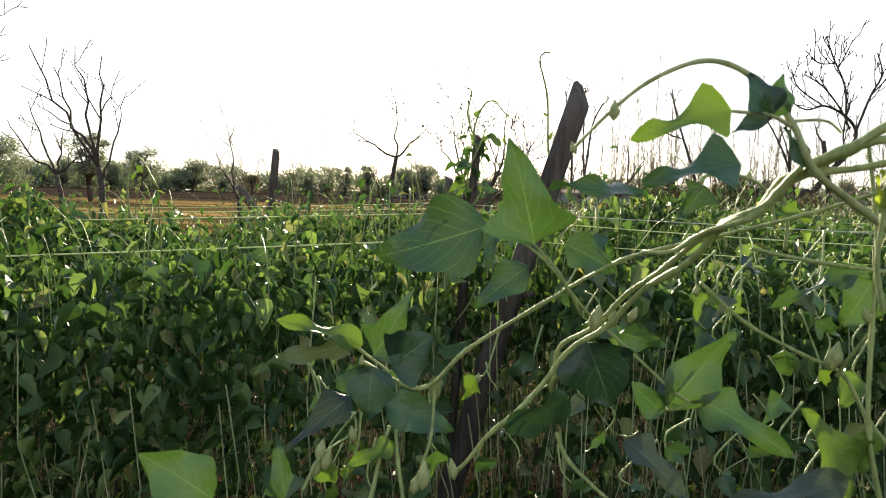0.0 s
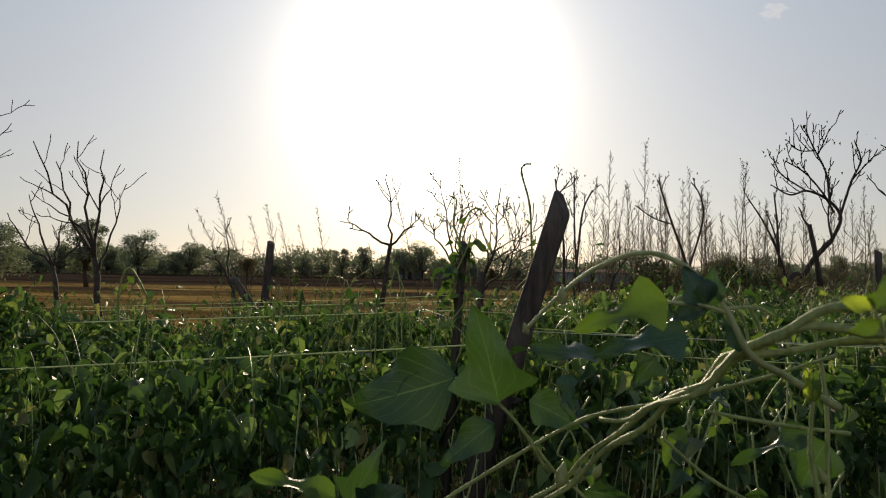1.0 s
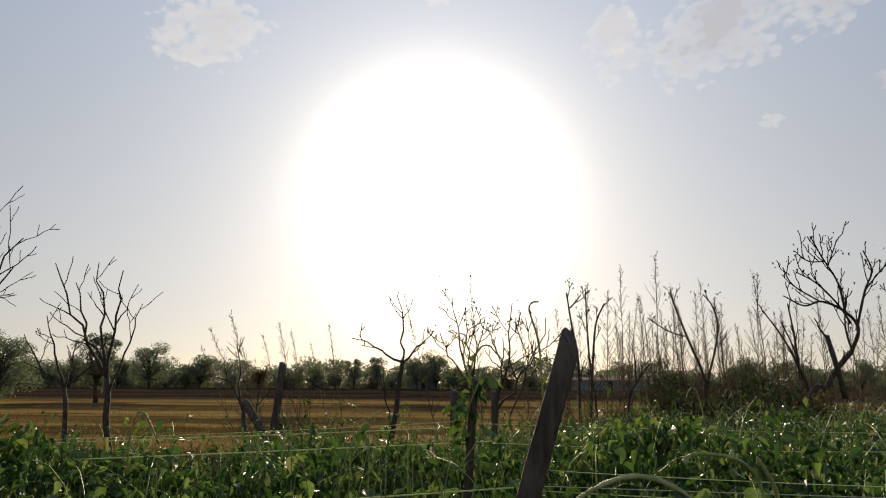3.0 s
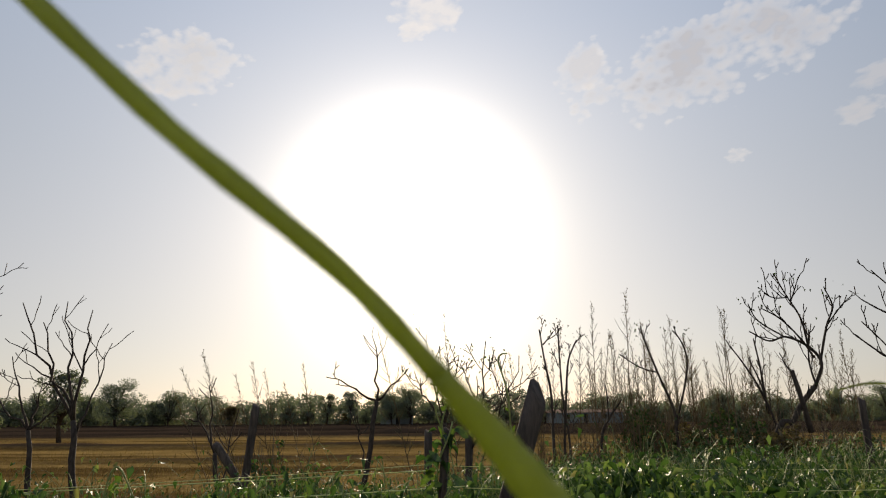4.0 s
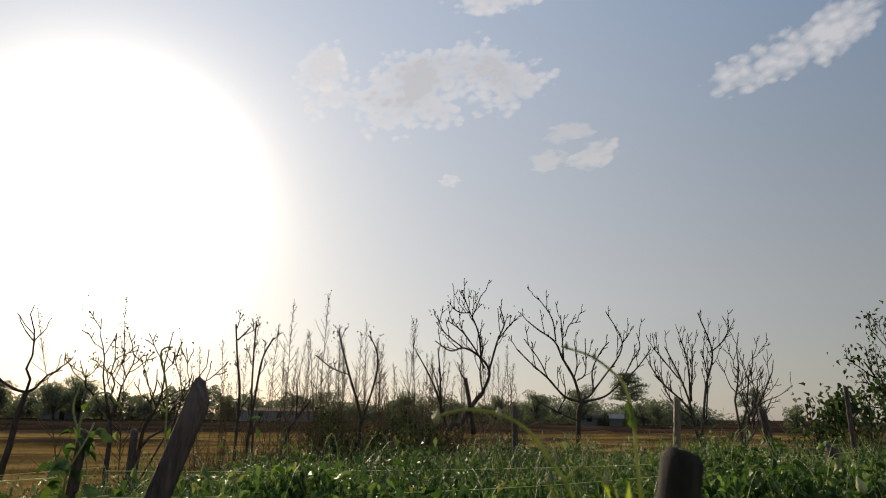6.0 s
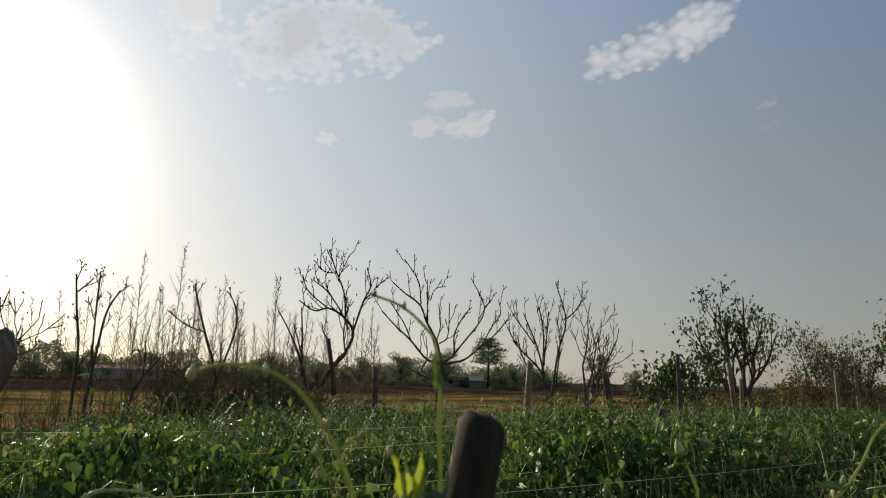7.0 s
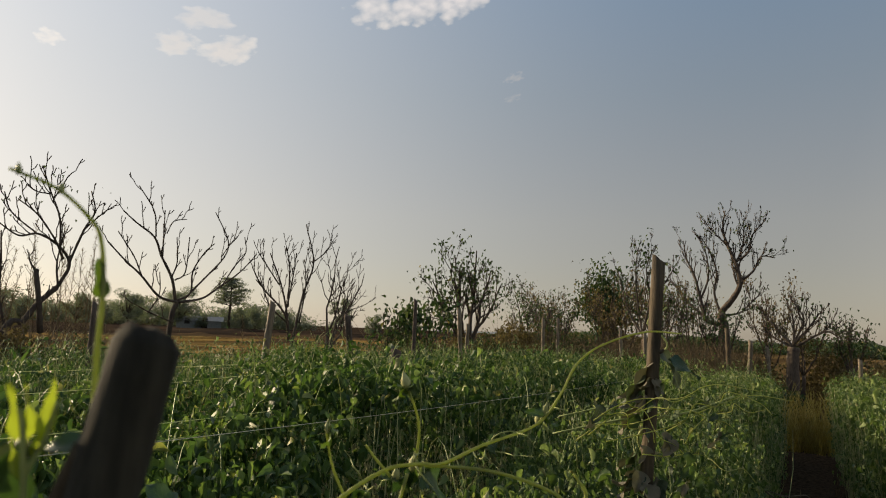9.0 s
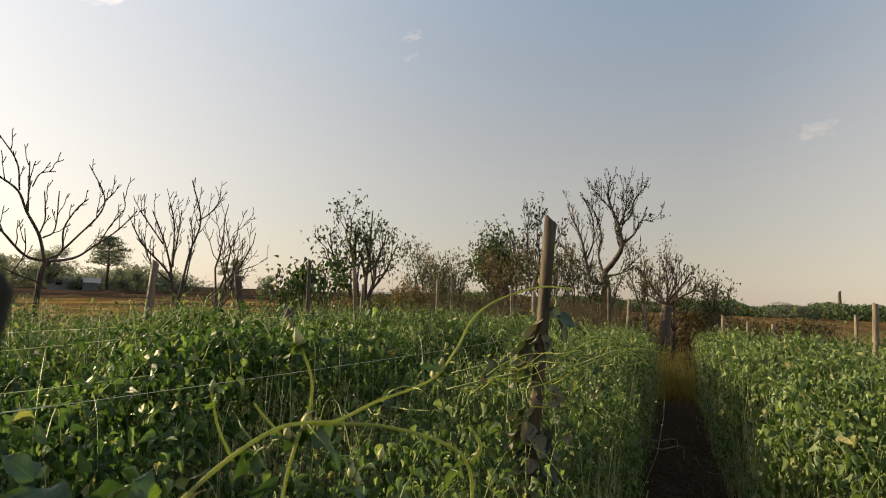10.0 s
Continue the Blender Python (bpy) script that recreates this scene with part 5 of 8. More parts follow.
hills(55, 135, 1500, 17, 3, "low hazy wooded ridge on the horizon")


# ---- clouds ----
def cloud(az, el, w, h, tilt, seed, grey, bright, solid, label):
    """A shallow bulging puff of vapour, ragged at its rim, far up in the sky."""
    dist = 2600.0
    grey, bright = tuple(c * 0.86 for c in grey), tuple(c * 0.9 for c in bright)
    solid *= 0.92
    g = Geo()
    n, m = 28, 16
    ct, st = math.cos(radians(tilt)), math.sin(radians(tilt))
    vs, uvs = [], []
    for i in range(n + 1):
        for j in range(m + 1):
            u, v = i / n, j / m
            a, b = (u - 0.5) * w, (v - 0.5) * h
            aa, bb = radians(az + (a * ct - b * st) / math.cos(radians(el))), radians(el + a * st + b * ct)
            r = dist - 120 * (1 - (2 * u - 1) ** 2) * (1 - (2 * v - 1) ** 2)
            vs.append((math.sin(aa) * math.cos(bb) * r, math.cos(aa) * math.cos(bb) * r, math.sin(bb) * r))
            uvs.append((u, v))
    fs = [(i * (m + 1) + j, (i + 1) * (m + 1) + j, (i + 1) * (m + 1) + j + 1, i * (m + 1) + j + 1) for i in range(n) for j in range(m)]
    g.add(vs, fs)
    ob = part("cloud", g, cloud_material("cloud_vapour", grey, bright, seed, (max(w, 6) / 10, max(h, 4) / 7), solid))
    lay = ob.data.uv_layers.new(name="UVMap")
    for lp in ob.data.loops:
        lay.data[lp.index].uv = uvs[lp.vertex_index]
    ob.visible_shadow = False
    tagged(ob, label, "cloud", "evening clouds", kind="structure")


GREY, BRI = (0.58, 0.58, 0.60), (0.98, 0.93, 0.86)
cloud(-26.6, 28.5, 12, 8, 8, 1.0, (0.74, 0.73, 0.72), BRI, 0.9, "small bright ragged cumulus cloud")
cloud(21.0, 28.6, 28, 9.5, 9, 2.0, GREY, BRI, 0.92, "broad grey cloud with painted sunlit rim")
cloud(10.5, 29.3, 7, 4.5, 20, 2.6, (0.75, 0.74, 0.74), BRI, 0.75, "small bright puff beside the broad cloud")
cloud(54.5, 28.3, 19, 5.5, 13, 3.0, (0.66, 0.66, 0.69), (0.86, 0.82, 0.77), 0.88, "long ragged pale cloud bank")
cloud(36.0, 22.4, 7, 3.2, 14, 4.0, (0.66, 0.65, 0.65), (0.82, 0.79, 0.75), 0.7, "small scattered puffs of cloud")
cloud(32.0, 22.0, 5, 2.6, 0, 4.4, (0.66, 0.65, 0.65), (0.80, 0.77, 0.73), 0.6, "small faint puff of cloud")
cloud(34.2, 24.3, 6, 2.2, 4, 4.8, (0.66, 0.65, 0.65), (0.78, 0.75, 0.72), 0.5, "thin faint streak of cloud")
cloud(-4.8, 34.8, 8, 4.5, 5, 5.0, (0.9, 0.88, 0.86), BRI, 0.9, "small bright wisp of cloud")
cloud(-5.6, 33.0, 4, 2.0, 10, 5.5, (0.9, 0.88, 0.86), BRI, 0.8, "tiny bright wisp of cloud")
cloud(27.5, 35.6, 13, 4.5, 3, 6.0, (0.72, 0.71, 0.72), (0.92, 0.88, 0.83), 0.85, "pale cloud high above")
cloud(22.9, 20.5, 3.0, 1.6, 0, 7.0, (0.78, 0.77, 0.76), (0.86, 0.83, 0.80), 0.6, "tiny faint puff of cloud")
cloud(94.9, 13.7, 5, 2.0, 8, 8.0, (0.42, 0.40, 0.39), (0.48, 0.45, 0.42), 0.45, "small faint cloud")
cloud(61.8, 22.2, 2.4, 1.4, 20, 9.0, (0.44, 0.44, 0.45), (0.50, 0.49, 0.49), 0.4, "tiny faint wisp of cloud")
cloud(61.6, 20.4, 2.0, 1.0, 12, 9.4, (0.44, 0.44, 0.45), (0.50, 0.49, 0.49), 0.3, "tiny faint wisp of cloud")


# ---- near vines: stems, single leaves and buds that hang over the path ----
def near_leaf(base, tip, width, roll, cup, rng):
    """One bean leaf: pointed oval with shouldered base, folded on its midrib and waved at the edge."""
    b, t = Vector(base), Vector(tip)
    ax = t - b
    ln = ax.length
    ax.normalize()
    side = ax.cross(Vector((0.05, -1, 0.25))).normalized()
    side = (Matrix.Rotation(radians(roll), 3, ax) @ side).normalized()
    up = side.cross(ax)
    n, m = 14, 6
    vs, uvs, fs = [], [], []
    ph, bend, lobed = rng.uniform(0, 6), rng.uniform(-0.25, 0.25), rng.random() < 0.45
    for i in range(n + 1):
        v = i / n
        w = max(0.0, math.sin(math.pi * v ** 0.62)) ** 0.8 if 0 < v < 1 else 0.0
        if lobed:
            w = 0.55 * w + 0.62 * math.exp(-((v - 0.2) / 0.11) ** 2)
        else:
            w += 0.14 * math.exp(-((v - 0.24) / 0.09) ** 2)
        w = max(w, 0.03) * width * ln * 0.5
        for j in range(m + 1):
            u = j / m * 2 - 1
            edge = 1 + 0.06 * math.sin(v * 17 + ph + 2 * u)
            x = u * w * edge + bend * ln * v * v * 0.5
            z = cup * 0.55 * abs(u) * w + 0.10 * ln * math.sin(v * 9 + ph) * u * u * (1 if u > 0 else -0.7) - 0.30 * ln * v * v * cup
            vs.append(tuple(ax * (v * ln) + side * x + up * z))
            uvs.append((j / m, v))
    for i in range(n):
        for j in range(m):
            fs.append((i * (m + 1) + j, i * (m + 1) + j + 1, (i + 1) * (m + 1) + j + 1, (i + 1) * (m + 1) + j))
    me = bpy.data.meshes.new("leaf")
    me.from_pydata(vs, [], fs)
    lay = me.uv_layers.new(name="UVMap")
    for lp in me.loops:
        lay.data[lp.index].uv = uvs[lp.vertex_index]
    me.shade_smooth()
    return me


def vine(label, stems, leaves=(), buds=(), stem_mat=None):
    rng = random.Random(len(label) * 7 + len(stems))
    origin = Vector(stems[0][0][0])
    root = empty("bean_vine", tuple(origin))
    for pts, r0, r1 in stems:
        g = Geo()
        ctl = [Vector(p) - origin for p in pts]
        ctl[1:-1] = [c + Vector((rng.uniform(-1, 1), rng.uniform(-1, 1), rng.uniform(-1, 1))) * r0 * (0 if stem_mat else 0.9) for c in ctl[1:-1]]
        sp = spline(ctl, 6)
        n = len(sp) - 1
        if r0 >= 0.0028 and not stem_mat and n > 30:
            twist = []
            for i, p in enumerate(sp):
                d = (sp[min(i + 1, n)] - sp[max(i - 1, 0)]).normalized()
                a = d.cross(Vector((0, 1, 0.2))).normalized()
                w = i * 0.75 + r0 * 9000
                twist.append(p + (a * math.cos(w) + d.cross(a) * math.sin(w)) * 0.0024)
            sp = twist
        g.tube(sp, [(r0 + (r1 - r0) * i / n) * (1 + 0.06 * math.sin(i * 1.9) + (0.35 if i and i % 6 == 0 and not stem_mat else 0)) for i in range(n + 1)], 8)
        part("stem", g, stem_mat or M_VINE, root)
    for base, tip, width, roll, mat, cup in leaves:
        me = near_leaf(base, tip, width, roll, cup, rng)
        me.materials.append(mat)
        ob = part("leaf", me, mat, root)
        ob.location = Vector(base) - origin
    for at, r in buds:
        g = Geo()
        a = Vector(at) - origin
        k = [0.15, 0.75, 1.0, 0.85, 0.45, 0.1]
        d = Vector((rng.uniform(-0.4, 0.4), rng.uniform(-0.3, 0.3), 1)).normalized()
        g.tube([a + d * r * (i - 2.2) * 0.62 for i in range(6)], [r * 0.8 * q for q in k], 7)
        part("bud", g, M_BUD, root)
    return tagged(root, label, "bean vine", "loose bean vines")


M_BUD = bark_material("pale_bud", (0.20, 0.22, 0.08), (0.36, 0.36, 0.16), 60, 0.6, 0.6, 0.001)
vine("thick twisted green bean vines hanging across the row",
     stems=[([(0.409, 0.412, 1.297), (0.329, 0.411, 1.351), (0.252, 0.426, 1.359), (0.204, 0.441, 1.34), (0.178, 0.457, 1.317), (0.158, 0.483, 1.288), (0.133, 0.529, 1.252), (0.094, 0.572, 1.204), (0.053, 0.576, 1.165), (0.005, 0.587, 1.1), (-0.035, 0.6, 1.053)], 0.0035, 0.0018),
            ([(0.412, 0.417, 1.291), (0.335, 0.421, 1.345), (0.256, 0.43, 1.348), (0.208, 0.437, 1.343), (0.186, 0.463, 1.324), (0.159, 0.479, 1.295), (0.13, 0.534, 1.258), (0.1, 0.568, 1.215), (0.062, 0.578, 1.182), (0.048, 0.584, 1.145)], 0.0033, 0.0015)] + [([(0.426, 0.433, 1.286), (0.351, 0.442, 1.338), (0.259, 0.445, 1.335), (0.199, 0.45, 1.331), (0.165, 0.465, 1.304), (0.133, 0.491, 1.281), (0.107, 0.508, 1.268)], 0.0029, 0.0016),
            ([(0.072, 0.571, 1.209), (0.049, 0.562, 1.247), (0.029, 0.563, 1.269)], 0.0017, 0.0011),
            ([(0.054, 0.561, 1.11), (0.067, 0.56, 1.084), (0.097, 0.55, 1.059)], 0.0023, 0.0015),
            ([(0.087, 0.572, 1.204), (0.156, 0.572, 1.144), (0.175, 0.573, 1.142)], 0.0016, 0.001)],
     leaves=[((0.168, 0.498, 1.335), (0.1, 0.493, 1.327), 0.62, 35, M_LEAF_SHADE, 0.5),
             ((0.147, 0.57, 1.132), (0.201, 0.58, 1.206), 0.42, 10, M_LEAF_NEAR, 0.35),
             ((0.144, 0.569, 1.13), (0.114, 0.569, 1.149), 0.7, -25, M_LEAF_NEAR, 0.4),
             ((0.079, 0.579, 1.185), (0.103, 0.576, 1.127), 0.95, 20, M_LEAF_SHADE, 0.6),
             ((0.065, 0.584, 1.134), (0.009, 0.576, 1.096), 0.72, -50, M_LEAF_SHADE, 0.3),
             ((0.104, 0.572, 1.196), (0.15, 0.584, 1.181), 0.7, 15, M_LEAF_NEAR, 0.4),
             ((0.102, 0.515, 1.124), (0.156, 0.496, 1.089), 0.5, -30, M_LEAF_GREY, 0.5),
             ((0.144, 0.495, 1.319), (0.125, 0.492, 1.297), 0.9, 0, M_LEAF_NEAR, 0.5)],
     buds=[((0.084, 0.572, 1.206), 0.0075), ((0.099, 0.573, 1.208), 0.006), ((0.115, 0.574, 1.21), 0.005)])
vine("green bean vine with broad backlit leaves",
     stems=[([(-0.126, 0.621, 1.147), (-0.067, 0.604, 1.129), (-0.023, 0.591, 1.17), (0.039, 0.579, 1.215), (0.1, 0.557, 1.259), (0.158, 0.533, 1.281), (0.222, 0.519, 1.299), (0.28, 0.506, 1.323)], 0.002, 0.0013),
            ([(-0.011, 0.621, 1.28), (0.034, 0.592, 1.258), (0.079, 0.571, 1.209)], 0.0011, 0.0013),
            ([(-0.148, 0.622, 1.173), (-0.126, 0.622, 1.158), (-0.097, 0.613, 1.14)], 0.0015, 0.0013)],
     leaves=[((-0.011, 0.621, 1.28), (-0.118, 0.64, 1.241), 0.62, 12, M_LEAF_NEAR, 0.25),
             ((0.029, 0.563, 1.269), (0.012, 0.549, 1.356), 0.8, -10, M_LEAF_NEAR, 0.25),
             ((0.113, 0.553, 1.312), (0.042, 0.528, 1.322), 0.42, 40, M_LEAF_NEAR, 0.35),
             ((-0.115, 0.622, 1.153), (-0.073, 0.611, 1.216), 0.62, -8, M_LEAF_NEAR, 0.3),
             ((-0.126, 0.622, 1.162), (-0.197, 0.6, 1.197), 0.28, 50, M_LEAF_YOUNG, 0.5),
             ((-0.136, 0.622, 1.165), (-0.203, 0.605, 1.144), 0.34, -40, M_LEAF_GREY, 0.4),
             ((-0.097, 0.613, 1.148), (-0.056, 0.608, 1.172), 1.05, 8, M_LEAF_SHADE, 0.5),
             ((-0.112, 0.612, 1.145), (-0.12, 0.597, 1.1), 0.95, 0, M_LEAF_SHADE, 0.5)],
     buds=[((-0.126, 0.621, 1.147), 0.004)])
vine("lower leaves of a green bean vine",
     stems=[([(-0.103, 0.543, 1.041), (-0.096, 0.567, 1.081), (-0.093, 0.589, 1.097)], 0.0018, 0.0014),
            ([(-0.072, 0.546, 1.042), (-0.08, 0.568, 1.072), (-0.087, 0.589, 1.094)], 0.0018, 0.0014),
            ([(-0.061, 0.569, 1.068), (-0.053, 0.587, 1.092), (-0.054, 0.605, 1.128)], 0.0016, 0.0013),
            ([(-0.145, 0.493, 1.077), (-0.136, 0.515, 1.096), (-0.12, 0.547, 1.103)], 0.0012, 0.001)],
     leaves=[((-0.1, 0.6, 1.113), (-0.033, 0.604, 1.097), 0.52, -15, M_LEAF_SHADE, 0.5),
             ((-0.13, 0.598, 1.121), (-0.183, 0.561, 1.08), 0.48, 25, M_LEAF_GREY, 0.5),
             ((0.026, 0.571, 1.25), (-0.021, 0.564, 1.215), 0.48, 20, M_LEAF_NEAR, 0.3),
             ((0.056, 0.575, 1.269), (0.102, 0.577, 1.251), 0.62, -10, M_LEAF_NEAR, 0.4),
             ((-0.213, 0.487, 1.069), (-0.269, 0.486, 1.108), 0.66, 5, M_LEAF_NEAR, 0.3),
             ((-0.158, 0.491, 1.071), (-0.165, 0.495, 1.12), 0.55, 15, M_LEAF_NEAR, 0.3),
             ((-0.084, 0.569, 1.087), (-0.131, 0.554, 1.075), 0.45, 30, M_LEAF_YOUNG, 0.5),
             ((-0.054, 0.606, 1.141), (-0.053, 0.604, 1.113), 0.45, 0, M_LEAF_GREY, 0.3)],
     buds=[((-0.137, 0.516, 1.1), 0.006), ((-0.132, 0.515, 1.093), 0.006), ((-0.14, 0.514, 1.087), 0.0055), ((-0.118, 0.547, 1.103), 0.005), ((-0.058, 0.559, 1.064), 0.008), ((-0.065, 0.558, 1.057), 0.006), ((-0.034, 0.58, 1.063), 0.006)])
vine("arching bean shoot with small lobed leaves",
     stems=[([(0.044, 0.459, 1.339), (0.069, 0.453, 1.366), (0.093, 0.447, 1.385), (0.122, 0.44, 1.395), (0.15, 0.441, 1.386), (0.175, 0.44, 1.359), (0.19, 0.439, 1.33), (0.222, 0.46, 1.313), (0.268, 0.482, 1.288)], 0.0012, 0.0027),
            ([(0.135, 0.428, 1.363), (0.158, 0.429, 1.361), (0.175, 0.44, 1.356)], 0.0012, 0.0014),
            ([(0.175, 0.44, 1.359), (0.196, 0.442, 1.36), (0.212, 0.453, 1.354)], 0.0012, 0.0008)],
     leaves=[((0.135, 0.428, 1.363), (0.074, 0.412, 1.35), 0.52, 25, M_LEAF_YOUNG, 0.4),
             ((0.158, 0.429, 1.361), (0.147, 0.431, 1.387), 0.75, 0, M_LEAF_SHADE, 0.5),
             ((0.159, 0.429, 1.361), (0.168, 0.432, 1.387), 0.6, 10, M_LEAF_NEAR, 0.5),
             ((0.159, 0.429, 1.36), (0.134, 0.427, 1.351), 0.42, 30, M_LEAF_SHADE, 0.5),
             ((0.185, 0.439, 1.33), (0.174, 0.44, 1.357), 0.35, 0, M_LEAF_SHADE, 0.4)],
     buds=[((0.07, 0.453, 1.365), 0.0048), ((0.046, 0.459, 1.341), 0.003)],
     stem_mat=M_STEM)
vine("climbing green bean vine with long leaves",
     stems=[([(0.171, 0.581, 1.24), (0.211, 0.581, 1.207), (0.259, 0.582, 1.18), (0.299, 0.594, 1.162), (0.32, 0.592, 1.126), (0.343, 0.582, 1.097)], 0.0015, 0.0019),
            ([(0.193, 0.535, 1.273), (0.246, 0.538, 1.264), (0.307, 0.542, 1.257)], 0.0015, 0.0016),
            ([(0.28, 0.549, 1.358), (0.289, 0.543, 1.285), (0.287, 0.536, 1.207), (0.287, 0.53, 1.137), (0.3, 0.526, 1.077)], 0.0016, 0.0019),
            ([(0.298, 0.557, 1.207), (0.29, 0.575, 1.179), (0.289, 0.583, 1.164)], 0.0015, 0.0016),
            ([(0.175, 0.573, 1.142), (0.156, 0.571, 1.132), (0.144, 0.57, 1.131)], 0.0011, 0.001)],
     leaves=[((0.174, 0.573, 1.142), (0.25, 0.545, 1.105), 0.46, -10, M_LEAF_NEAR, 0.3),
             ((0.278, 0.527, 1.101), (0.239, 0.528, 1.148), 0.85, 5, M_LEAF_YOUNG, 0.3),
             ((0.288, 0.54, 1.25), (0.264, 0.536, 1.218), 0.9, 0, M_LEAF_NEAR, 0.3),
             ((0.277, 0.54, 1.258), (0.216, 0.553, 1.229), 0.28, 40, M_LEAF_NEAR, 0.5),
             ((0.229, 0.445, 1.127), (0.136, 0.437, 1.118), 0.22, 55, M_LEAF_GREY, 0.4),
             ((0.289, 0.531, 1.137), (0.286, 0.527, 1.102), 0.5, 0, M_LEAF_YOUNG, 0.3)],
     buds=[((0.287, 0.584, 1.18), 0.008), ((0.283, 0.584, 1.176), 0.006), ((0.284, 0.538, 1.224), 0.005)])
vine("single pale bean shoot rising close by",
     stems=[([(-0.059, -0.03, 1.6), (-0.037, -0.03, 1.581), (-0.006, -0.03, 1.552), (0.024, -0.027, 1.527), (0.04, -0.02, 1.51)], 0.0023, 0.0021),
            ([(0.04, -0.02, 1.51), (0.048, -0.014, 1.501), (0.056, -0.008, 1.491), (0.066, 0.0, 1.476), (0.081, 0.01, 1.428)], 0.0022, 0.0055)],
     stem_mat=M_SHOOT)
vine("thin bean tendril with a bright bud",
     stems=[([(0.352, 0.235, 1.431), (0.354, 0.236, 1.454), (0.355, 0.238, 1.472), (0.355, 0.24, 1.495), (0.356, 0.242, 1.515), (0.356, 0.247, 1.532), (0.355, 0.255, 1.54), (0.349, 0.267, 1.55), (0.34, 0.284, 1.557)], 0.0011, 0.0006)],
     leaves=[((0.356, 0.243, 1.511), (0.354, 0.243, 1.525), 0.38, 0, M_LEAF_YOUNG, 0.5),
             ((0.356, 0.243, 1.512), (0.357, 0.242, 1.523), 0.3, 20, M_LEAF_YOUNG, 0.5)],
     buds=[((0.35, 0.266, 1.55), 0.0016), ((0.342, 0.282, 1.557), 0.0016)],
     stem_mat=M_SHOOT)
vine("arching bean shoot with pale buds and young leaves",
     stems=[([(0.252, 0.269, 1.515), (0.261, 0.249, 1.519), (0.273, 0.236, 1.517), (0.282, 0.225, 1.51), (0.29, 0.217, 1.496), (0.295, 0.21, 1.483), (0.301, 0.211, 1.466), (0.303, 0.213, 1.44)], 0.0006, 0.0010),
            ([(0.295, 0.215, 1.489), (0.301, 0.21, 1.495), (0.31, 0.205, 1.489)], 0.0005, 0.0004),
            ([(0.296, 0.211, 1.479), (0.29, 0.214, 1.481), (0.286, 0.215, 1.489)], 0.0005, 0.0004)],
     buds=[((0.29, 0.216, 1.498), 0.0018), ((0.294, 0.216, 1.489), 0.0016), ((0.286, 0.215, 1.489), 0.0016), ((0.288, 0.216, 1.481), 0.0017), ((0.31, 0.205, 1.489), 0.0016), ((0.301, 0.21, 1.495), 0.0015), ((0.273, 0.236, 1.517), 0.0020), ((0.253, 0.265, 1.515), 0.0026)],
     stem_mat=M_SHOOT)
vine("young yellow-green bean leaves sprouting beside the stake",
     stems=[([(0.328, 0.218, 1.447), (0.326, 0.219, 1.469), (0.325, 0.221, 1.479)], 0.0010, 0.0006),
            ([(0.327, 0.218, 1.462), (0.330, 0.216, 1.471), (0.332, 0.215, 1.481)], 0.0008, 0.0005)],
     leaves=[((0.325, 0.221, 1.470), (0.324, 0.222, 1.486), 0.24, 0, M_BUD_LEAF, 0.5),
             ((0.327, 0.220, 1.468), (0.328, 0.219, 1.485), 0.22, 20, M_BUD_LEAF, 0.5),
             ((0.329, 0.217, 1.470), (0.333, 0.215, 1.487), 0.24, -15, M_BUD_LEAF, 0.5),
             ((0.328, 0.218, 1.465), (0.332, 0.216, 1.479), 0.26, 0, M_BUD_LEAF, 0.4),
             ((0.327, 0.219, 1.459), (0.323, 0.221, 1.471), 0.30, 10, M_BUD_LEAF, 0.4),
             ((0.321, 0.230, 1.456), (0.327, 0.227, 1.470), 0.62, 10, M_LEAF_GREY, 0.4),
             ((0.323, 0.229, 1.447), (0.329, 0.223, 1.469), 0.66, 0, M_LEAF_NEAR, 0.3),
             ((0.312, 0.237, 1.445), (0.302, 0.241, 1.459), 0.70, 10, M_LEAF_NEAR, 0.3),
             ((0.318, 0.231, 1.445), (0.323, 0.227, 1.457), 0.60, 20, M_LEAF_SHADE, 0.3),
             ((0.344, 0.206, 1.470), (0.324, 0.220, 1.469), 0.26, 60, M_LEAF_SHADE, 0.5)])
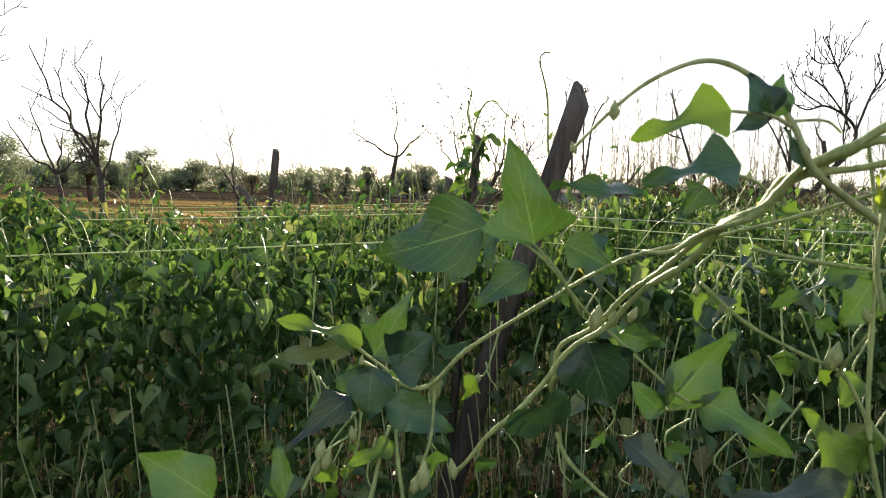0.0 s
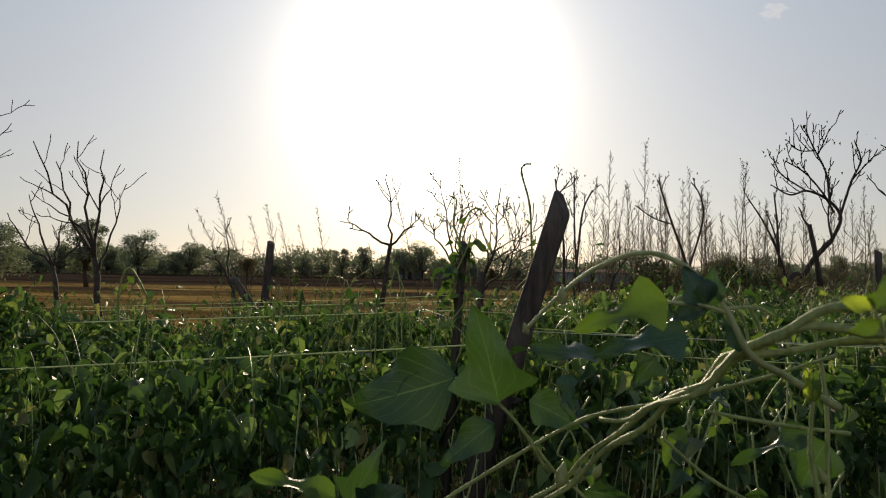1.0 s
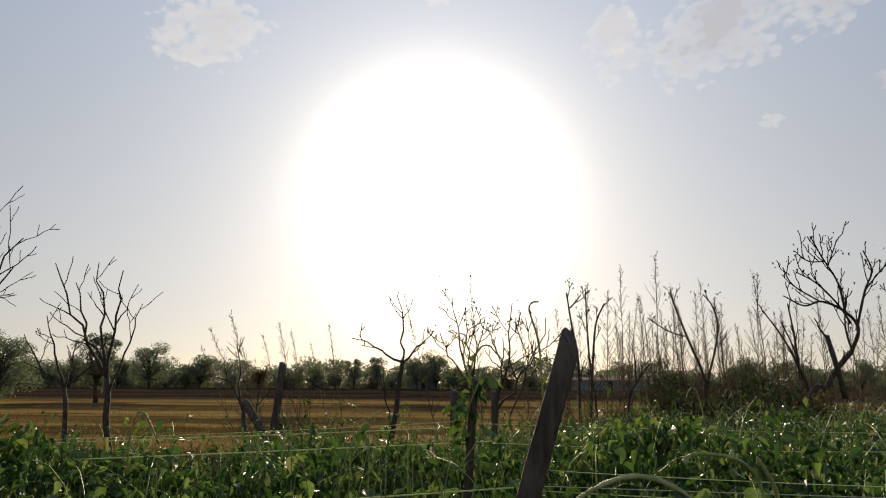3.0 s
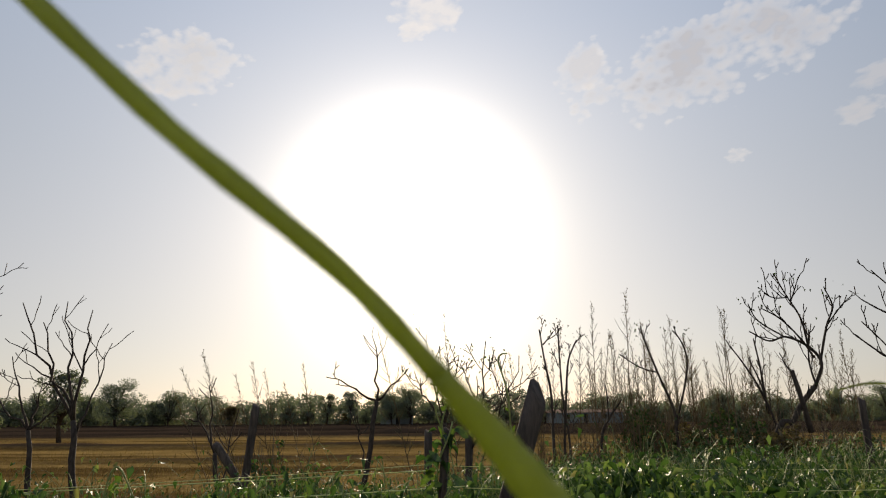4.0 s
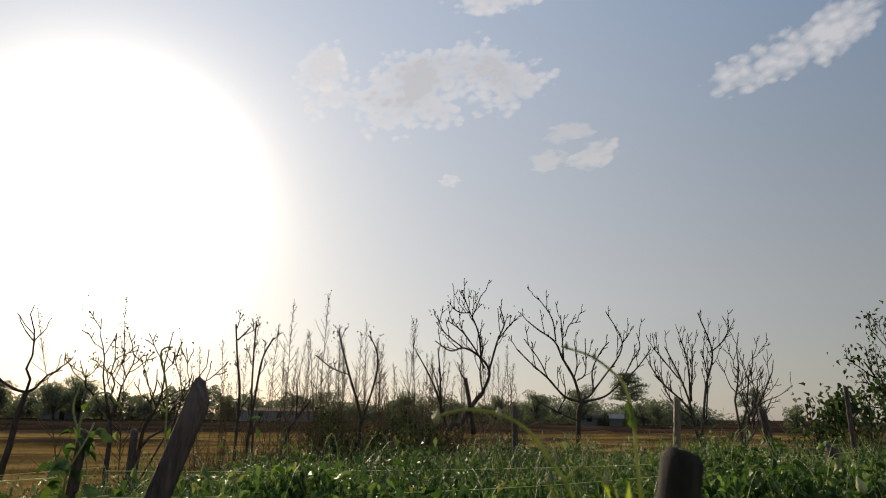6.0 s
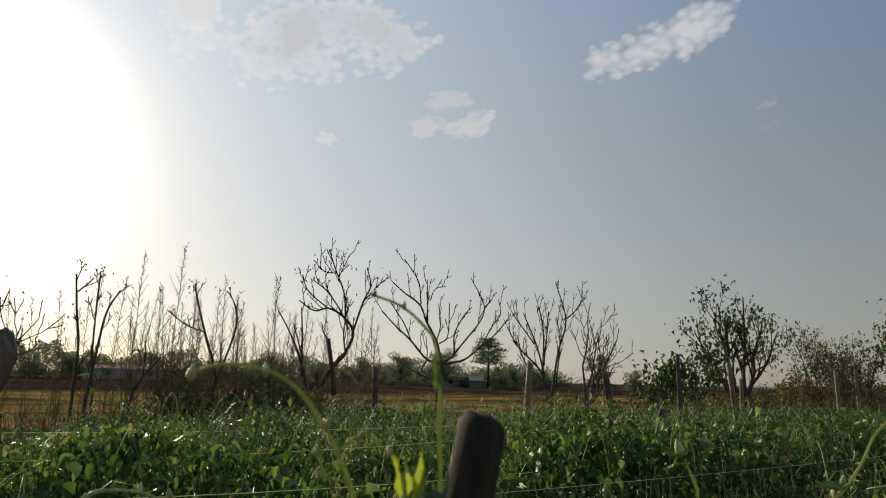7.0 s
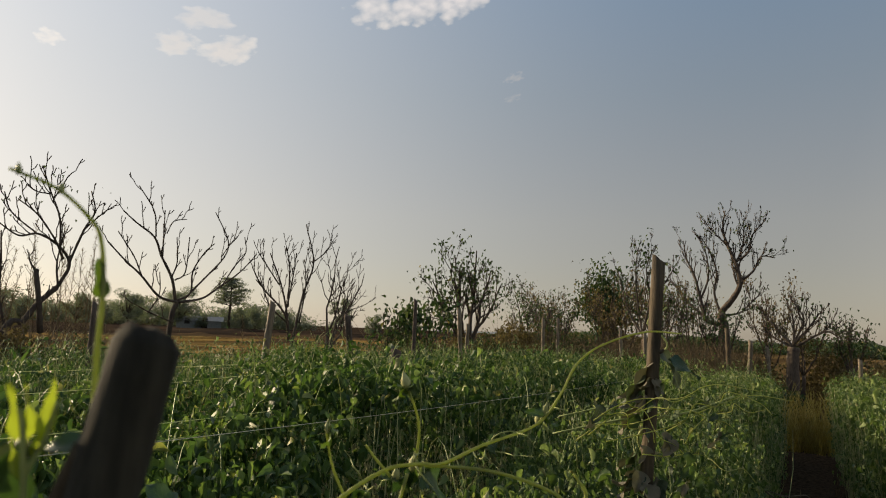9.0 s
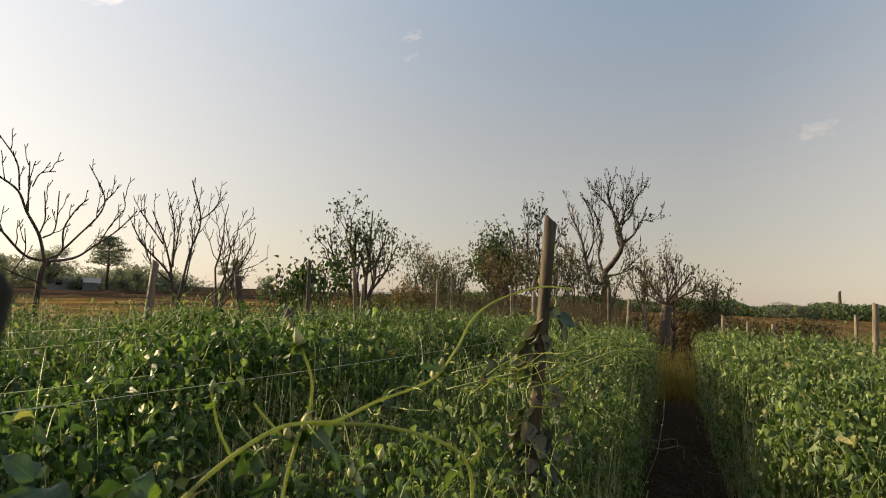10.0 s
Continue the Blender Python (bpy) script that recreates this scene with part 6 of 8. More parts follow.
vine("long curving bean vine reaching over the row",
     stems=[([(0.582, 0.45, 1.276), (0.65, 0.418, 1.346), (0.697, 0.391, 1.38), (0.728, 0.375, 1.385), (0.758, 0.365, 1.383), (0.8, 0.349, 1.396), (0.871, 0.325, 1.412), (0.899, 0.311, 1.442), (0.933, 0.306, 1.475), (0.974, 0.291, 1.497), (1.036, 0.26, 1.514), (1.098, 0.234, 1.514)], 0.002, 0.001),
            ([(0.747, 0.385, 1.38), (0.778, 0.331, 1.379), (0.806, 0.286, 1.366), (0.821, 0.264, 1.348), (0.827, 0.259, 1.315), (0.828, 0.265, 1.273)], 0.0016, 0.0016),
            ([(0.745, 0.387, 1.383), (0.743, 0.384, 1.419), (0.733, 0.394, 1.456)], 0.0014, 0.0012),
            ([(0.685, 0.417, 1.355), (0.676, 0.427, 1.383), (0.669, 0.431, 1.416)], 0.0014, 0.001)] + [([(0.718, 0.395, 1.373), (0.709, 0.408, 1.39), (0.704, 0.414, 1.4)], 0.0014, 0.001),
            ([(0.734, 0.388, 1.374), (0.724, 0.391, 1.34), (0.716, 0.39, 1.313)], 0.0018, 0.0014),
            ([(0.823, 0.259, 1.346), (0.826, 0.252, 1.362), (0.819, 0.261, 1.38)], 0.0026, 0.0012)],
     leaves=[((0.743, 0.392, 1.374), (0.737, 0.408, 1.349), 0.8, 0, M_LEAF_NEAR, 0.3),
             ((0.75, 0.381, 1.375), (0.766, 0.359, 1.342), 0.7, 0, M_LEAF_NEAR, 0.3),
             ((0.611, 0.428, 1.329), (0.611, 0.423, 1.353), 0.7, 0, M_LEAF_YOUNG, 0.3),
             ((0.64, 0.435, 1.344), (0.662, 0.417, 1.353), 0.3, 40, M_LEAF_GREY, 0.3),
             ((0.642, 0.434, 1.332), (0.661, 0.421, 1.337), 0.35, 30, M_LEAF_DRY, 0.3),
             ((0.701, 0.406, 1.362), (0.685, 0.419, 1.337), 0.8, 10, M_LEAF_NEAR, 0.3),
             ((0.588, 0.47, 1.318), (0.602, 0.441, 1.341), 0.5, 0, M_LEAF_NEAR, 0.3)],
     buds=[((0.733, 0.394, 1.456), 0.006), ((0.744, 0.389, 1.381), 0.006), ((0.729, 0.397, 1.372), 0.005), ((0.89, 0.331, 1.416), 0.006), ((0.892, 0.325, 1.425), 0.005), ((0.67, 0.43, 1.417), 0.004)],
     stem_mat=M_SHOOT)
vine("green bean leaves low beside the path",
     stems=[([(0.616, 0.481, 1.3), (0.617, 0.473, 1.335), (0.622, 0.461, 1.344)], 0.002, 0.0016)],
     leaves=[((0.621, 0.463, 1.343), (0.608, 0.493, 1.326), 0.7, 0, M_LEAF_NEAR, 0.4),
             ((0.622, 0.459, 1.349), (0.636, 0.433, 1.328), 0.7, 0, M_LEAF_NEAR, 0.4),
             ((0.603, 0.504, 1.325), (0.584, 0.544, 1.341), 0.6, 0, M_LEAF_NEAR, 0.4),
             ((0.66, 0.378, 1.339), (0.669, 0.356, 1.355), 0.4, 0, M_LEAF_NEAR, 0.4),
             ((0.604, 0.548, 1.34), (0.592, 0.571, 1.361), 0.7, 0, M_LEAF_NEAR, 0.4)])
vine("thin hooked shoot climbing beside a post",
     stems=[([(0.163, 1.817, 1.279), (0.139, 1.788, 1.428), (0.124, 1.763, 1.563), (0.105, 1.745, 1.653), (0.111, 1.741, 1.676), (0.127, 1.743, 1.677)], 0.003, 0.002)],
     leaves=[((0.135, 1.782, 1.458), (0.146, 1.775, 1.479), 0.4, 0, M_LEAF_YOUNG, 0.3),
             ((0.128, 1.771, 1.518), (0.117, 1.764, 1.530), 0.4, 0, M_LEAF_YOUNG, 0.3)])
vine("curling bean shoots over the dark post",
     stems=[([(-0.055, 1.841, 1.427), (-0.066, 1.829, 1.489), (-0.041, 1.82, 1.551), (-0.013, 1.821, 1.564), (0.006, 1.826, 1.544), (0.029, 1.832, 1.521)], 0.003, 0.0018),
            ([(-0.055, 1.838, 1.442), (-0.081, 1.822, 1.52), (-0.073, 1.811, 1.582), (-0.096, 1.806, 1.598)], 0.003, 0.0018)],
     leaves=[((-0.055, 1.838, 1.442), (-0.074, 1.829, 1.481), 0.5, 0, M_LEAF_YOUNG, 0.3),
             ((-0.042, 1.837, 1.458), (-0.008, 1.837, 1.474), 0.5, 0, M_LEAF_YOUNG, 0.3),
             ((-0.065, 1.823, 1.52), (-0.041, 1.82, 1.551), 0.4, 0, M_LEAF_YOUNG, 0.3)])
vine("looped bean shoot over the canopy",
     stems=[([(-0.961, 1.667, 1.22), (-0.955, 1.652, 1.307), (-0.937, 1.642, 1.373), (-0.915, 1.644, 1.373), (-0.879, 1.661, 1.3)], 0.0028, 0.0022)],
     leaves=[((-0.915, 1.647, 1.358), (-0.952, 1.65, 1.322), 0.4, 0, M_LEAF_YOUNG, 0.3)])
vine("drooping bean shoot tips above the canopy",
     stems=[([(0.31, 1.056, 1.336), (0.327, 1.055, 1.349), (0.388, 1.062, 1.347), (0.422, 1.07, 1.319), (0.439, 1.081, 1.268)], 0.003, 0.0024),
            ([(0.431, 1.068, 1.337), (0.452, 1.077, 1.294), (0.46, 1.089, 1.234)], 0.003, 0.003)],
     leaves=[((0.357, 0.862, 1.305), (0.399, 0.87, 1.284), 0.5, 0, M_LEAF_YOUNG, 0.3)],
     buds=[((0.314, 1.056, 1.34), 0.006), ((0.429, 1.067, 1.338), 0.006), ((0.386, 1.061, 1.348), 0.006)])
vine("dry vine tangle wrapped round the tall post",
     stems=[([(2.238, 0.588, 1.1), (2.191, 0.622, 1.223), (2.219, 0.544, 1.312), (2.177, 0.622, 1.394), (2.206, 0.544, 1.483), (2.179, 0.592, 1.55), (2.216, 0.55, 1.604)], 0.0036, 0.0024),
            ([(2.04, 0.828, 1.221), (2.114, 0.661, 1.269), (2.182, 0.508, 1.3), (2.292, 0.38, 1.352)], 0.003, 0.0024),
            ([(2.043, 0.813, 1.271), (2.11, 0.661, 1.311), (2.221, 0.544, 1.286), (2.3, 0.43, 1.228)], 0.0024, 0.0018),
            ([(2.178, 0.584, 1.602), (2.211, 0.55, 1.657), (2.194, 0.582, 1.69)], 0.0024, 0.0018)],
     leaves=[((2.15, 0.547, 1.475), (2.183, 0.493, 1.368), 0.5, 0, M_LEAF_GREY, 0.4),
             ((2.142, 0.57, 1.449), (2.128, 0.623, 1.313), 0.5, 20, M_LEAF_DRY, 0.5),
             ((2.134, 0.592, 1.406), (2.115, 0.653, 1.295), 0.5, 0, M_LEAF_GREY, 0.4),
             ((2.159, 0.531, 1.45), (2.201, 0.447, 1.412), 0.5, 10, M_LEAF_SHADE, 0.4),
             ((2.136, 0.6, 1.347), (2.121, 0.653, 1.228), 0.45, 20, M_LEAF_DRY, 0.5),
             ((2.156, 0.576, 1.231), (2.151, 0.607, 1.112), 0.45, 0, M_LEAF_GREY, 0.5),
             ((2.152, 0.599, 1.146), (2.136, 0.652, 1.044), 0.5, 0, M_LEAF_DRY, 0.5),
             ((2.154, 0.554, 1.382), (2.171, 0.531, 1.3), 0.5, 0, M_LEAF_GREY, 0.5)])
vine("tangle of yellow-green bean shoots on the tall post",
     stems=[([(1.935, 0.665, 1.286), (1.946, 0.614, 1.324), (2.053, 0.577, 1.343), (2.02, 0.465, 1.356), (2.037, 0.41, 1.389), (2.141, 0.379, 1.392), (2.168, 0.296, 1.381)], 0.0017, 0.001),
            ([(1.991, 0.701, 1.238), (1.963, 0.622, 1.299), (2.039, 0.597, 1.301), (2.037, 0.529, 1.351), (2.011, 0.475, 1.347), (2.111, 0.452, 1.357), (2.13, 0.399, 1.329)], 0.0017, 0.001),
            ([(1.985, 0.648, 1.228), (2.015, 0.585, 1.246), (2.049, 0.491, 1.281), (2.062, 0.435, 1.316), (2.13, 0.381, 1.344), (2.139, 0.31, 1.371), (2.141, 0.218, 1.365)], 0.0017, 0.001)] + [([(2.01, 0.577, 1.309), (2.076, 0.551, 1.321), (2.005, 0.498, 1.328), (2.047, 0.446, 1.325), (2.091, 0.407, 1.306), (2.059, 0.35, 1.297), (2.093, 0.329, 1.246)], 0.0017, 0.001),
            ([(1.974, 0.729, 1.222), (1.947, 0.669, 1.265), (1.926, 0.637, 1.281), (2.047, 0.612, 1.271), (1.965, 0.542, 1.296), (2.054, 0.544, 1.298), (2.034, 0.488, 1.33)], 0.0017, 0.001),
            ([(2.09, 0.517, 1.26), (2.038, 0.454, 1.3), (2.029, 0.427, 1.345), (2.072, 0.384, 1.339), (2.063, 0.355, 1.379), (2.109, 0.289, 1.355), (2.104, 0.257, 1.327)], 0.0017, 0.001)] + [([(2.035, 0.635, 1.319), (1.949, 0.58, 1.337), (2.02, 0.589, 1.323), (2.015, 0.553, 1.314), (1.995, 0.512, 1.257), (2.044, 0.484, 1.233), (2.12, 0.474, 1.196)], 0.0017, 0.001),
            ([(2.062, 0.461, 1.237), (2.02, 0.429, 1.284), (2.128, 0.412, 1.31), (2.053, 0.348, 1.331), (2.076, 0.342, 1.351), (2.083, 0.311, 1.331), (2.091, 0.27, 1.342)], 0.0017, 0.001),
            ([(2.003, 0.692, 1.317), (1.963, 0.646, 1.301), (2.019, 0.623, 1.304), (1.955, 0.581, 1.306), (2.044, 0.604, 1.262), (2.042, 0.546, 1.266), (2.064, 0.542, 1.229)], 0.0017, 0.001)] + [([(2.037, 0.566, 1.199), (2.063, 0.511, 1.198), (2.109, 0.48, 1.2), (2.139, 0.427, 1.2), (2.059, 0.364, 1.183), (2.181, 0.341, 1.173), (2.163, 0.307, 1.145)], 0.0017, 0.001)],
     leaves=[((1.968, 0.656, 1.325), (1.946, 0.665, 1.273), 0.5866236392478014, 34.19847571280138, M_LEAF_GREY, 0.5),
             ((2.08, 0.414, 1.323), (2.07, 0.396, 1.267), 0.464334763429854, -8.337347024755282, M_LEAF_NEAR, 0.5),
             ((2.099, 0.388, 1.234), (2.088, 0.37, 1.196), 0.5678704481726101, -13.548550713998573, M_LEAF_NEAR, 0.5),
             ((2.102, 0.376, 1.264), (2.095, 0.348, 1.227), 0.4282291183040128, 4.864501872491729, M_LEAF_DULL, 0.5),
             ((2.05, 0.476, 1.339), (2.026, 0.489, 1.282), 0.5307465730328778, -39.1558985132346, M_LEAF_DULL, 0.5),
             ((2.081, 0.405, 1.357), (2.053, 0.421, 1.332), 0.5968468706618388, -15.106450087648263, M_LEAF_GREY, 0.5),
             ((2.087, 0.426, 1.151), (2.064, 0.435, 1.121), 0.628938848936859, 23.86828654130869, M_LEAF_DULL, 0.5),
             ((2.042, 0.507, 1.26), (2.035, 0.484, 1.203), 0.41672946778795217, 30.505995119044684, M_LEAF_GREY, 0.5)] + [((2.071, 0.466, 1.13), (2.044, 0.479, 1.116), 0.5395727902043181, -10.271764472551858, M_LEAF_GREY, 0.5),
             ((1.985, 0.618, 1.331), (1.958, 0.632, 1.318), 0.5354657578724632, 32.32578695111219, M_LEAF_GREY, 0.5),
             ((1.963, 0.673, 1.286), (1.936, 0.689, 1.26), 0.5788966648299181, -1.260043664986199, M_LEAF_DRY, 0.5),
             ((2.042, 0.505, 1.266), (2.024, 0.504, 1.215), 0.4451033394519328, 29.115934149444428, M_LEAF_DRY, 0.5),
             ((2.07, 0.453, 1.215), (2.05, 0.46, 1.144), 0.5167573123843467, 32.912650447093895, M_LEAF_DULL, 0.5),
             ((2.107, 0.368, 1.246), (2.078, 0.388, 1.215), 0.4979515372601665, -19.864301817988075, M_LEAF_DULL, 0.5),
             ((2.11, 0.352, 1.291), (2.082, 0.372, 1.257), 0.5688468732107845, 9.769393907587947, M_LEAF_DULL, 0.5),
             ((2.099, 0.38, 1.281), (2.072, 0.395, 1.249), 0.5552075070948117, -32.522622896992395, M_LEAF_NEAR, 0.5)] + [((2.072, 0.463, 1.137), (2.051, 0.469, 1.087), 0.44365569781620084, 30.662741674882994, M_LEAF_DRY, 0.5),
             ((2.05, 0.503, 1.175), (2.041, 0.48, 1.142), 0.6032239287222408, -32.12817242236987, M_LEAF_GREY, 0.5),
             ((2.054, 0.484, 1.244), (2.024, 0.506, 1.204), 0.5900629753725729, 37.477871767507736, M_LEAF_DRY, 0.5),
             ((1.992, 0.619, 1.243), (1.982, 0.598, 1.207), 0.5966692355112413, 12.821109475412996, M_LEAF_NEAR, 0.5),
             ((2.093, 0.387, 1.317), (2.065, 0.402, 1.303), 0.4919043034880769, 19.65384741223899, M_LEAF_NEAR, 0.5),
             ((2.099, 0.381, 1.274), (2.072, 0.4, 1.226), 0.4709428180722345, -7.074844486633282, M_LEAF_DRY, 0.5)],
     stem_mat=M_SHOOT)
vine("thin dry bean twig hanging over the path",
     stems=[([(3.581, 0.8, 1.027), (3.793, 0.599, 0.909), (3.941, 0.538, 0.789), (3.994, 0.435, 0.717), (4.151, 0.333, 0.715), (4.167, 0.313, 0.638)], 0.004, 0.003),
            ([(3.941, 0.538, 0.789), (3.984, 0.449, 0.762), (4.028, 0.353, 0.772), (4.039, 0.338, 0.715)], 0.003, 0.002),
            ([(4.189, 0.262, 0.655), (4.221, 0.204, 0.58), (4.273, 0.091, 0.584), (4.44, -0.054, 0.709)], 0.003, 0.002)],
     stem_mat=M_BAMBOO)
vine("small young leaves and tendrils on a curving bean vine",
     stems=[([(0.704, 0.408, 1.361), (0.694, 0.394, 1.368), (0.705, 0.4, 1.364), (0.71, 0.399, 1.368), (0.708, 0.396, 1.371), (0.699, 0.383, 1.375)], 0.0008, 0.0004),
            ([(0.752, 0.392, 1.378), (0.734, 0.38, 1.388), (0.739, 0.381, 1.392), (0.752, 0.384, 1.39), (0.756, 0.386, 1.382), (0.737, 0.371, 1.377)], 0.0008, 0.0004),
            ([(0.822, 0.357, 1.389), (0.806, 0.349, 1.384), (0.816, 0.36, 1.381), (0.83, 0.369, 1.376), (0.807, 0.358, 1.382), (0.828, 0.376, 1.385)], 0.0008, 0.0004),
            ([(0.739, 0.383, 1.381), (0.739, 0.371, 1.371), (0.761, 0.374, 1.356), (0.768, 0.367, 1.351), (0.755, 0.35, 1.354), (0.759, 0.34, 1.354)], 0.0008, 0.0004)] + [([(0.704, 0.408, 1.361), (0.688, 0.399, 1.362), (0.708, 0.414, 1.356), (0.694, 0.406, 1.357), (0.699, 0.414, 1.354), (0.699, 0.415, 1.355)], 0.0008, 0.0004),
            ([(0.838, 0.366, 1.386), (0.826, 0.348, 1.402), (0.833, 0.338, 1.407), (0.841, 0.333, 1.406), (0.828, 0.314, 1.406), (0.862, 0.321, 1.39)], 0.0008, 0.0004),
            ([(0.882, 0.325, 1.417), (0.878, 0.316, 1.425), (0.9, 0.323, 1.423), (0.916, 0.325, 1.426), (0.882, 0.304, 1.43), (0.921, 0.314, 1.423)], 0.0008, 0.0004),
            ([(0.705, 0.41, 1.361), (0.711, 0.42, 1.364), (0.692, 0.41, 1.376), (0.69, 0.416, 1.383), (0.695, 0.425, 1.388), (0.676, 0.413, 1.398)], 0.0008, 0.0004)] + [([(0.827, 0.36, 1.388), (0.833, 0.355, 1.386), (0.846, 0.347, 1.383), (0.832, 0.329, 1.385), (0.829, 0.319, 1.387), (0.828, 0.306, 1.388)], 0.0008, 0.0004)],
     leaves=[((0.745, 0.388, 1.379), (0.758, 0.396, 1.354), 0.4914686656212295, -11.135374290325295, M_LEAF_YOUNG, 0.5),
             ((0.749, 0.381, 1.375), (0.763, 0.393, 1.368), 0.5613312663784893, -18.776314027418117, M_LEAF_YOUNG, 0.5),
             ((0.746, 0.386, 1.38), (0.747, 0.389, 1.395), 0.37320060806016964, 42.39999967690517, M_LEAF_YOUNG, 0.5),
             ((0.743, 0.392, 1.376), (0.75, 0.398, 1.356), 0.5414973389324726, 45.92942635602917, M_LEAF_NEAR, 0.5),
             ((0.724, 0.395, 1.371), (0.744, 0.399, 1.363), 0.37868037032052826, -22.93715844954798, M_LEAF_NEAR, 0.5),
             ((0.72, 0.402, 1.372), (0.712, 0.408, 1.38), 0.39549789881310105, 20.916933357293487, M_LEAF_YOUNG, 0.5),
             ((0.724, 0.396, 1.368), (0.713, 0.414, 1.375), 0.4039704838787731, 34.43355880537514, M_LEAF_DULL, 0.5),
             ((0.721, 0.403, 1.364), (0.716, 0.411, 1.368), 0.5380735079850945, -19.71402625620651, M_LEAF_DULL, 0.5)] + [((0.819, 0.357, 1.395), (0.831, 0.371, 1.372), 0.3566498447686371, 46.00944205333599, M_LEAF_NEAR, 0.5),
             ((0.821, 0.354, 1.395), (0.817, 0.342, 1.386), 0.3530145583066811, 41.10192337523617, M_LEAF_NEAR, 0.5),
             ((0.823, 0.353, 1.385), (0.832, 0.348, 1.4), 0.5940750575275004, -16.376983487973007, M_LEAF_NEAR, 0.5),
             ((0.818, 0.361, 1.388), (0.838, 0.355, 1.404), 0.4568018512849588, 14.684850597262027, M_LEAF_DULL, 0.5),
             ((0.892, 0.327, 1.419), (0.899, 0.343, 1.42), 0.5816825822506984, -19.26079632018858, M_LEAF_DULL, 0.5),
             ((0.895, 0.324, 1.411), (0.898, 0.346, 1.425), 0.6591425715852195, 15.833788346928472, M_LEAF_YOUNG, 0.5),
             ((0.895, 0.322, 1.418), (0.867, 0.335, 1.429), 0.5997284216069032, -0.19144451683167318, M_LEAF_NEAR, 0.5),
             ((0.89, 0.331, 1.414), (0.889, 0.304, 1.413), 0.4579936764454342, 0.7554776806509267, M_LEAF_YOUNG, 0.5)] + [((0.768, 0.357, 1.332), (0.789, 0.353, 1.327), 0.6907038797587444, -48.94933888459087, M_LEAF_NEAR, 0.5),
             ((0.771, 0.351, 1.339), (0.789, 0.362, 1.319), 0.6502672179487425, 13.219009045367024, M_LEAF_DULL, 0.5),
             ((0.773, 0.348, 1.334), (0.79, 0.349, 1.33), 0.4545702013816467, 19.073248120304626, M_LEAF_NEAR, 0.5),
             ((0.766, 0.358, 1.342), (0.779, 0.366, 1.348), 0.6761415547885763, -22.405491522437426, M_LEAF_DULL, 0.5),
             ((0.774, 0.352, 1.308), (0.774, 0.325, 1.323), 0.4478747980959115, -41.338404990671094, M_LEAF_DULL, 0.5),
             ((0.777, 0.345, 1.315), (0.785, 0.357, 1.294), 0.3803599210629692, 48.634879128817275, M_LEAF_NEAR, 0.5),
             ((0.778, 0.345, 1.314), (0.756, 0.356, 1.327), 0.5747437836582557, 26.43271171601249, M_LEAF_NEAR, 0.5),
             ((0.772, 0.354, 1.315), (0.784, 0.335, 1.311), 0.38336388349459627, 29.754063465740188, M_LEAF_NEAR, 0.5)] + [((0.672, 0.428, 1.408), (0.657, 0.422, 1.399), 0.6463764089923041, -32.072921172468114, M_LEAF_YOUNG, 0.5),
             ((0.671, 0.428, 1.414), (0.671, 0.432, 1.431), 0.5709806875500771, 23.594853269251686, M_LEAF_NEAR, 0.5),
             ((0.672, 0.427, 1.416), (0.662, 0.408, 1.416), 0.4061952444869371, 43.97128222780913, M_LEAF_YOUNG, 0.5),
             ((0.673, 0.425, 1.41), (0.666, 0.435, 1.422), 0.6464014382649402, 29.775960101037967, M_LEAF_DULL, 0.5),
             ((0.734, 0.392, 1.454), (0.733, 0.414, 1.448), 0.6434487094184251, 25.851654200694767, M_LEAF_YOUNG, 0.5),
             ((0.732, 0.395, 1.453), (0.75, 0.397, 1.438), 0.6786654689806251, 17.74791653757839, M_LEAF_DULL, 0.5),
             ((0.737, 0.387, 1.456), (0.724, 0.4, 1.437), 0.6935466921856633, -28.738956137599537, M_LEAF_YOUNG, 0.5),
             ((0.735, 0.39, 1.454), (0.741, 0.385, 1.443), 0.679409257430392, 45.06650589870874, M_LEAF_DULL, 0.5)] + [((0.698, 0.414, 1.358), (0.689, 0.392, 1.343), 0.5942927114494437, -5.255837716337396, M_LEAF_DULL, 0.5),
             ((0.697, 0.414, 1.361), (0.687, 0.401, 1.349), 0.406469575619786, 17.541814988097997, M_LEAF_YOUNG, 0.5),
             ((0.698, 0.414, 1.356), (0.71, 0.415, 1.339), 0.3580054490564881, -6.3042691116368985, M_LEAF_NEAR, 0.5),
             ((0.698, 0.414, 1.359), (0.7, 0.428, 1.362), 0.5393333492580084, -12.805679313764593, M_LEAF_NEAR, 0.5)],
     buds=[((0.769, 0.354, 1.337), 0.005), ((0.773, 0.35, 1.329), 0.005), ((0.781, 0.331, 1.353), 0.004)])
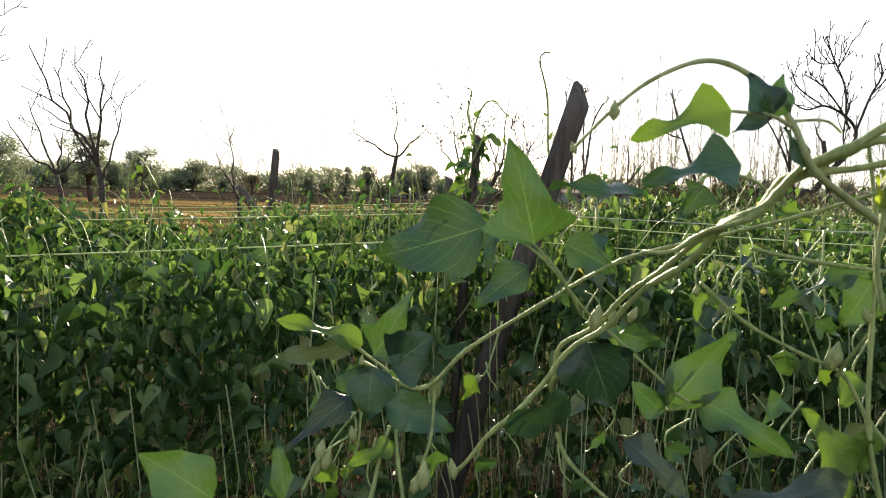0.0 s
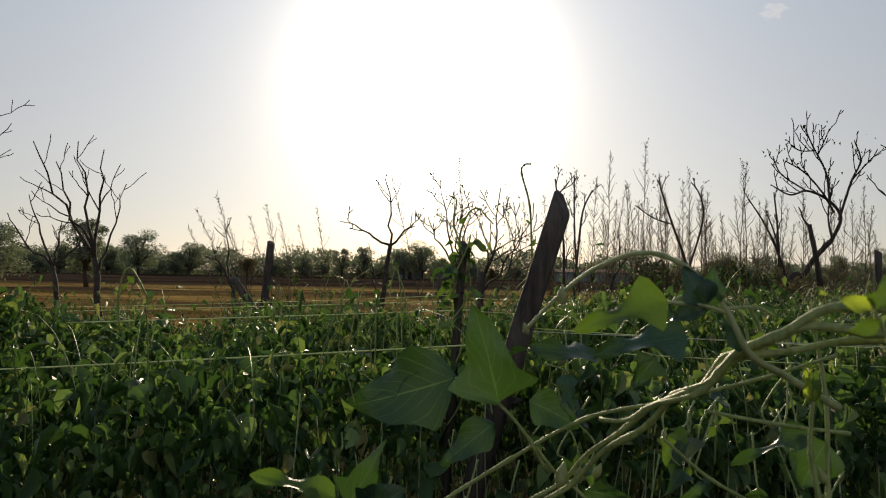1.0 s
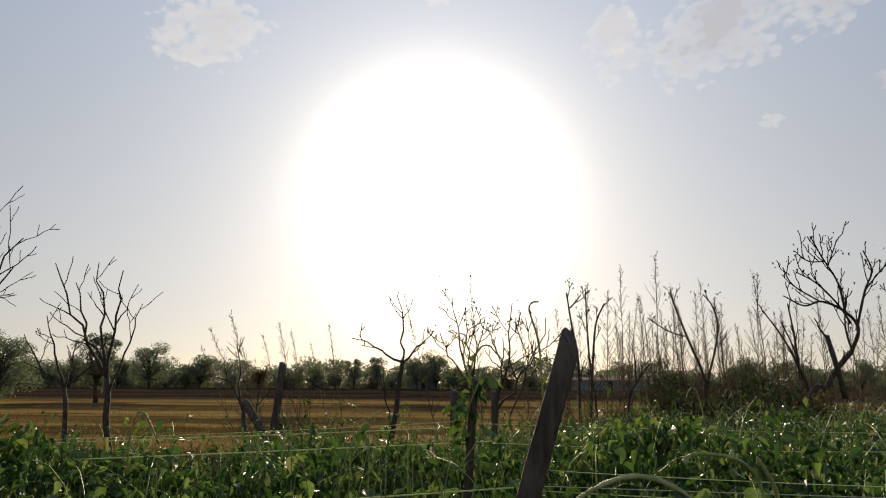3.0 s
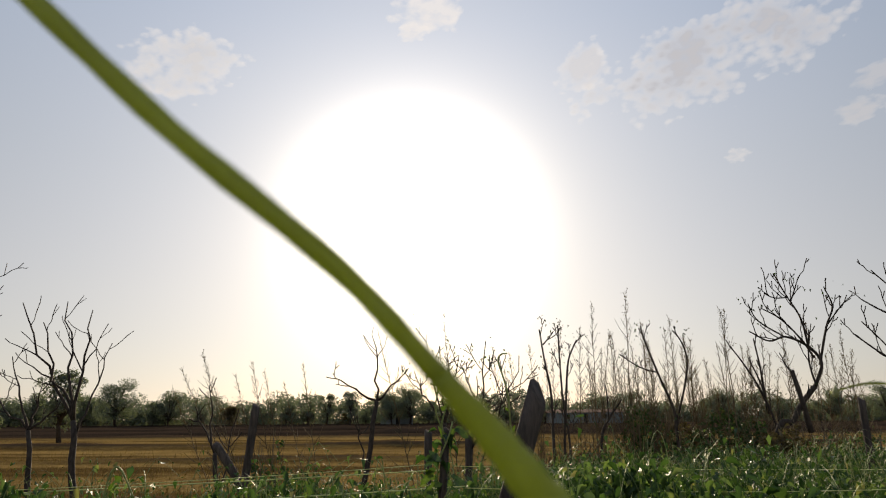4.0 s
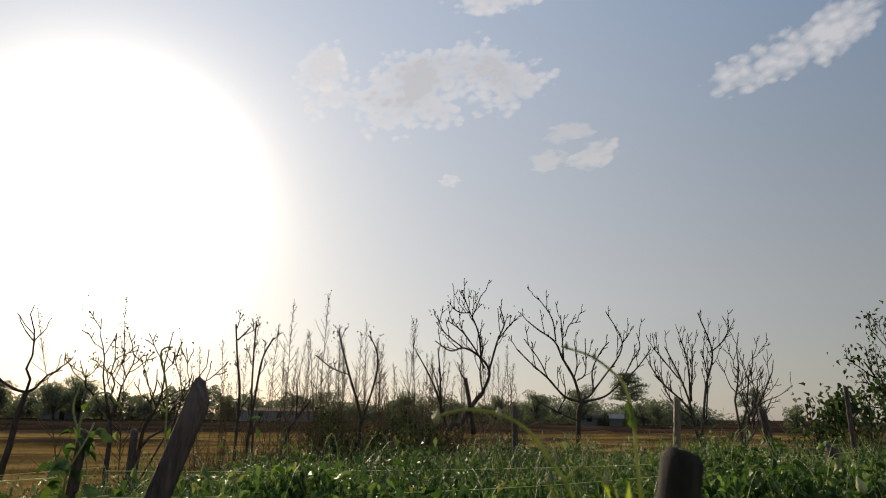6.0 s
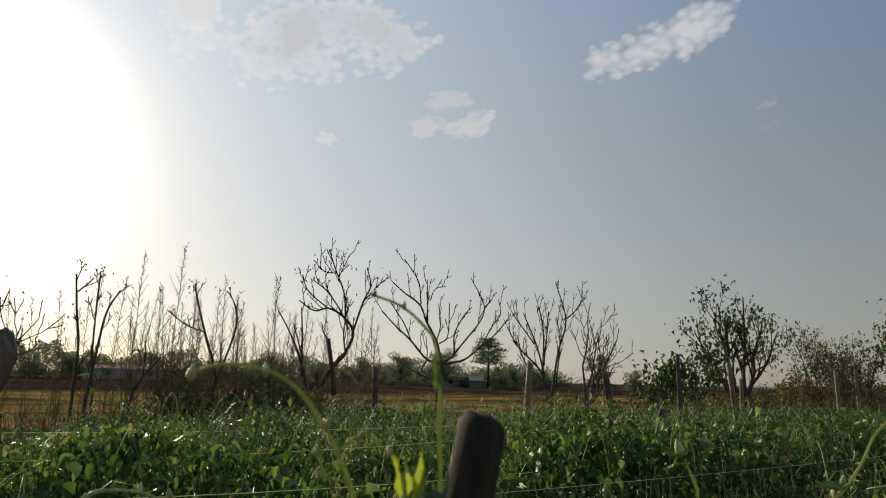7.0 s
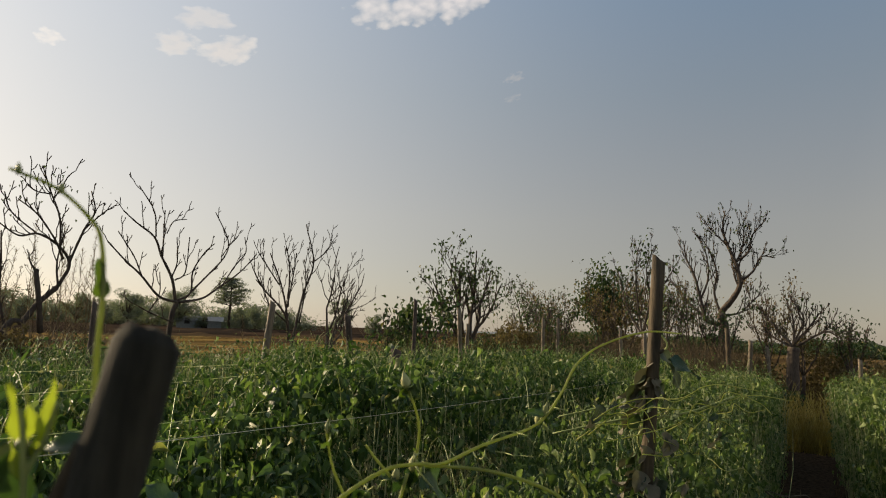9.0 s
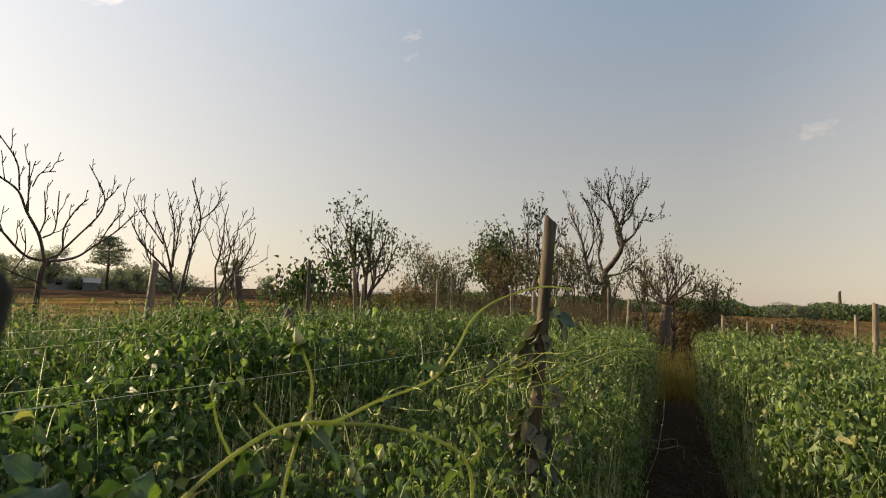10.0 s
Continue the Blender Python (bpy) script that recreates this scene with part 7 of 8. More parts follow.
vine("small bean leaves hanging on thin stalks over the row",
     stems=[([(-0.016, 0.725, 1.106), (-0.006, 0.737, 1.114), (0.009, 0.762, 1.164)], 0.0008, 0.0012),
            ([(0.048, 0.775, 1.123), (0.051, 0.786, 1.134), (0.059, 0.808, 1.152)], 0.0008, 0.0012),
            ([(-0.135, 0.61, 1.047), (-0.129, 0.622, 1.063), (-0.13, 0.644, 1.089)], 0.0008, 0.0012),
            ([(-0.172, 0.645, 1.102), (-0.177, 0.656, 1.116), (-0.201, 0.676, 1.136)], 0.0008, 0.0012),
            ([(0.115, 0.726, 1.228), (0.115, 0.738, 1.242), (0.109, 0.759, 1.258)], 0.0008, 0.0012),
            ([(-0.019, 0.849, 0.957), (-0.007, 0.862, 0.983), (0.005, 0.884, 0.991)], 0.0008, 0.0012),
            ([(0.257, 0.807, 1.184), (0.267, 0.819, 1.201), (0.268, 0.844, 1.248)], 0.0008, 0.0012)] + [([(0.111, 0.798, 1.235), (0.118, 0.811, 1.259), (0.091, 0.83, 1.268)], 0.0008, 0.0012),
            ([(0.435, 0.896, 1.102), (0.448, 0.909, 1.127), (0.437, 0.932, 1.163)], 0.0008, 0.0012),
            ([(-0.133, 0.733, 0.965), (-0.141, 0.744, 0.983), (-0.136, 0.767, 1.016)], 0.0008, 0.0012),
            ([(0.338, 0.88, 0.983), (0.327, 0.892, 1.006), (0.321, 0.915, 1.049)], 0.0008, 0.0012),
            ([(0.358, 0.838, 1.069), (0.365, 0.85, 1.084), (0.354, 0.871, 1.113)], 0.0008, 0.0012),
            ([(0.355, 0.666, 1.141), (0.353, 0.677, 1.152), (0.385, 0.702, 1.183)], 0.0008, 0.0012),
            ([(0.134, 0.775, 1.034), (0.147, 0.787, 1.052), (0.128, 0.808, 1.075)], 0.0008, 0.0012)] + [([(0.237, 0.847, 0.958), (0.245, 0.859, 0.978), (0.232, 0.881, 1.005)], 0.0008, 0.0012),
            ([(0.265, 0.628, 1.093), (0.274, 0.64, 1.098), (0.301, 0.663, 1.116)], 0.0008, 0.0012)],
     leaves=[((-0.016, 0.725, 1.106), (-0.037, 0.744, 1.072), 0.5612016893213061, 15.256267620720678, M_LEAF_YOUNG, 0.49794688707893736),
             ((0.048, 0.775, 1.123), (0.018, 0.798, 1.089), 0.4611400839673478, 26.754429863369026, M_LEAF_SHADE, 0.42716958147287715),
             ((-0.135, 0.61, 1.047), (-0.146, 0.621, 1.027), 0.5783611813525282, 39.754741687645065, M_LEAF_YOUNG, 0.6196887288884483),
             ((-0.172, 0.645, 1.102), (-0.18, 0.629, 1.093), 0.5896152309659782, 2.5208854824759683, M_LEAF_NEAR, 0.3031626638099358),
             ((0.115, 0.726, 1.228), (0.136, 0.734, 1.213), 0.5896026520909775, -29.884378781846273, M_LEAF_SHADE, 0.6574658545476866),
             ((-0.019, 0.849, 0.957), (0.012, 0.851, 0.955), 0.7934337350800951, 38.17184749877397, M_LEAF_NEAR, 0.35460105514694784),
             ((0.257, 0.807, 1.184), (0.236, 0.796, 1.151), 0.6362614379373697, 23.091456943391137, M_LEAF_NEAR, 0.33074267255576356),
             ((0.111, 0.798, 1.235), (0.12, 0.774, 1.202), 0.6410493831076333, -18.02965781255926, M_LEAF_GREY, 0.6984574445262323)] + [((0.435, 0.896, 1.102), (0.429, 0.901, 1.056), 0.4701821013024218, -44.58612205025158, M_LEAF_SHADE, 0.633021299012821),
             ((-0.133, 0.733, 0.965), (-0.163, 0.711, 0.967), 0.47330371956042117, -33.71220582759901, M_LEAF_GREY, 0.43188576777786103),
             ((0.338, 0.88, 0.983), (0.36, 0.862, 0.983), 0.5088155049114168, -2.4670544138626695, M_LEAF_YOUNG, 0.44560399996239397),
             ((0.358, 0.838, 1.069), (0.332, 0.811, 1.042), 0.7404927147372751, 3.0154931671499554, M_LEAF_NEAR, 0.7262615149072343),
             ((0.355, 0.666, 1.141), (0.328, 0.653, 1.121), 0.7235511528615193, 37.624704107362916, M_LEAF_YOUNG, 0.6801377137318307),
             ((0.134, 0.775, 1.034), (0.113, 0.752, 1.02), 0.5101304340008417, -26.667668369987275, M_LEAF_NEAR, 0.474970606646728),
             ((0.237, 0.847, 0.958), (0.226, 0.817, 0.945), 0.46387310166166706, -16.131781857826613, M_LEAF_SHADE, 0.7381583259900399),
             ((0.265, 0.628, 1.093), (0.282, 0.611, 1.084), 0.4728983336508087, 41.74721108327556, M_LEAF_NEAR, 0.5396330753419623)],
     buds=[((-0.016, 0.725, 1.106), 0.004)])
vine("small bean leaves hanging on thin stalks over the row",
     stems=[([(0.458, 0.819, 1.013), (0.459, 0.83, 1.02), (0.501, 0.857, 1.062)], 0.0008, 0.0012),
            ([(-0.205, 0.804, 0.928), (-0.209, 0.814, 0.938), (-0.192, 0.839, 0.979)], 0.0008, 0.0012),
            ([(0.276, 0.844, 1.133), (0.278, 0.856, 1.149), (0.317, 0.881, 1.179)], 0.0008, 0.0012),
            ([(0.387, 0.827, 1.17), (0.404, 0.839, 1.182), (0.403, 0.864, 1.24)], 0.0008, 0.0012),
            ([(0.22, 0.768, 1.05), (0.229, 0.781, 1.069), (0.202, 0.799, 1.068)], 0.0008, 0.0012),
            ([(0.102, 0.805, 0.957), (0.09, 0.815, 0.969), (0.087, 0.837, 0.992)], 0.0008, 0.0012),
            ([(-0.102, 0.694, 1.094), (-0.102, 0.706, 1.107), (-0.086, 0.731, 1.15)], 0.0008, 0.0012)] + [([(0.233, 0.668, 1.036), (0.228, 0.679, 1.049), (0.265, 0.704, 1.076)], 0.0008, 0.0012),
            ([(0.21, 0.777, 1.261), (0.222, 0.79, 1.283), (0.206, 0.809, 1.287)], 0.0008, 0.0012),
            ([(0.303, 0.646, 1.038), (0.307, 0.658, 1.051), (0.333, 0.681, 1.067)], 0.0008, 0.0012),
            ([(0.13, 0.792, 1.166), (0.121, 0.803, 1.188), (0.111, 0.823, 1.193)], 0.0008, 0.0012),
            ([(0.337, 0.728, 1.051), (0.347, 0.74, 1.059), (0.371, 0.762, 1.066)], 0.0008, 0.0012),
            ([(0.115, 0.817, 1.059), (0.106, 0.828, 1.07), (0.089, 0.848, 1.09)], 0.0008, 0.0012),
            ([(0.395, 0.822, 1.11), (0.396, 0.833, 1.123), (0.382, 0.857, 1.177)], 0.0008, 0.0012)] + [([(0.052, 0.854, 1.03), (0.045, 0.865, 1.041), (0.077, 0.889, 1.055)], 0.0008, 0.0012),
            ([(0.107, 0.727, 1.271), (0.108, 0.739, 1.293), (0.108, 0.761, 1.315)], 0.0008, 0.0012)],
     leaves=[((0.458, 0.819, 1.013), (0.481, 0.84, 0.969), 0.6515453230541951, 10.95647189554932, M_LEAF_SHADE, 0.4423337315162819),
             ((-0.205, 0.804, 0.928), (-0.197, 0.821, 0.901), 0.7199633726401766, -31.06681310846261, M_LEAF_YOUNG, 0.46401994913243977),
             ((0.276, 0.844, 1.133), (0.248, 0.82, 1.129), 0.5094432508250648, -3.983725771587146, M_LEAF_YOUNG, 0.7627708849560191),
             ((0.387, 0.827, 1.17), (0.437, 0.856, 1.14), 0.5077271638925507, 23.811814897691207, M_LEAF_NEAR, 0.6663591855462321),
             ((0.22, 0.768, 1.05), (0.203, 0.78, 1.022), 0.7430163417896796, 2.781090322120825, M_LEAF_NEAR, 0.4284297658494954),
             ((0.102, 0.805, 0.957), (0.129, 0.808, 0.948), 0.762590233242, 36.38634386290589, M_LEAF_SHADE, 0.38551879556434765),
             ((-0.102, 0.694, 1.094), (-0.083, 0.719, 1.08), 0.7475565784202117, -19.024647260752335, M_LEAF_SHADE, 0.5523512995615194),
             ((0.233, 0.668, 1.036), (0.237, 0.655, 1.016), 0.7731843243548624, 26.678274956502975, M_LEAF_SHADE, 0.6973160771112366)] + [((0.21, 0.777, 1.261), (0.187, 0.792, 1.249), 0.47347093909400967, -7.621540859138264, M_LEAF_SHADE, 0.5372986024438613),
             ((0.303, 0.646, 1.038), (0.305, 0.632, 1.022), 0.7535786451373292, -9.515212268963438, M_LEAF_NEAR, 0.33519400725772985),
             ((0.13, 0.792, 1.166), (0.14, 0.761, 1.135), 0.5826825778489108, -25.365443533341168, M_LEAF_YOUNG, 0.49839754067405834),
             ((0.337, 0.728, 1.051), (0.357, 0.732, 1.04), 0.7033125198889734, -36.534556656107554, M_LEAF_NEAR, 0.6033630006805131),
             ((0.115, 0.817, 1.059), (0.085, 0.79, 1.051), 0.4953790543335377, 14.9173486904498, M_LEAF_GREY, 0.773174145241492),
             ((0.395, 0.822, 1.11), (0.416, 0.837, 1.08), 0.5196715315089125, 15.81783656414919, M_LEAF_YOUNG, 0.7612523764192507),
             ((0.052, 0.854, 1.03), (0.056, 0.864, 0.993), 0.6236246589126098, -11.9322442456455, M_LEAF_NEAR, 0.4050215356756389),
             ((0.107, 0.727, 1.271), (0.105, 0.706, 1.237), 0.4947620734185938, 32.88756428706826, M_LEAF_SHADE, 0.5486787515706253)],
     buds=[((0.458, 0.819, 1.013), 0.004)])
vine("small bean leaves hanging on thin stalks over the row",
     stems=[([(0.199, 0.68, 1.219), (0.202, 0.692, 1.24), (0.227, 0.715, 1.257)], 0.0008, 0.0012),
            ([(-0.189, 0.783, 1.083), (-0.201, 0.794, 1.104), (-0.217, 0.813, 1.103)], 0.0008, 0.0012),
            ([(0.35, 0.791, 1.205), (0.345, 0.802, 1.226), (0.391, 0.83, 1.274)], 0.0008, 0.0012),
            ([(0.009, 0.817, 1.065), (-0.003, 0.828, 1.08), (-0.008, 0.848, 1.092)], 0.0008, 0.0012),
            ([(0.251, 0.728, 1.161), (0.249, 0.739, 1.171), (0.275, 0.765, 1.222)], 0.0008, 0.0012),
            ([(-0.153, 0.701, 1.032), (-0.15, 0.713, 1.053), (-0.165, 0.733, 1.067)], 0.0008, 0.0012),
            ([(0.348, 0.858, 1.02), (0.365, 0.87, 1.028), (0.346, 0.891, 1.056)], 0.0008, 0.0012)] + [([(0.44, 0.855, 1.0), (0.448, 0.867, 1.018), (0.456, 0.891, 1.054)], 0.0008, 0.0012),
            ([(-0.054, 0.642, 1.055), (-0.061, 0.653, 1.065), (-0.065, 0.676, 1.102)], 0.0008, 0.0012),
            ([(0.35, 0.734, 1.2), (0.346, 0.745, 1.213), (0.347, 0.767, 1.231)], 0.0008, 0.0012),
            ([(0.324, 0.709, 1.22), (0.337, 0.722, 1.236), (0.35, 0.747, 1.281)], 0.0008, 0.0012),
            ([(-0.135, 0.801, 1.084), (-0.133, 0.812, 1.094), (-0.127, 0.837, 1.148)], 0.0008, 0.0012),
            ([(0.309, 0.855, 1.192), (0.312, 0.867, 1.217), (0.324, 0.89, 1.239)], 0.0008, 0.0012),
            ([(-0.169, 0.629, 1.091), (-0.172, 0.64, 1.102), (-0.191, 0.662, 1.143)], 0.0008, 0.0012)] + [([(0.162, 0.623, 1.078), (0.167, 0.634, 1.09), (0.193, 0.657, 1.095)], 0.0008, 0.0012),
            ([(0.067, 0.693, 1.211), (0.079, 0.705, 1.224), (0.096, 0.729, 1.254)], 0.0008, 0.0012)],
     leaves=[((0.199, 0.68, 1.219), (0.2, 0.669, 1.189), 0.597682601987379, -7.389914632990951, M_LEAF_YOUNG, 0.6330840025988274),
             ((-0.189, 0.783, 1.083), (-0.168, 0.785, 1.061), 0.6405436807491647, -30.314017715565907, M_LEAF_NEAR, 0.3027153635533147),
             ((0.35, 0.791, 1.205), (0.367, 0.78, 1.182), 0.6952771902101518, 25.702985997528685, M_LEAF_GREY, 0.7058141526551751),
             ((0.009, 0.817, 1.065), (0.004, 0.828, 1.03), 0.5775263336656551, 44.05803428758651, M_LEAF_GREY, 0.6799535138752957),
             ((0.251, 0.728, 1.161), (0.265, 0.732, 1.139), 0.5858751625442679, -33.40203626130554, M_LEAF_SHADE, 0.5035172543991042),
             ((-0.153, 0.701, 1.032), (-0.141, 0.705, 1.016), 0.4847784357028363, 32.43898156349411, M_LEAF_NEAR, 0.5046129103674153),
             ((0.348, 0.858, 1.02), (0.37, 0.839, 0.995), 0.4854225857258182, -0.4576689504248179, M_LEAF_NEAR, 0.33125422543277855),
             ((0.44, 0.855, 1.0), (0.465, 0.845, 0.998), 0.6035352363003268, 20.568120374935148, M_LEAF_GREY, 0.7079605236803554)] + [((-0.054, 0.642, 1.055), (-0.06, 0.645, 1.018), 0.6215409565682661, -42.16130201194484, M_LEAF_NEAR, 0.7937337913304796),
             ((0.35, 0.734, 1.2), (0.366, 0.734, 1.188), 0.7059492710507966, -27.674185800414126, M_LEAF_SHADE, 0.46111680281548056),
             ((0.324, 0.709, 1.22), (0.325, 0.689, 1.195), 0.560652925111258, -38.97992680732801, M_LEAF_NEAR, 0.5847451632711871),
             ((-0.135, 0.801, 1.084), (-0.098, 0.785, 1.077), 0.5544261071975618, -36.024678408288956, M_LEAF_YOUNG, 0.36466367233830627),
             ((0.309, 0.855, 1.192), (0.295, 0.849, 1.176), 0.6734205424650294, -44.76334530733146, M_LEAF_YOUNG, 0.4681128396515821),
             ((-0.169, 0.629, 1.091), (-0.195, 0.63, 1.069), 0.5658188309673482, -40.34457241940384, M_LEAF_SHADE, 0.6207035178745774),
             ((0.162, 0.623, 1.078), (0.194, 0.638, 1.064), 0.5027231816386442, -3.9237966673287943, M_LEAF_NEAR, 0.6525085418743911),
             ((0.067, 0.693, 1.211), (0.074, 0.69, 1.195), 0.722912980108337, 33.39309823871706, M_LEAF_NEAR, 0.3506197525718522)],
     buds=[((0.199, 0.68, 1.219), 0.004)])
vine("small bean leaves hanging on thin stalks over the row",
     stems=[([(0.036, 0.795, 0.98), (0.035, 0.806, 0.997), (0.01, 0.826, 1.02)], 0.0008, 0.0012),
            ([(0.109, 0.771, 1.167), (0.104, 0.781, 1.176), (0.144, 0.809, 1.232)], 0.0008, 0.0012),
            ([(0.243, 0.772, 1.16), (0.233, 0.783, 1.176), (0.263, 0.808, 1.211)], 0.0008, 0.0012),
            ([(0.243, 0.748, 1.206), (0.247, 0.76, 1.223), (0.26, 0.782, 1.235)], 0.0008, 0.0012),
            ([(0.139, 0.77, 1.163), (0.145, 0.782, 1.185), (0.112, 0.802, 1.215)], 0.0008, 0.0012),
            ([(0.235, 0.868, 1.073), (0.235, 0.879, 1.09), (0.252, 0.905, 1.14)], 0.0008, 0.0012),
            ([(0.282, 0.795, 1.237), (0.287, 0.807, 1.254), (0.287, 0.83, 1.29)], 0.0008, 0.0012)] + [([(-0.003, 0.865, 1.258), (-0.009, 0.876, 1.28), (-0.007, 0.898, 1.294)], 0.0008, 0.0012),
            ([(0.238, 0.698, 1.212), (0.247, 0.71, 1.23), (0.271, 0.733, 1.249)], 0.0008, 0.0012),
            ([(0.412, 0.784, 1.138), (0.415, 0.796, 1.155), (0.442, 0.82, 1.173)], 0.0008, 0.0012),
            ([(0.32, 0.753, 1.147), (0.322, 0.765, 1.16), (0.328, 0.789, 1.2)], 0.0008, 0.0012),
            ([(-0.164, 0.666, 1.062), (-0.162, 0.678, 1.081), (-0.189, 0.699, 1.107)], 0.0008, 0.0012),
            ([(0.481, 0.871, 1.028), (0.48, 0.883, 1.05), (0.504, 0.908, 1.08)], 0.0008, 0.0012),
            ([(0.137, 0.642, 1.031), (0.129, 0.652, 1.038), (0.169, 0.677, 1.065)], 0.0008, 0.0012)] + [([(-0.152, 0.64, 1.031), (-0.164, 0.65, 1.047), (-0.142, 0.675, 1.078)], 0.0008, 0.0012),
            ([(0.234, 0.784, 1.041), (0.239, 0.796, 1.054), (0.258, 0.82, 1.09)], 0.0008, 0.0012)],
     leaves=[((0.036, 0.795, 0.98), (0.056, 0.775, 0.973), 0.639440505213484, 40.35078801792072, M_LEAF_GREY, 0.78749209558882),
             ((0.109, 0.771, 1.167), (0.107, 0.792, 1.128), 0.5684243577051757, 12.14961001974472, M_LEAF_NEAR, 0.6083257572771648),
             ((0.243, 0.772, 1.16), (0.225, 0.75, 1.135), 0.7596188867474891, 3.666363633265931, M_LEAF_NEAR, 0.7056856271111773),
             ((0.243, 0.748, 1.206), (0.217, 0.755, 1.197), 0.6939328453519491, -3.8424943557418842, M_LEAF_NEAR, 0.4873821234214415),
             ((0.139, 0.77, 1.163), (0.121, 0.755, 1.15), 0.7706347650277963, 14.572883989419857, M_LEAF_NEAR, 0.33142756779921057),
             ((0.235, 0.868, 1.073), (0.215, 0.845, 1.05), 0.7457014320230153, 33.753438108135825, M_LEAF_GREY, 0.6162694725036328),
             ((0.282, 0.795, 1.237), (0.313, 0.81, 1.229), 0.7116170847949331, -37.24490201300809, M_LEAF_SHADE, 0.5784807872372215),
             ((-0.003, 0.865, 1.258), (-0.015, 0.841, 1.22), 0.5422680154942383, 34.63982228450723, M_LEAF_NEAR, 0.6414643886384982)] + [((0.238, 0.698, 1.212), (0.217, 0.675, 1.195), 0.49073618788354295, 19.895118208012036, M_LEAF_GREY, 0.6366945341462891),
             ((0.412, 0.784, 1.138), (0.424, 0.813, 1.108), 0.4695070323932872, 11.5987001456879, M_LEAF_SHADE, 0.6310146099888438),
             ((0.32, 0.753, 1.147), (0.327, 0.764, 1.11), 0.586946365284759, 43.15157153401529, M_LEAF_NEAR, 0.7707907463876131),
             ((-0.164, 0.666, 1.062), (-0.161, 0.685, 1.028), 0.6591809253453786, -10.009465837145349, M_LEAF_SHADE, 0.5617738843453203),
             ((0.481, 0.871, 1.028), (0.454, 0.877, 0.995), 0.7232288939535573, 0.36056097804459597, M_LEAF_GREY, 0.4388866191270372),
             ((0.137, 0.642, 1.031), (0.152, 0.632, 1.033), 0.7949104679681026, -33.46521680581918, M_LEAF_SHADE, 0.7003360154339198),
             ((-0.152, 0.64, 1.031), (-0.181, 0.644, 1.019), 0.7468476844063008, -22.078128540681032, M_LEAF_YOUNG, 0.32769076702973265),
             ((0.234, 0.784, 1.041), (0.252, 0.789, 1.021), 0.45713929309935064, 15.55699272156621, M_LEAF_GREY, 0.5531027913508382)],
     buds=[((0.036, 0.795, 0.98), 0.004)])
vine("loose thin tendrils among the near bean vines",
     stems=[([(0.121, 0.558, 1.116), (0.112, 0.541, 1.117), (0.107, 0.552, 1.113), (0.095, 0.528, 1.126), (0.089, 0.545, 1.13), (0.082, 0.546, 1.139)], 0.0007, 0.0004),
            ([(0.351, 0.744, 1.245), (0.342, 0.743, 1.236), (0.323, 0.72, 1.227), (0.315, 0.723, 1.22), (0.309, 0.734, 1.211), (0.299, 0.729, 1.21)], 0.0007, 0.0004),
            ([(-0.111, 0.636, 1.251), (-0.115, 0.636, 1.267), (-0.118, 0.627, 1.283), (-0.115, 0.621, 1.288), (-0.125, 0.636, 1.289), (-0.124, 0.629, 1.285)], 0.0007, 0.0004),
            ([(0.08, 0.624, 1.281), (0.08, 0.624, 1.277), (0.087, 0.637, 1.271), (0.09, 0.638, 1.259), (0.092, 0.634, 1.251), (0.09, 0.62, 1.237)], 0.0007, 0.0004)] + [([(0.121, 0.561, 1.314), (0.125, 0.551, 1.33), (0.134, 0.565, 1.339), (0.134, 0.547, 1.343), (0.138, 0.54, 1.339), (0.152, 0.558, 1.327)], 0.0007, 0.0004),
            ([(-0.081, 0.692, 1.127), (-0.086, 0.693, 1.11), (-0.083, 0.684, 1.094), (-0.09, 0.687, 1.084), (-0.088, 0.677, 1.079), (-0.094, 0.699, 1.062)], 0.0007, 0.0004),
            ([(-0.055, 0.697, 1.303), (-0.065, 0.668, 1.285), (-0.075, 0.68, 1.272), (-0.088, 0.669, 1.268), (-0.103, 0.688, 1.264), (-0.114, 0.686, 1.273)], 0.0007, 0.0004),
            ([(-0.017, 0.715, 1.209), (-0.018, 0.702, 1.197), (-0.02, 0.696, 1.188), (-0.02, 0.688, 1.188), (-0.019, 0.697, 1.19), (-0.022, 0.708, 1.2)], 0.0007, 0.0004)] + [([(-0.11, 0.578, 1.236), (-0.109, 0.574, 1.228), (-0.107, 0.564, 1.225), (-0.112, 0.575, 1.217), (-0.114, 0.586, 1.205), (-0.111, 0.576, 1.2)], 0.0007, 0.0004)])
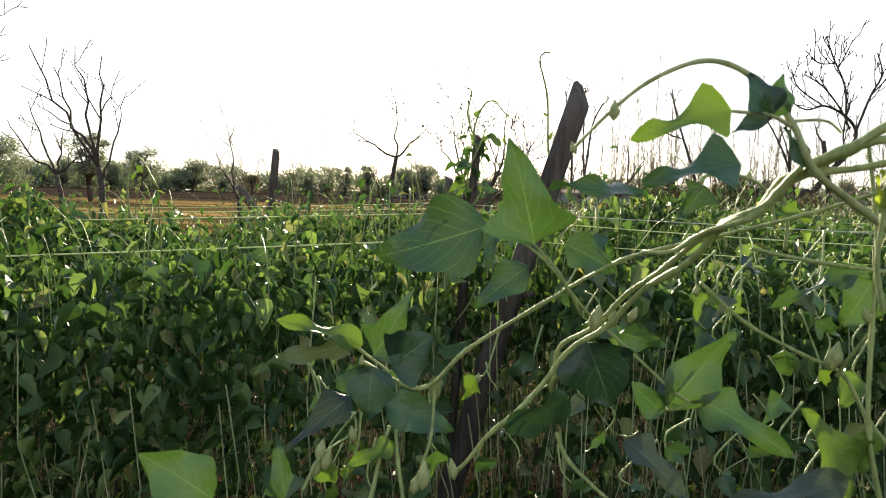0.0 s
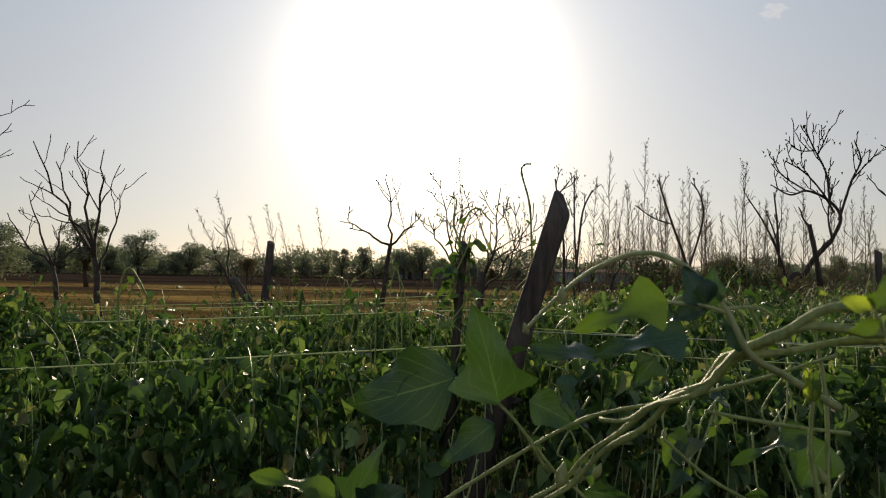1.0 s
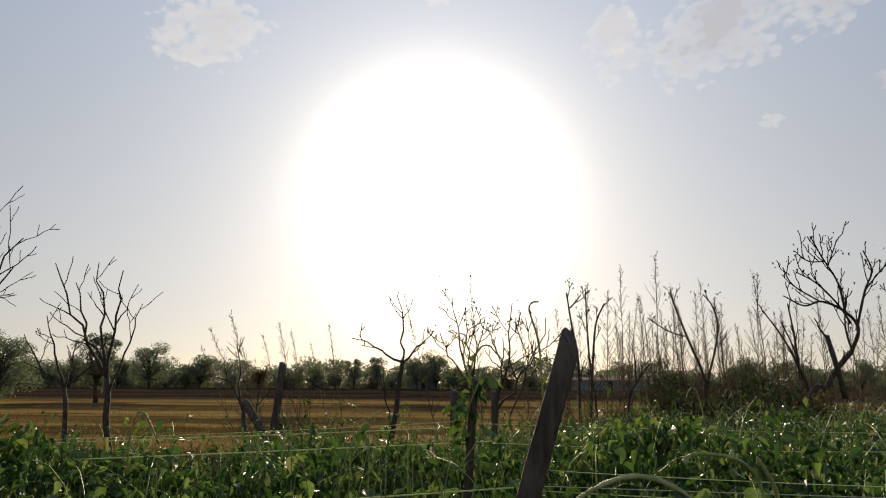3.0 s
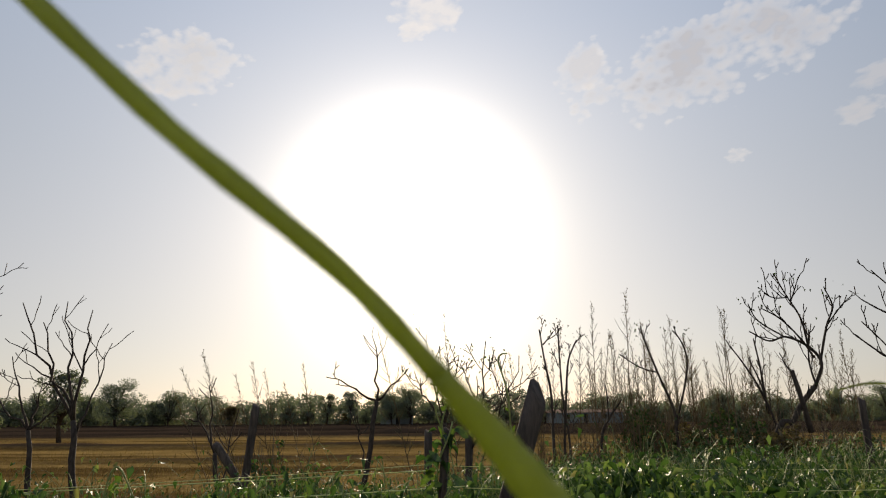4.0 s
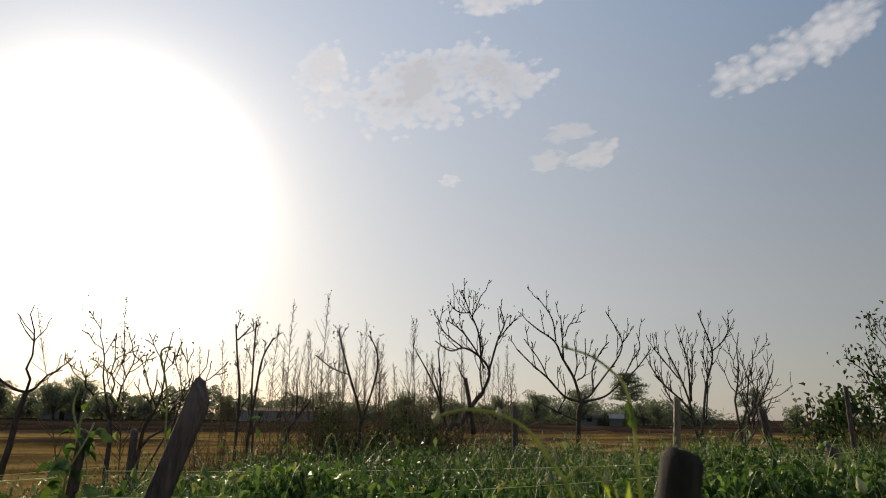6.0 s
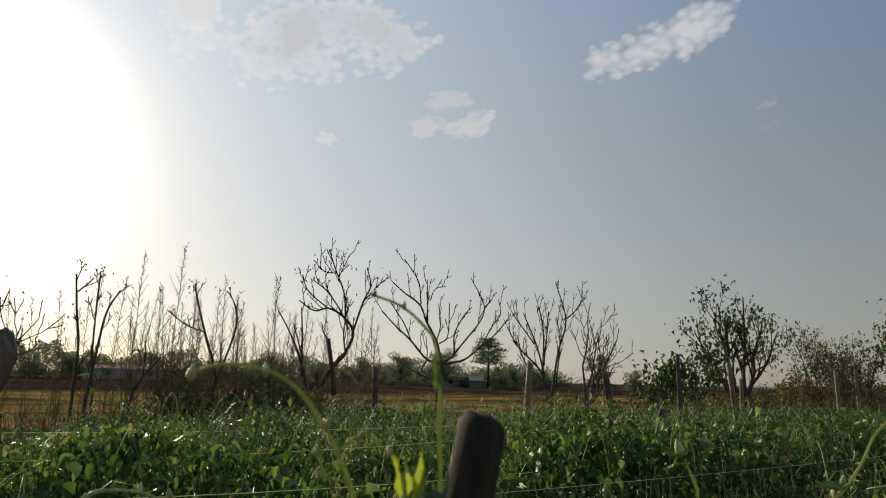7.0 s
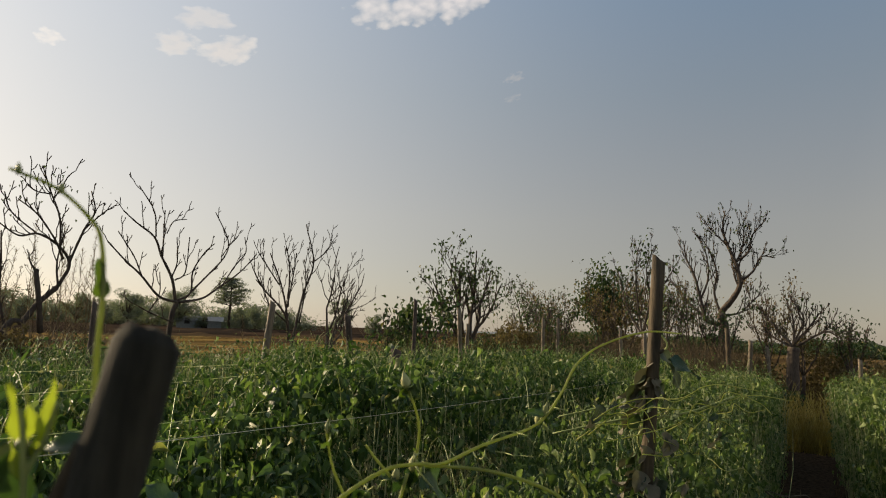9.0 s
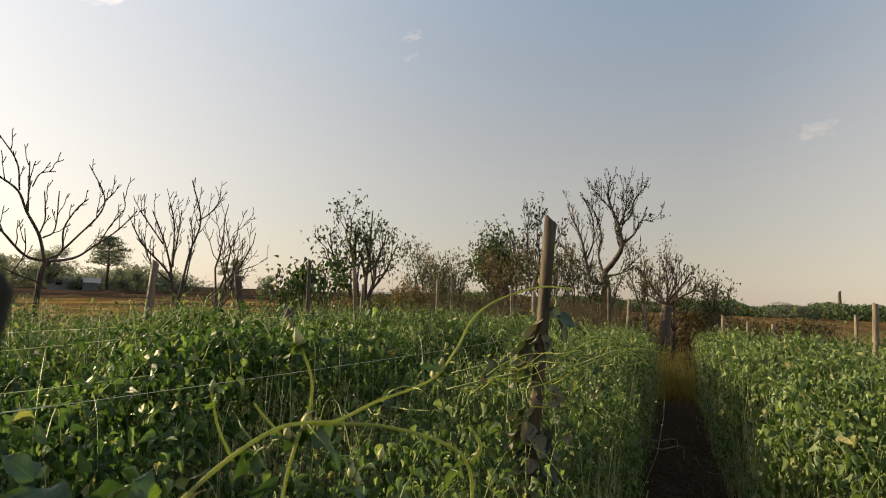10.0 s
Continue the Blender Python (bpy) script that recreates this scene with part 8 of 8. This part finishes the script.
limbed_tree("bare_shrub", [([(4.8, 7.0, 0.0), (4.87, 7.0, 1.43), (4.93, 7.0, 1.71)], 0.0334, 0.0289, 0),
             ([(4.93, 7.0, 1.71), (4.69, 7.0, 1.77), (4.43, 7.0, 1.99), (4.26, 7.0, 2.14), (4.01, 7.0, 2.32)], 0.0175, 0.0066, 4),
             ([(4.43, 7.0, 1.99), (4.35, 7.0, 2.2), (4.12, 7.0, 2.45)], 0.0087, 0.0059, 3),
             ([(4.92, 7.0, 1.72), (4.85, 7.0, 1.99), (4.68, 7.0, 2.24), (4.58, 7.0, 2.45), (4.33, 7.0, 2.58), (4.16, 7.0, 2.69)], 0.0197, 0.0066, 4),
             ([(4.58, 7.0, 2.45), (4.51, 7.0, 2.74), (4.3, 7.0, 3.0)], 0.0093, 0.0059, 4)] + [([(4.68, 7.0, 2.24), (4.69, 7.0, 2.5), (4.69, 7.0, 2.79)], 0.0099, 0.0059, 4),
             ([(4.71, 7.0, 2.51), (4.8, 7.0, 2.67), (4.95, 7.0, 2.72)], 0.0071, 0.0053, 2),
             ([(4.85, 7.0, 1.99), (4.9, 7.0, 2.19), (4.86, 7.0, 2.49)], 0.0099, 0.0059, 3),
             ([(4.94, 7.0, 1.73), (5.11, 7.0, 1.84), (5.13, 7.0, 2.1), (5.28, 7.0, 2.35), (5.38, 7.0, 2.48)], 0.0142, 0.0059, 4),
             ([(5.11, 7.0, 1.84), (5.31, 7.0, 2.03), (5.52, 7.0, 2.32), (5.57, 7.0, 2.55), (5.39, 7.0, 2.89)], 0.0131, 0.0059, 5)] + [([(4.94, 7.0, 1.71), (5.29, 7.0, 1.78), (5.51, 7.0, 1.93), (5.79, 7.0, 2.16), (6.1, 7.0, 2.43)], 0.0164, 0.0066, 5),
             ([(5.51, 7.0, 1.93), (5.73, 7.0, 2.22), (5.86, 7.0, 2.42), (5.86, 7.0, 2.63)], 0.0093, 0.0059, 3),
             ([(5.52, 7.0, 2.32), (5.63, 7.0, 2.5), (5.73, 7.0, 2.62)], 0.0071, 0.0053, 2),
             ([(4.86, 7.0, 1.97), (4.99, 7.0, 2.08), (5.01, 7.0, 2.51)], 0.0099, 0.0059, 3),
             ([(4.89, 7.0, 1.47), (4.59, 7.0, 1.57), (4.43, 7.0, 1.65)], 0.0109, 0.0059, 2)] + [([(4.59, 7.0, 1.57), (4.69, 7.0, 1.79), (4.66, 7.0, 2.05)], 0.0077, 0.0053, 2)],
            "leafless candelabra-shaped shrub with upturned twigs", "shrub", 51, 0.27, sub=1)
limbed_tree("bare_shrub", [([(2.85, 7.0, 0.0), (3.1, 7.0, 1.29), (3.27, 7.0, 1.43), (3.39, 7.0, 1.61), (3.55, 7.0, 1.78)], 0.0350, 0.0246, 0),
             ([(3.55, 7.0, 1.78), (3.64, 7.0, 2.02), (3.54, 7.0, 2.2), (3.31, 7.0, 2.3), (3.14, 7.0, 2.26), (2.96, 7.0, 2.37)], 0.0197, 0.0066, 5),
             ([(3.6, 7.0, 2.08), (3.47, 7.0, 2.26), (3.29, 7.0, 2.49), (3.1, 7.0, 2.62)], 0.0120, 0.0059, 5),
             ([(3.31, 7.0, 2.3), (3.06, 7.0, 2.48), (2.98, 7.0, 2.67)], 0.0087, 0.0059, 4)] + [([(3.54, 7.0, 2.17), (3.49, 7.0, 2.49), (3.38, 7.0, 2.77), (3.27, 7.0, 2.99)], 0.0120, 0.0059, 7),
             ([(3.41, 7.0, 2.67), (3.47, 7.0, 2.8), (3.53, 7.0, 2.95)], 0.0077, 0.0053, 3),
             ([(3.39, 7.0, 2.72), (3.27, 7.0, 2.73), (3.14, 7.0, 2.77)], 0.0071, 0.0053, 3),
             ([(3.64, 7.0, 2.0), (3.76, 7.0, 2.4), (3.85, 7.0, 2.62), (3.8, 7.0, 2.84)], 0.0142, 0.0059, 5),
             ([(3.76, 7.0, 2.4), (3.86, 7.0, 2.55), (3.99, 7.0, 2.68)], 0.0082, 0.0059, 3),
             ([(3.55, 7.0, 1.78), (3.54, 7.0, 2.04), (3.55, 7.0, 2.37)], 0.0120, 0.0059, 4)] + [([(3.45, 7.0, 1.32), (3.38, 7.0, 1.64), (3.35, 7.0, 1.95)], 0.0304, 0.0230, 2)],
            "gnarled leafless shrub with bent upswept branches", "shrub", 50, 0.26, 60, leaf_size=0.03, sub=1)
limbed_tree("bare_shrub", [([(6.85, 7.0, 0.0), (6.83, 7.0, 1.13), (6.79, 7.0, 1.31)], 0.04, 0.032, 0),
             ([(6.79, 7.0, 1.28), (6.6, 7.0, 1.66), (6.23, 7.0, 1.99), (6.01, 7.0, 2.25)], 0.0187, 0.0072, 9),
             ([(6.79, 7.0, 1.28), (6.69, 7.0, 1.66), (6.51, 7.0, 2.05), (6.29, 7.0, 2.47)], 0.0187, 0.0072, 9),
             ([(6.66, 7.0, 1.66), (6.77, 7.0, 2.12), (6.76, 7.0, 2.53)], 0.0144, 0.0072, 7),
             ([(6.81, 7.0, 1.28), (6.97, 7.0, 1.95), (7.12, 7.0, 2.43), (6.94, 7.0, 2.98)], 0.0202, 0.0072, 11)] + [([(7.12, 7.0, 2.43), (7.34, 7.0, 2.58), (7.53, 7.0, 2.82)], 0.0108, 0.0065, 5),
             ([(6.51, 7.0, 2.05), (6.25, 7.0, 2.34), (6.1, 7.0, 2.45)], 0.0101, 0.0065, 5),
             ([(6.68, 7.0, 1.75), (6.69, 7.0, 2.29), (6.6, 7.0, 2.6)], 0.013, 0.0072, 7),
             ([(6.68, 7.0, 1.53), (6.36, 7.0, 1.78), (6.17, 7.0, 2.15)], 0.0115, 0.0065, 7),
             ([(6.89, 7.0, 1.53), (7.0, 7.0, 2.05), (6.92, 7.0, 2.46)], 0.0115, 0.0065, 7)],
            "leafless shrub with many slim rising stems", "shrub", 52, 0.28, sub=1)
limbed_tree("bare_tree", [([(18.0, 3.5, 0.0), (18.0, 3.4, 1.09), (18.0, 3.32, 1.75), (18.0, 3.39, 2.25)], 0.16, 0.11, 1),
             ([(18.0, 3.39, 2.25), (18.0, 3.13, 2.62), (18.0, 2.97, 2.99), (18.0, 3.01, 3.54), (18.0, 3.18, 3.95), (18.0, 3.31, 4.41), (18.0, 3.26, 4.9)], 0.085, 0.014, 9),
             ([(18.0, 2.99, 2.99), (18.0, 2.62, 3.31), (18.0, 2.41, 3.67), (18.0, 2.14, 3.63)], 0.035, 0.01, 6),
             ([(18.0, 3.01, 3.54), (18.0, 2.74, 3.79), (18.0, 2.6, 4.23), (18.0, 2.37, 4.51)], 0.035, 0.01, 7)] + [([(18.0, 3.15, 3.88), (18.0, 3.45, 4.27), (18.0, 3.7, 4.58)], 0.025, 0.01, 6),
             ([(18.0, 3.01, 3.47), (18.0, 2.84, 4.02), (18.0, 2.79, 4.68)], 0.03, 0.01, 7),
             ([(18.0, 3.41, 1.96), (18.0, 3.72, 2.06), (18.0, 3.87, 2.54), (18.0, 4.07, 3.22), (18.0, 4.25, 3.65), (18.0, 4.3, 4.15)], 0.06, 0.011, 9),
             ([(18.0, 3.39, 2.25), (18.0, 3.52, 2.77), (18.0, 3.48, 3.29), (18.0, 3.63, 3.82), (18.0, 3.83, 4.21)], 0.035, 0.01, 7),
             ([(18.0, 3.87, 2.54), (18.0, 3.71, 3.14), (18.0, 3.71, 3.75), (18.0, 3.92, 4.21)], 0.03, 0.01, 6)] + [([(18.0, 3.72, 2.1), (18.0, 4.07, 2.39), (18.0, 4.36, 2.77), (18.0, 4.66, 3.08)], 0.03, 0.01, 6),
             ([(18.0, 3.34, 2.18), (18.0, 2.96, 2.26), (18.0, 2.7, 2.48), (18.0, 2.49, 2.77)], 0.03, 0.01, 6)],
            "gnarled nearly bare tree with leaf tufts on top", "tree", 58, 0.45, 330, leaf_size=0.075, spread=0.05, sub=5, group="trees at the end of the rows", mat=M_BARK_LIT, dense=2)
limbed_tree("bare_tree", [([(16.0, 1.6, 0.0), (16.0, 1.6, 1.1), (16.0, 1.57, 1.47)], 0.13, 0.12, 0),
             ([(16.0, 1.6, 1.46), (16.0, 1.78, 1.76), (16.0, 2.03, 2.06), (16.0, 2.17, 2.19)], 0.035, 0.009, 6),
             ([(16.0, 1.57, 1.5), (16.0, 1.58, 1.95), (16.0, 1.63, 2.35)], 0.03, 0.009, 6),
             ([(16.0, 1.57, 1.5), (16.0, 1.29, 1.9), (16.0, 1.12, 2.21)], 0.03, 0.009, 6),
             ([(16.0, 1.54, 1.5), (16.0, 1.19, 1.72), (16.0, 0.92, 1.82), (16.0, 0.7, 1.68)], 0.03, 0.009, 7),
             ([(16.0, 1.6, 1.46), (16.0, 1.9, 1.63), (16.0, 2.12, 1.75)], 0.028, 0.009, 5)] + [([(16.0, 1.57, 1.5), (16.0, 1.39, 2.02), (16.0, 1.44, 2.29)], 0.028, 0.009, 6)],
            "stout pollarded tree with thin drooping twigs", "tree", 59, 0.42, 130, leaf_size=0.07, spread=0.06, sub=5, group="trees at the end of the rows", mat=M_BARK_LIT, dense=2)
limbed_tree("bare_tree", [([(14.0, 4.2, 0.0), (14.0, 4.15, 1.1), (14.0, 4.16, 1.51)], 0.05, 0.04, 0),
             ([(14.0, 4.16, 1.51), (14.0, 4.39, 1.93), (14.0, 4.62, 2.42), (14.0, 4.72, 2.98)], 0.022, 0.008, 6),
             ([(14.0, 4.15, 1.57), (14.0, 4.27, 2.24), (14.0, 4.34, 2.97), (14.0, 4.28, 3.44)], 0.024, 0.008, 7),
             ([(14.0, 4.14, 1.64), (14.0, 4.03, 2.36), (14.0, 4.09, 2.97), (14.0, 3.97, 3.4)], 0.024, 0.008, 7),
             ([(14.0, 4.15, 1.63), (14.0, 3.91, 2.18), (14.0, 3.73, 2.66), (14.0, 3.53, 3.02)], 0.022, 0.008, 6)],
            "thin tall tree with sparse leaves at the top", "tree", 57, 0.4, 230, leaf_size=0.08, spread=0.07, sub=4, group="trees at the end of the rows", mat=M_BARK_LIT, dense=2)
vine("leafy green bean vine climbing a dark post", stems=[([(-0.067, 1.842, 0.75), (-0.079, 1.868, 0.8), (-0.106, 1.868, 0.85), (-0.118, 1.842, 0.9), (-0.1, 1.816, 0.95), (-0.067, 1.816, 1.0), (-0.049, 1.843, 1.05), (-0.062, 1.868, 1.1), (-0.089, 1.868, 1.15), (-0.1, 1.841, 1.2), (-0.082, 1.816, 1.25), (-0.049, 1.816, 1.3), (-0.032, 1.843, 1.35), (-0.045, 1.869, 1.4), (-0.072, 1.867, 1.45)], 0.0025, 0.0015)],
     leaves=[((-0.086, 1.822, 1.324), (-0.107, 1.81, 1.302), 0.67, -23, M_LEAF_YOUNG, 0.4),
             ((-0.09, 1.825, 1.294), (-0.111, 1.816, 1.299), 0.50, -12, M_LEAF_DULL, 0.4),
             ((-0.111, 1.825, 0.931), (-0.138, 1.813, 0.914), 0.74, 27, M_LEAF_NEAR, 0.4),
             ((-0.034, 1.847, 1.323), (0.012, 1.852, 1.317), 0.72, -25, M_LEAF_NEAR, 0.4),
             ((-0.068, 1.812, 1.174), (-0.062, 1.785, 1.178), 0.58, 37, M_LEAF_DULL, 0.4),
             ((-0.118, 1.838, 0.891), (-0.156, 1.834, 0.879), 0.58, -9, M_LEAF_YOUNG, 0.4),
             ((-0.095, 1.813, 0.899), (-0.105, 1.787, 0.863), 0.53, -9, M_LEAF_DULL, 0.4),
             ((-0.049, 1.815, 1.327), (-0.036, 1.8, 1.317), 0.63, 0, M_LEAF_YOUNG, 0.4)] + [((-0.104, 1.853, 1.095), (-0.138, 1.862, 1.072), 0.59, 18, M_LEAF_DULL, 0.4),
             ((-0.076, 1.814, 0.933), (-0.068, 1.799, 0.911), 0.67, -19, M_LEAF_YOUNG, 0.4),
             ((-0.095, 1.856, 1.228), (-0.132, 1.868, 1.235), 0.58, 6, M_LEAF_DULL, 0.4),
             ((-0.115, 1.847, 0.937), (-0.147, 1.85, 0.909), 0.52, -36, M_LEAF_DULL, 0.4),
             ((-0.057, 1.818, 1.127), (-0.042, 1.805, 1.118), 0.63, -37, M_LEAF_DULL, 0.4),
             ((-0.026, 1.831, 1.474), (0.013, 1.822, 1.441), 0.52, -24, M_LEAF_DULL, 0.4),
             ((-0.045, 1.833, 1.144), (-0.013, 1.826, 1.148), 0.69, 28, M_LEAF_YOUNG, 0.4),
             ((-0.06, 1.846, 0.874), (-0.019, 1.849, 0.879), 0.72, 4, M_LEAF_DULL, 0.4)] + [((-0.054, 1.812, 1.454), (-0.053, 1.796, 1.437), 0.65, -13, M_LEAF_NEAR, 0.4),
             ((-0.089, 1.812, 0.952), (-0.094, 1.792, 0.96), 0.58, -37, M_LEAF_NEAR, 0.4),
             ((-0.038, 1.824, 1.344), (-0.018, 1.815, 1.331), 0.51, 0, M_LEAF_NEAR, 0.4),
             ((-0.082, 1.822, 1.389), (-0.116, 1.803, 1.39), 0.71, 21, M_LEAF_NEAR, 0.4),
             ((-0.056, 1.815, 1.234), (-0.044, 1.797, 1.239), 0.65, 29, M_LEAF_NEAR, 0.4),
             ((-0.042, 1.827, 1.238), (-0.007, 1.815, 1.217), 0.59, -34, M_LEAF_YOUNG, 0.4),
             ((-0.094, 1.845, 1.308), (-0.133, 1.848, 1.278), 0.60, -33, M_LEAF_DULL, 0.4),
             ((-0.056, 1.843, 0.929), (-0.016, 1.843, 0.907), 0.52, 26, M_LEAF_DULL, 0.4)] + [((-0.042, 1.822, 1.308), (-0.024, 1.811, 1.306), 0.73, -8, M_LEAF_NEAR, 0.4),
             ((-0.083, 1.813, 1.091), (-0.09, 1.794, 1.08), 0.77, 5, M_LEAF_YOUNG, 0.4),
             ((-0.053, 1.848, 0.995), (-0.008, 1.854, 0.982), 0.57, 39, M_LEAF_DULL, 0.4),
             ((-0.111, 1.835, 1.004), (-0.151, 1.829, 0.984), 0.52, -32, M_LEAF_YOUNG, 0.4),
             ((-0.09, 1.833, 1.352), (-0.135, 1.823, 1.311), 0.57, -19, M_LEAF_YOUNG, 0.4),
             ((-0.082, 1.812, 1.094), (-0.089, 1.787, 1.085), 0.73, -40, M_LEAF_YOUNG, 0.4),
             ((-0.071, 1.813, 1.324), (-0.082, 1.791, 1.312), 0.77, 14, M_LEAF_YOUNG, 0.4),
             ((-0.079, 1.82, 1.402), (-0.111, 1.8, 1.364), 0.79, -16, M_LEAF_NEAR, 0.4)] + [((-0.084, 1.812, 1.018), (-0.087, 1.791, 1.022), 0.70, -37, M_LEAF_DULL, 0.4),
             ((-0.063, 1.823, 0.921), (-0.04, 1.811, 0.91), 0.70, -12, M_LEAF_YOUNG, 0.4)])


def wrapped_post(base, tip, z0, n, seed, label):
    """Bean leaves crowding a slim post from z0 to its top."""
    rng, nrng = random.Random(seed), np.random.default_rng(seed)
    b, t = Vector(base), Vector(tip)
    root = empty("bean_vine", base)
    turns = [b.lerp(t, z / t.z) - b + Vector((math.cos(z * 21), math.sin(z * 21), 0)) * 0.019 for z in np.linspace(z0, t.z + 0.02, 26)]
    g = Geo()
    g.tube(turns, [0.0026] * 26, 6)
    part("stem", g, M_VINE, root)
    k = nrng.random(n) ** 0.8
    pl = np.array([tuple(turns[int(q * 25)]) for q in k]) + nrng.normal(0, 1, (n, 3)) * np.array([0.018, 0.016, 0.02])
    part("leaves", leaf_cloud("leaves", pl, nrng.uniform(0.018, 0.042, n), M_LEAF, nrng, 0.7, 2, 0.6), M_LEAF, root)["kind"] = "stuff"
    return tagged(root, label, "bean vine", "loose bean vines")


wrapped_post((-0.14, 1.84, 0.0), (-0.055, 1.85, 1.47), 0.85, 80, 501, "leafy green bean vine crowding a slim dark post")


def withered_cluster(base, z0, z1, n, seed, label):
    """Dry grey-green leaves hanging folded on a post."""
    rng = random.Random(seed)
    root = empty("withered_leaves", (base[0], base[1], z0))
    for i in range(n):
        z = rng.uniform(0, z1 - z0)
        a = rng.uniform(0.5, 1.5) * math.pi
        p = Vector((math.cos(a) * 0.024, math.sin(a) * 0.03, z))
        tip = p + Vector((math.cos(a) * rng.uniform(0.01, 0.04), math.sin(a) * rng.uniform(0.02, 0.06) + rng.uniform(-0.03, 0.03), -rng.uniform(0.02, 0.06)))
        me = near_leaf(p, tip, rng.uniform(0.45, 0.8), rng.uniform(-60, 60), rng.uniform(0.3, 0.9), rng)
        m = rng.choice((M_LEAF_GREY, M_LEAF_DRY, M_LEAF_DRY, M_LEAF_DULL))
        me.materials.append(m)
        part("leaf", me, m, root).location = p
    return tagged(root, label, "withered leaves", "loose bean vines")


withered_cluster((2.139, 0.585, 0), 0.95, 1.40, 40, 601, "withered grey-green bean leaves hanging on the tall post")

vine("yellowing young bean leaves at the end of a twisted vine",
     stems=[([(0.201, 0.283, 1.332), (0.191, 0.285, 1.348), (0.182, 0.286, 1.366)], 0.0012, 0.0008)],
     leaves=[((0.182, 0.286, 1.366), (0.165, 0.295, 1.375), 0.44, 15, M_BUD_LEAF, 0.4),
             ((0.183, 0.286, 1.367), (0.190, 0.288, 1.384), 0.6, 0, M_LEAF_YOUNG, 0.4),
             ((0.184, 0.285, 1.361), (0.171, 0.286, 1.357), 0.55, -30, M_LEAF_YOUNG, 0.4)])
vine("pale bean buds on a thin stalk",
     stems=[([(0.213, 0.396, 1.250), (0.210, 0.400, 1.278), (0.211, 0.400, 1.307)], 0.0016, 0.0012)],
     leaves=[((0.210, 0.400, 1.305), (0.209, 0.404, 1.327), 0.26, 0, M_BUD_LEAF, 0.5),
             ((0.211, 0.400, 1.305), (0.213, 0.402, 1.329), 0.22, 20, M_BUD_LEAF, 0.5),
             ((0.211, 0.400, 1.305), (0.216, 0.400, 1.327), 0.26, -20, M_LEAF_YOUNG, 0.5)])
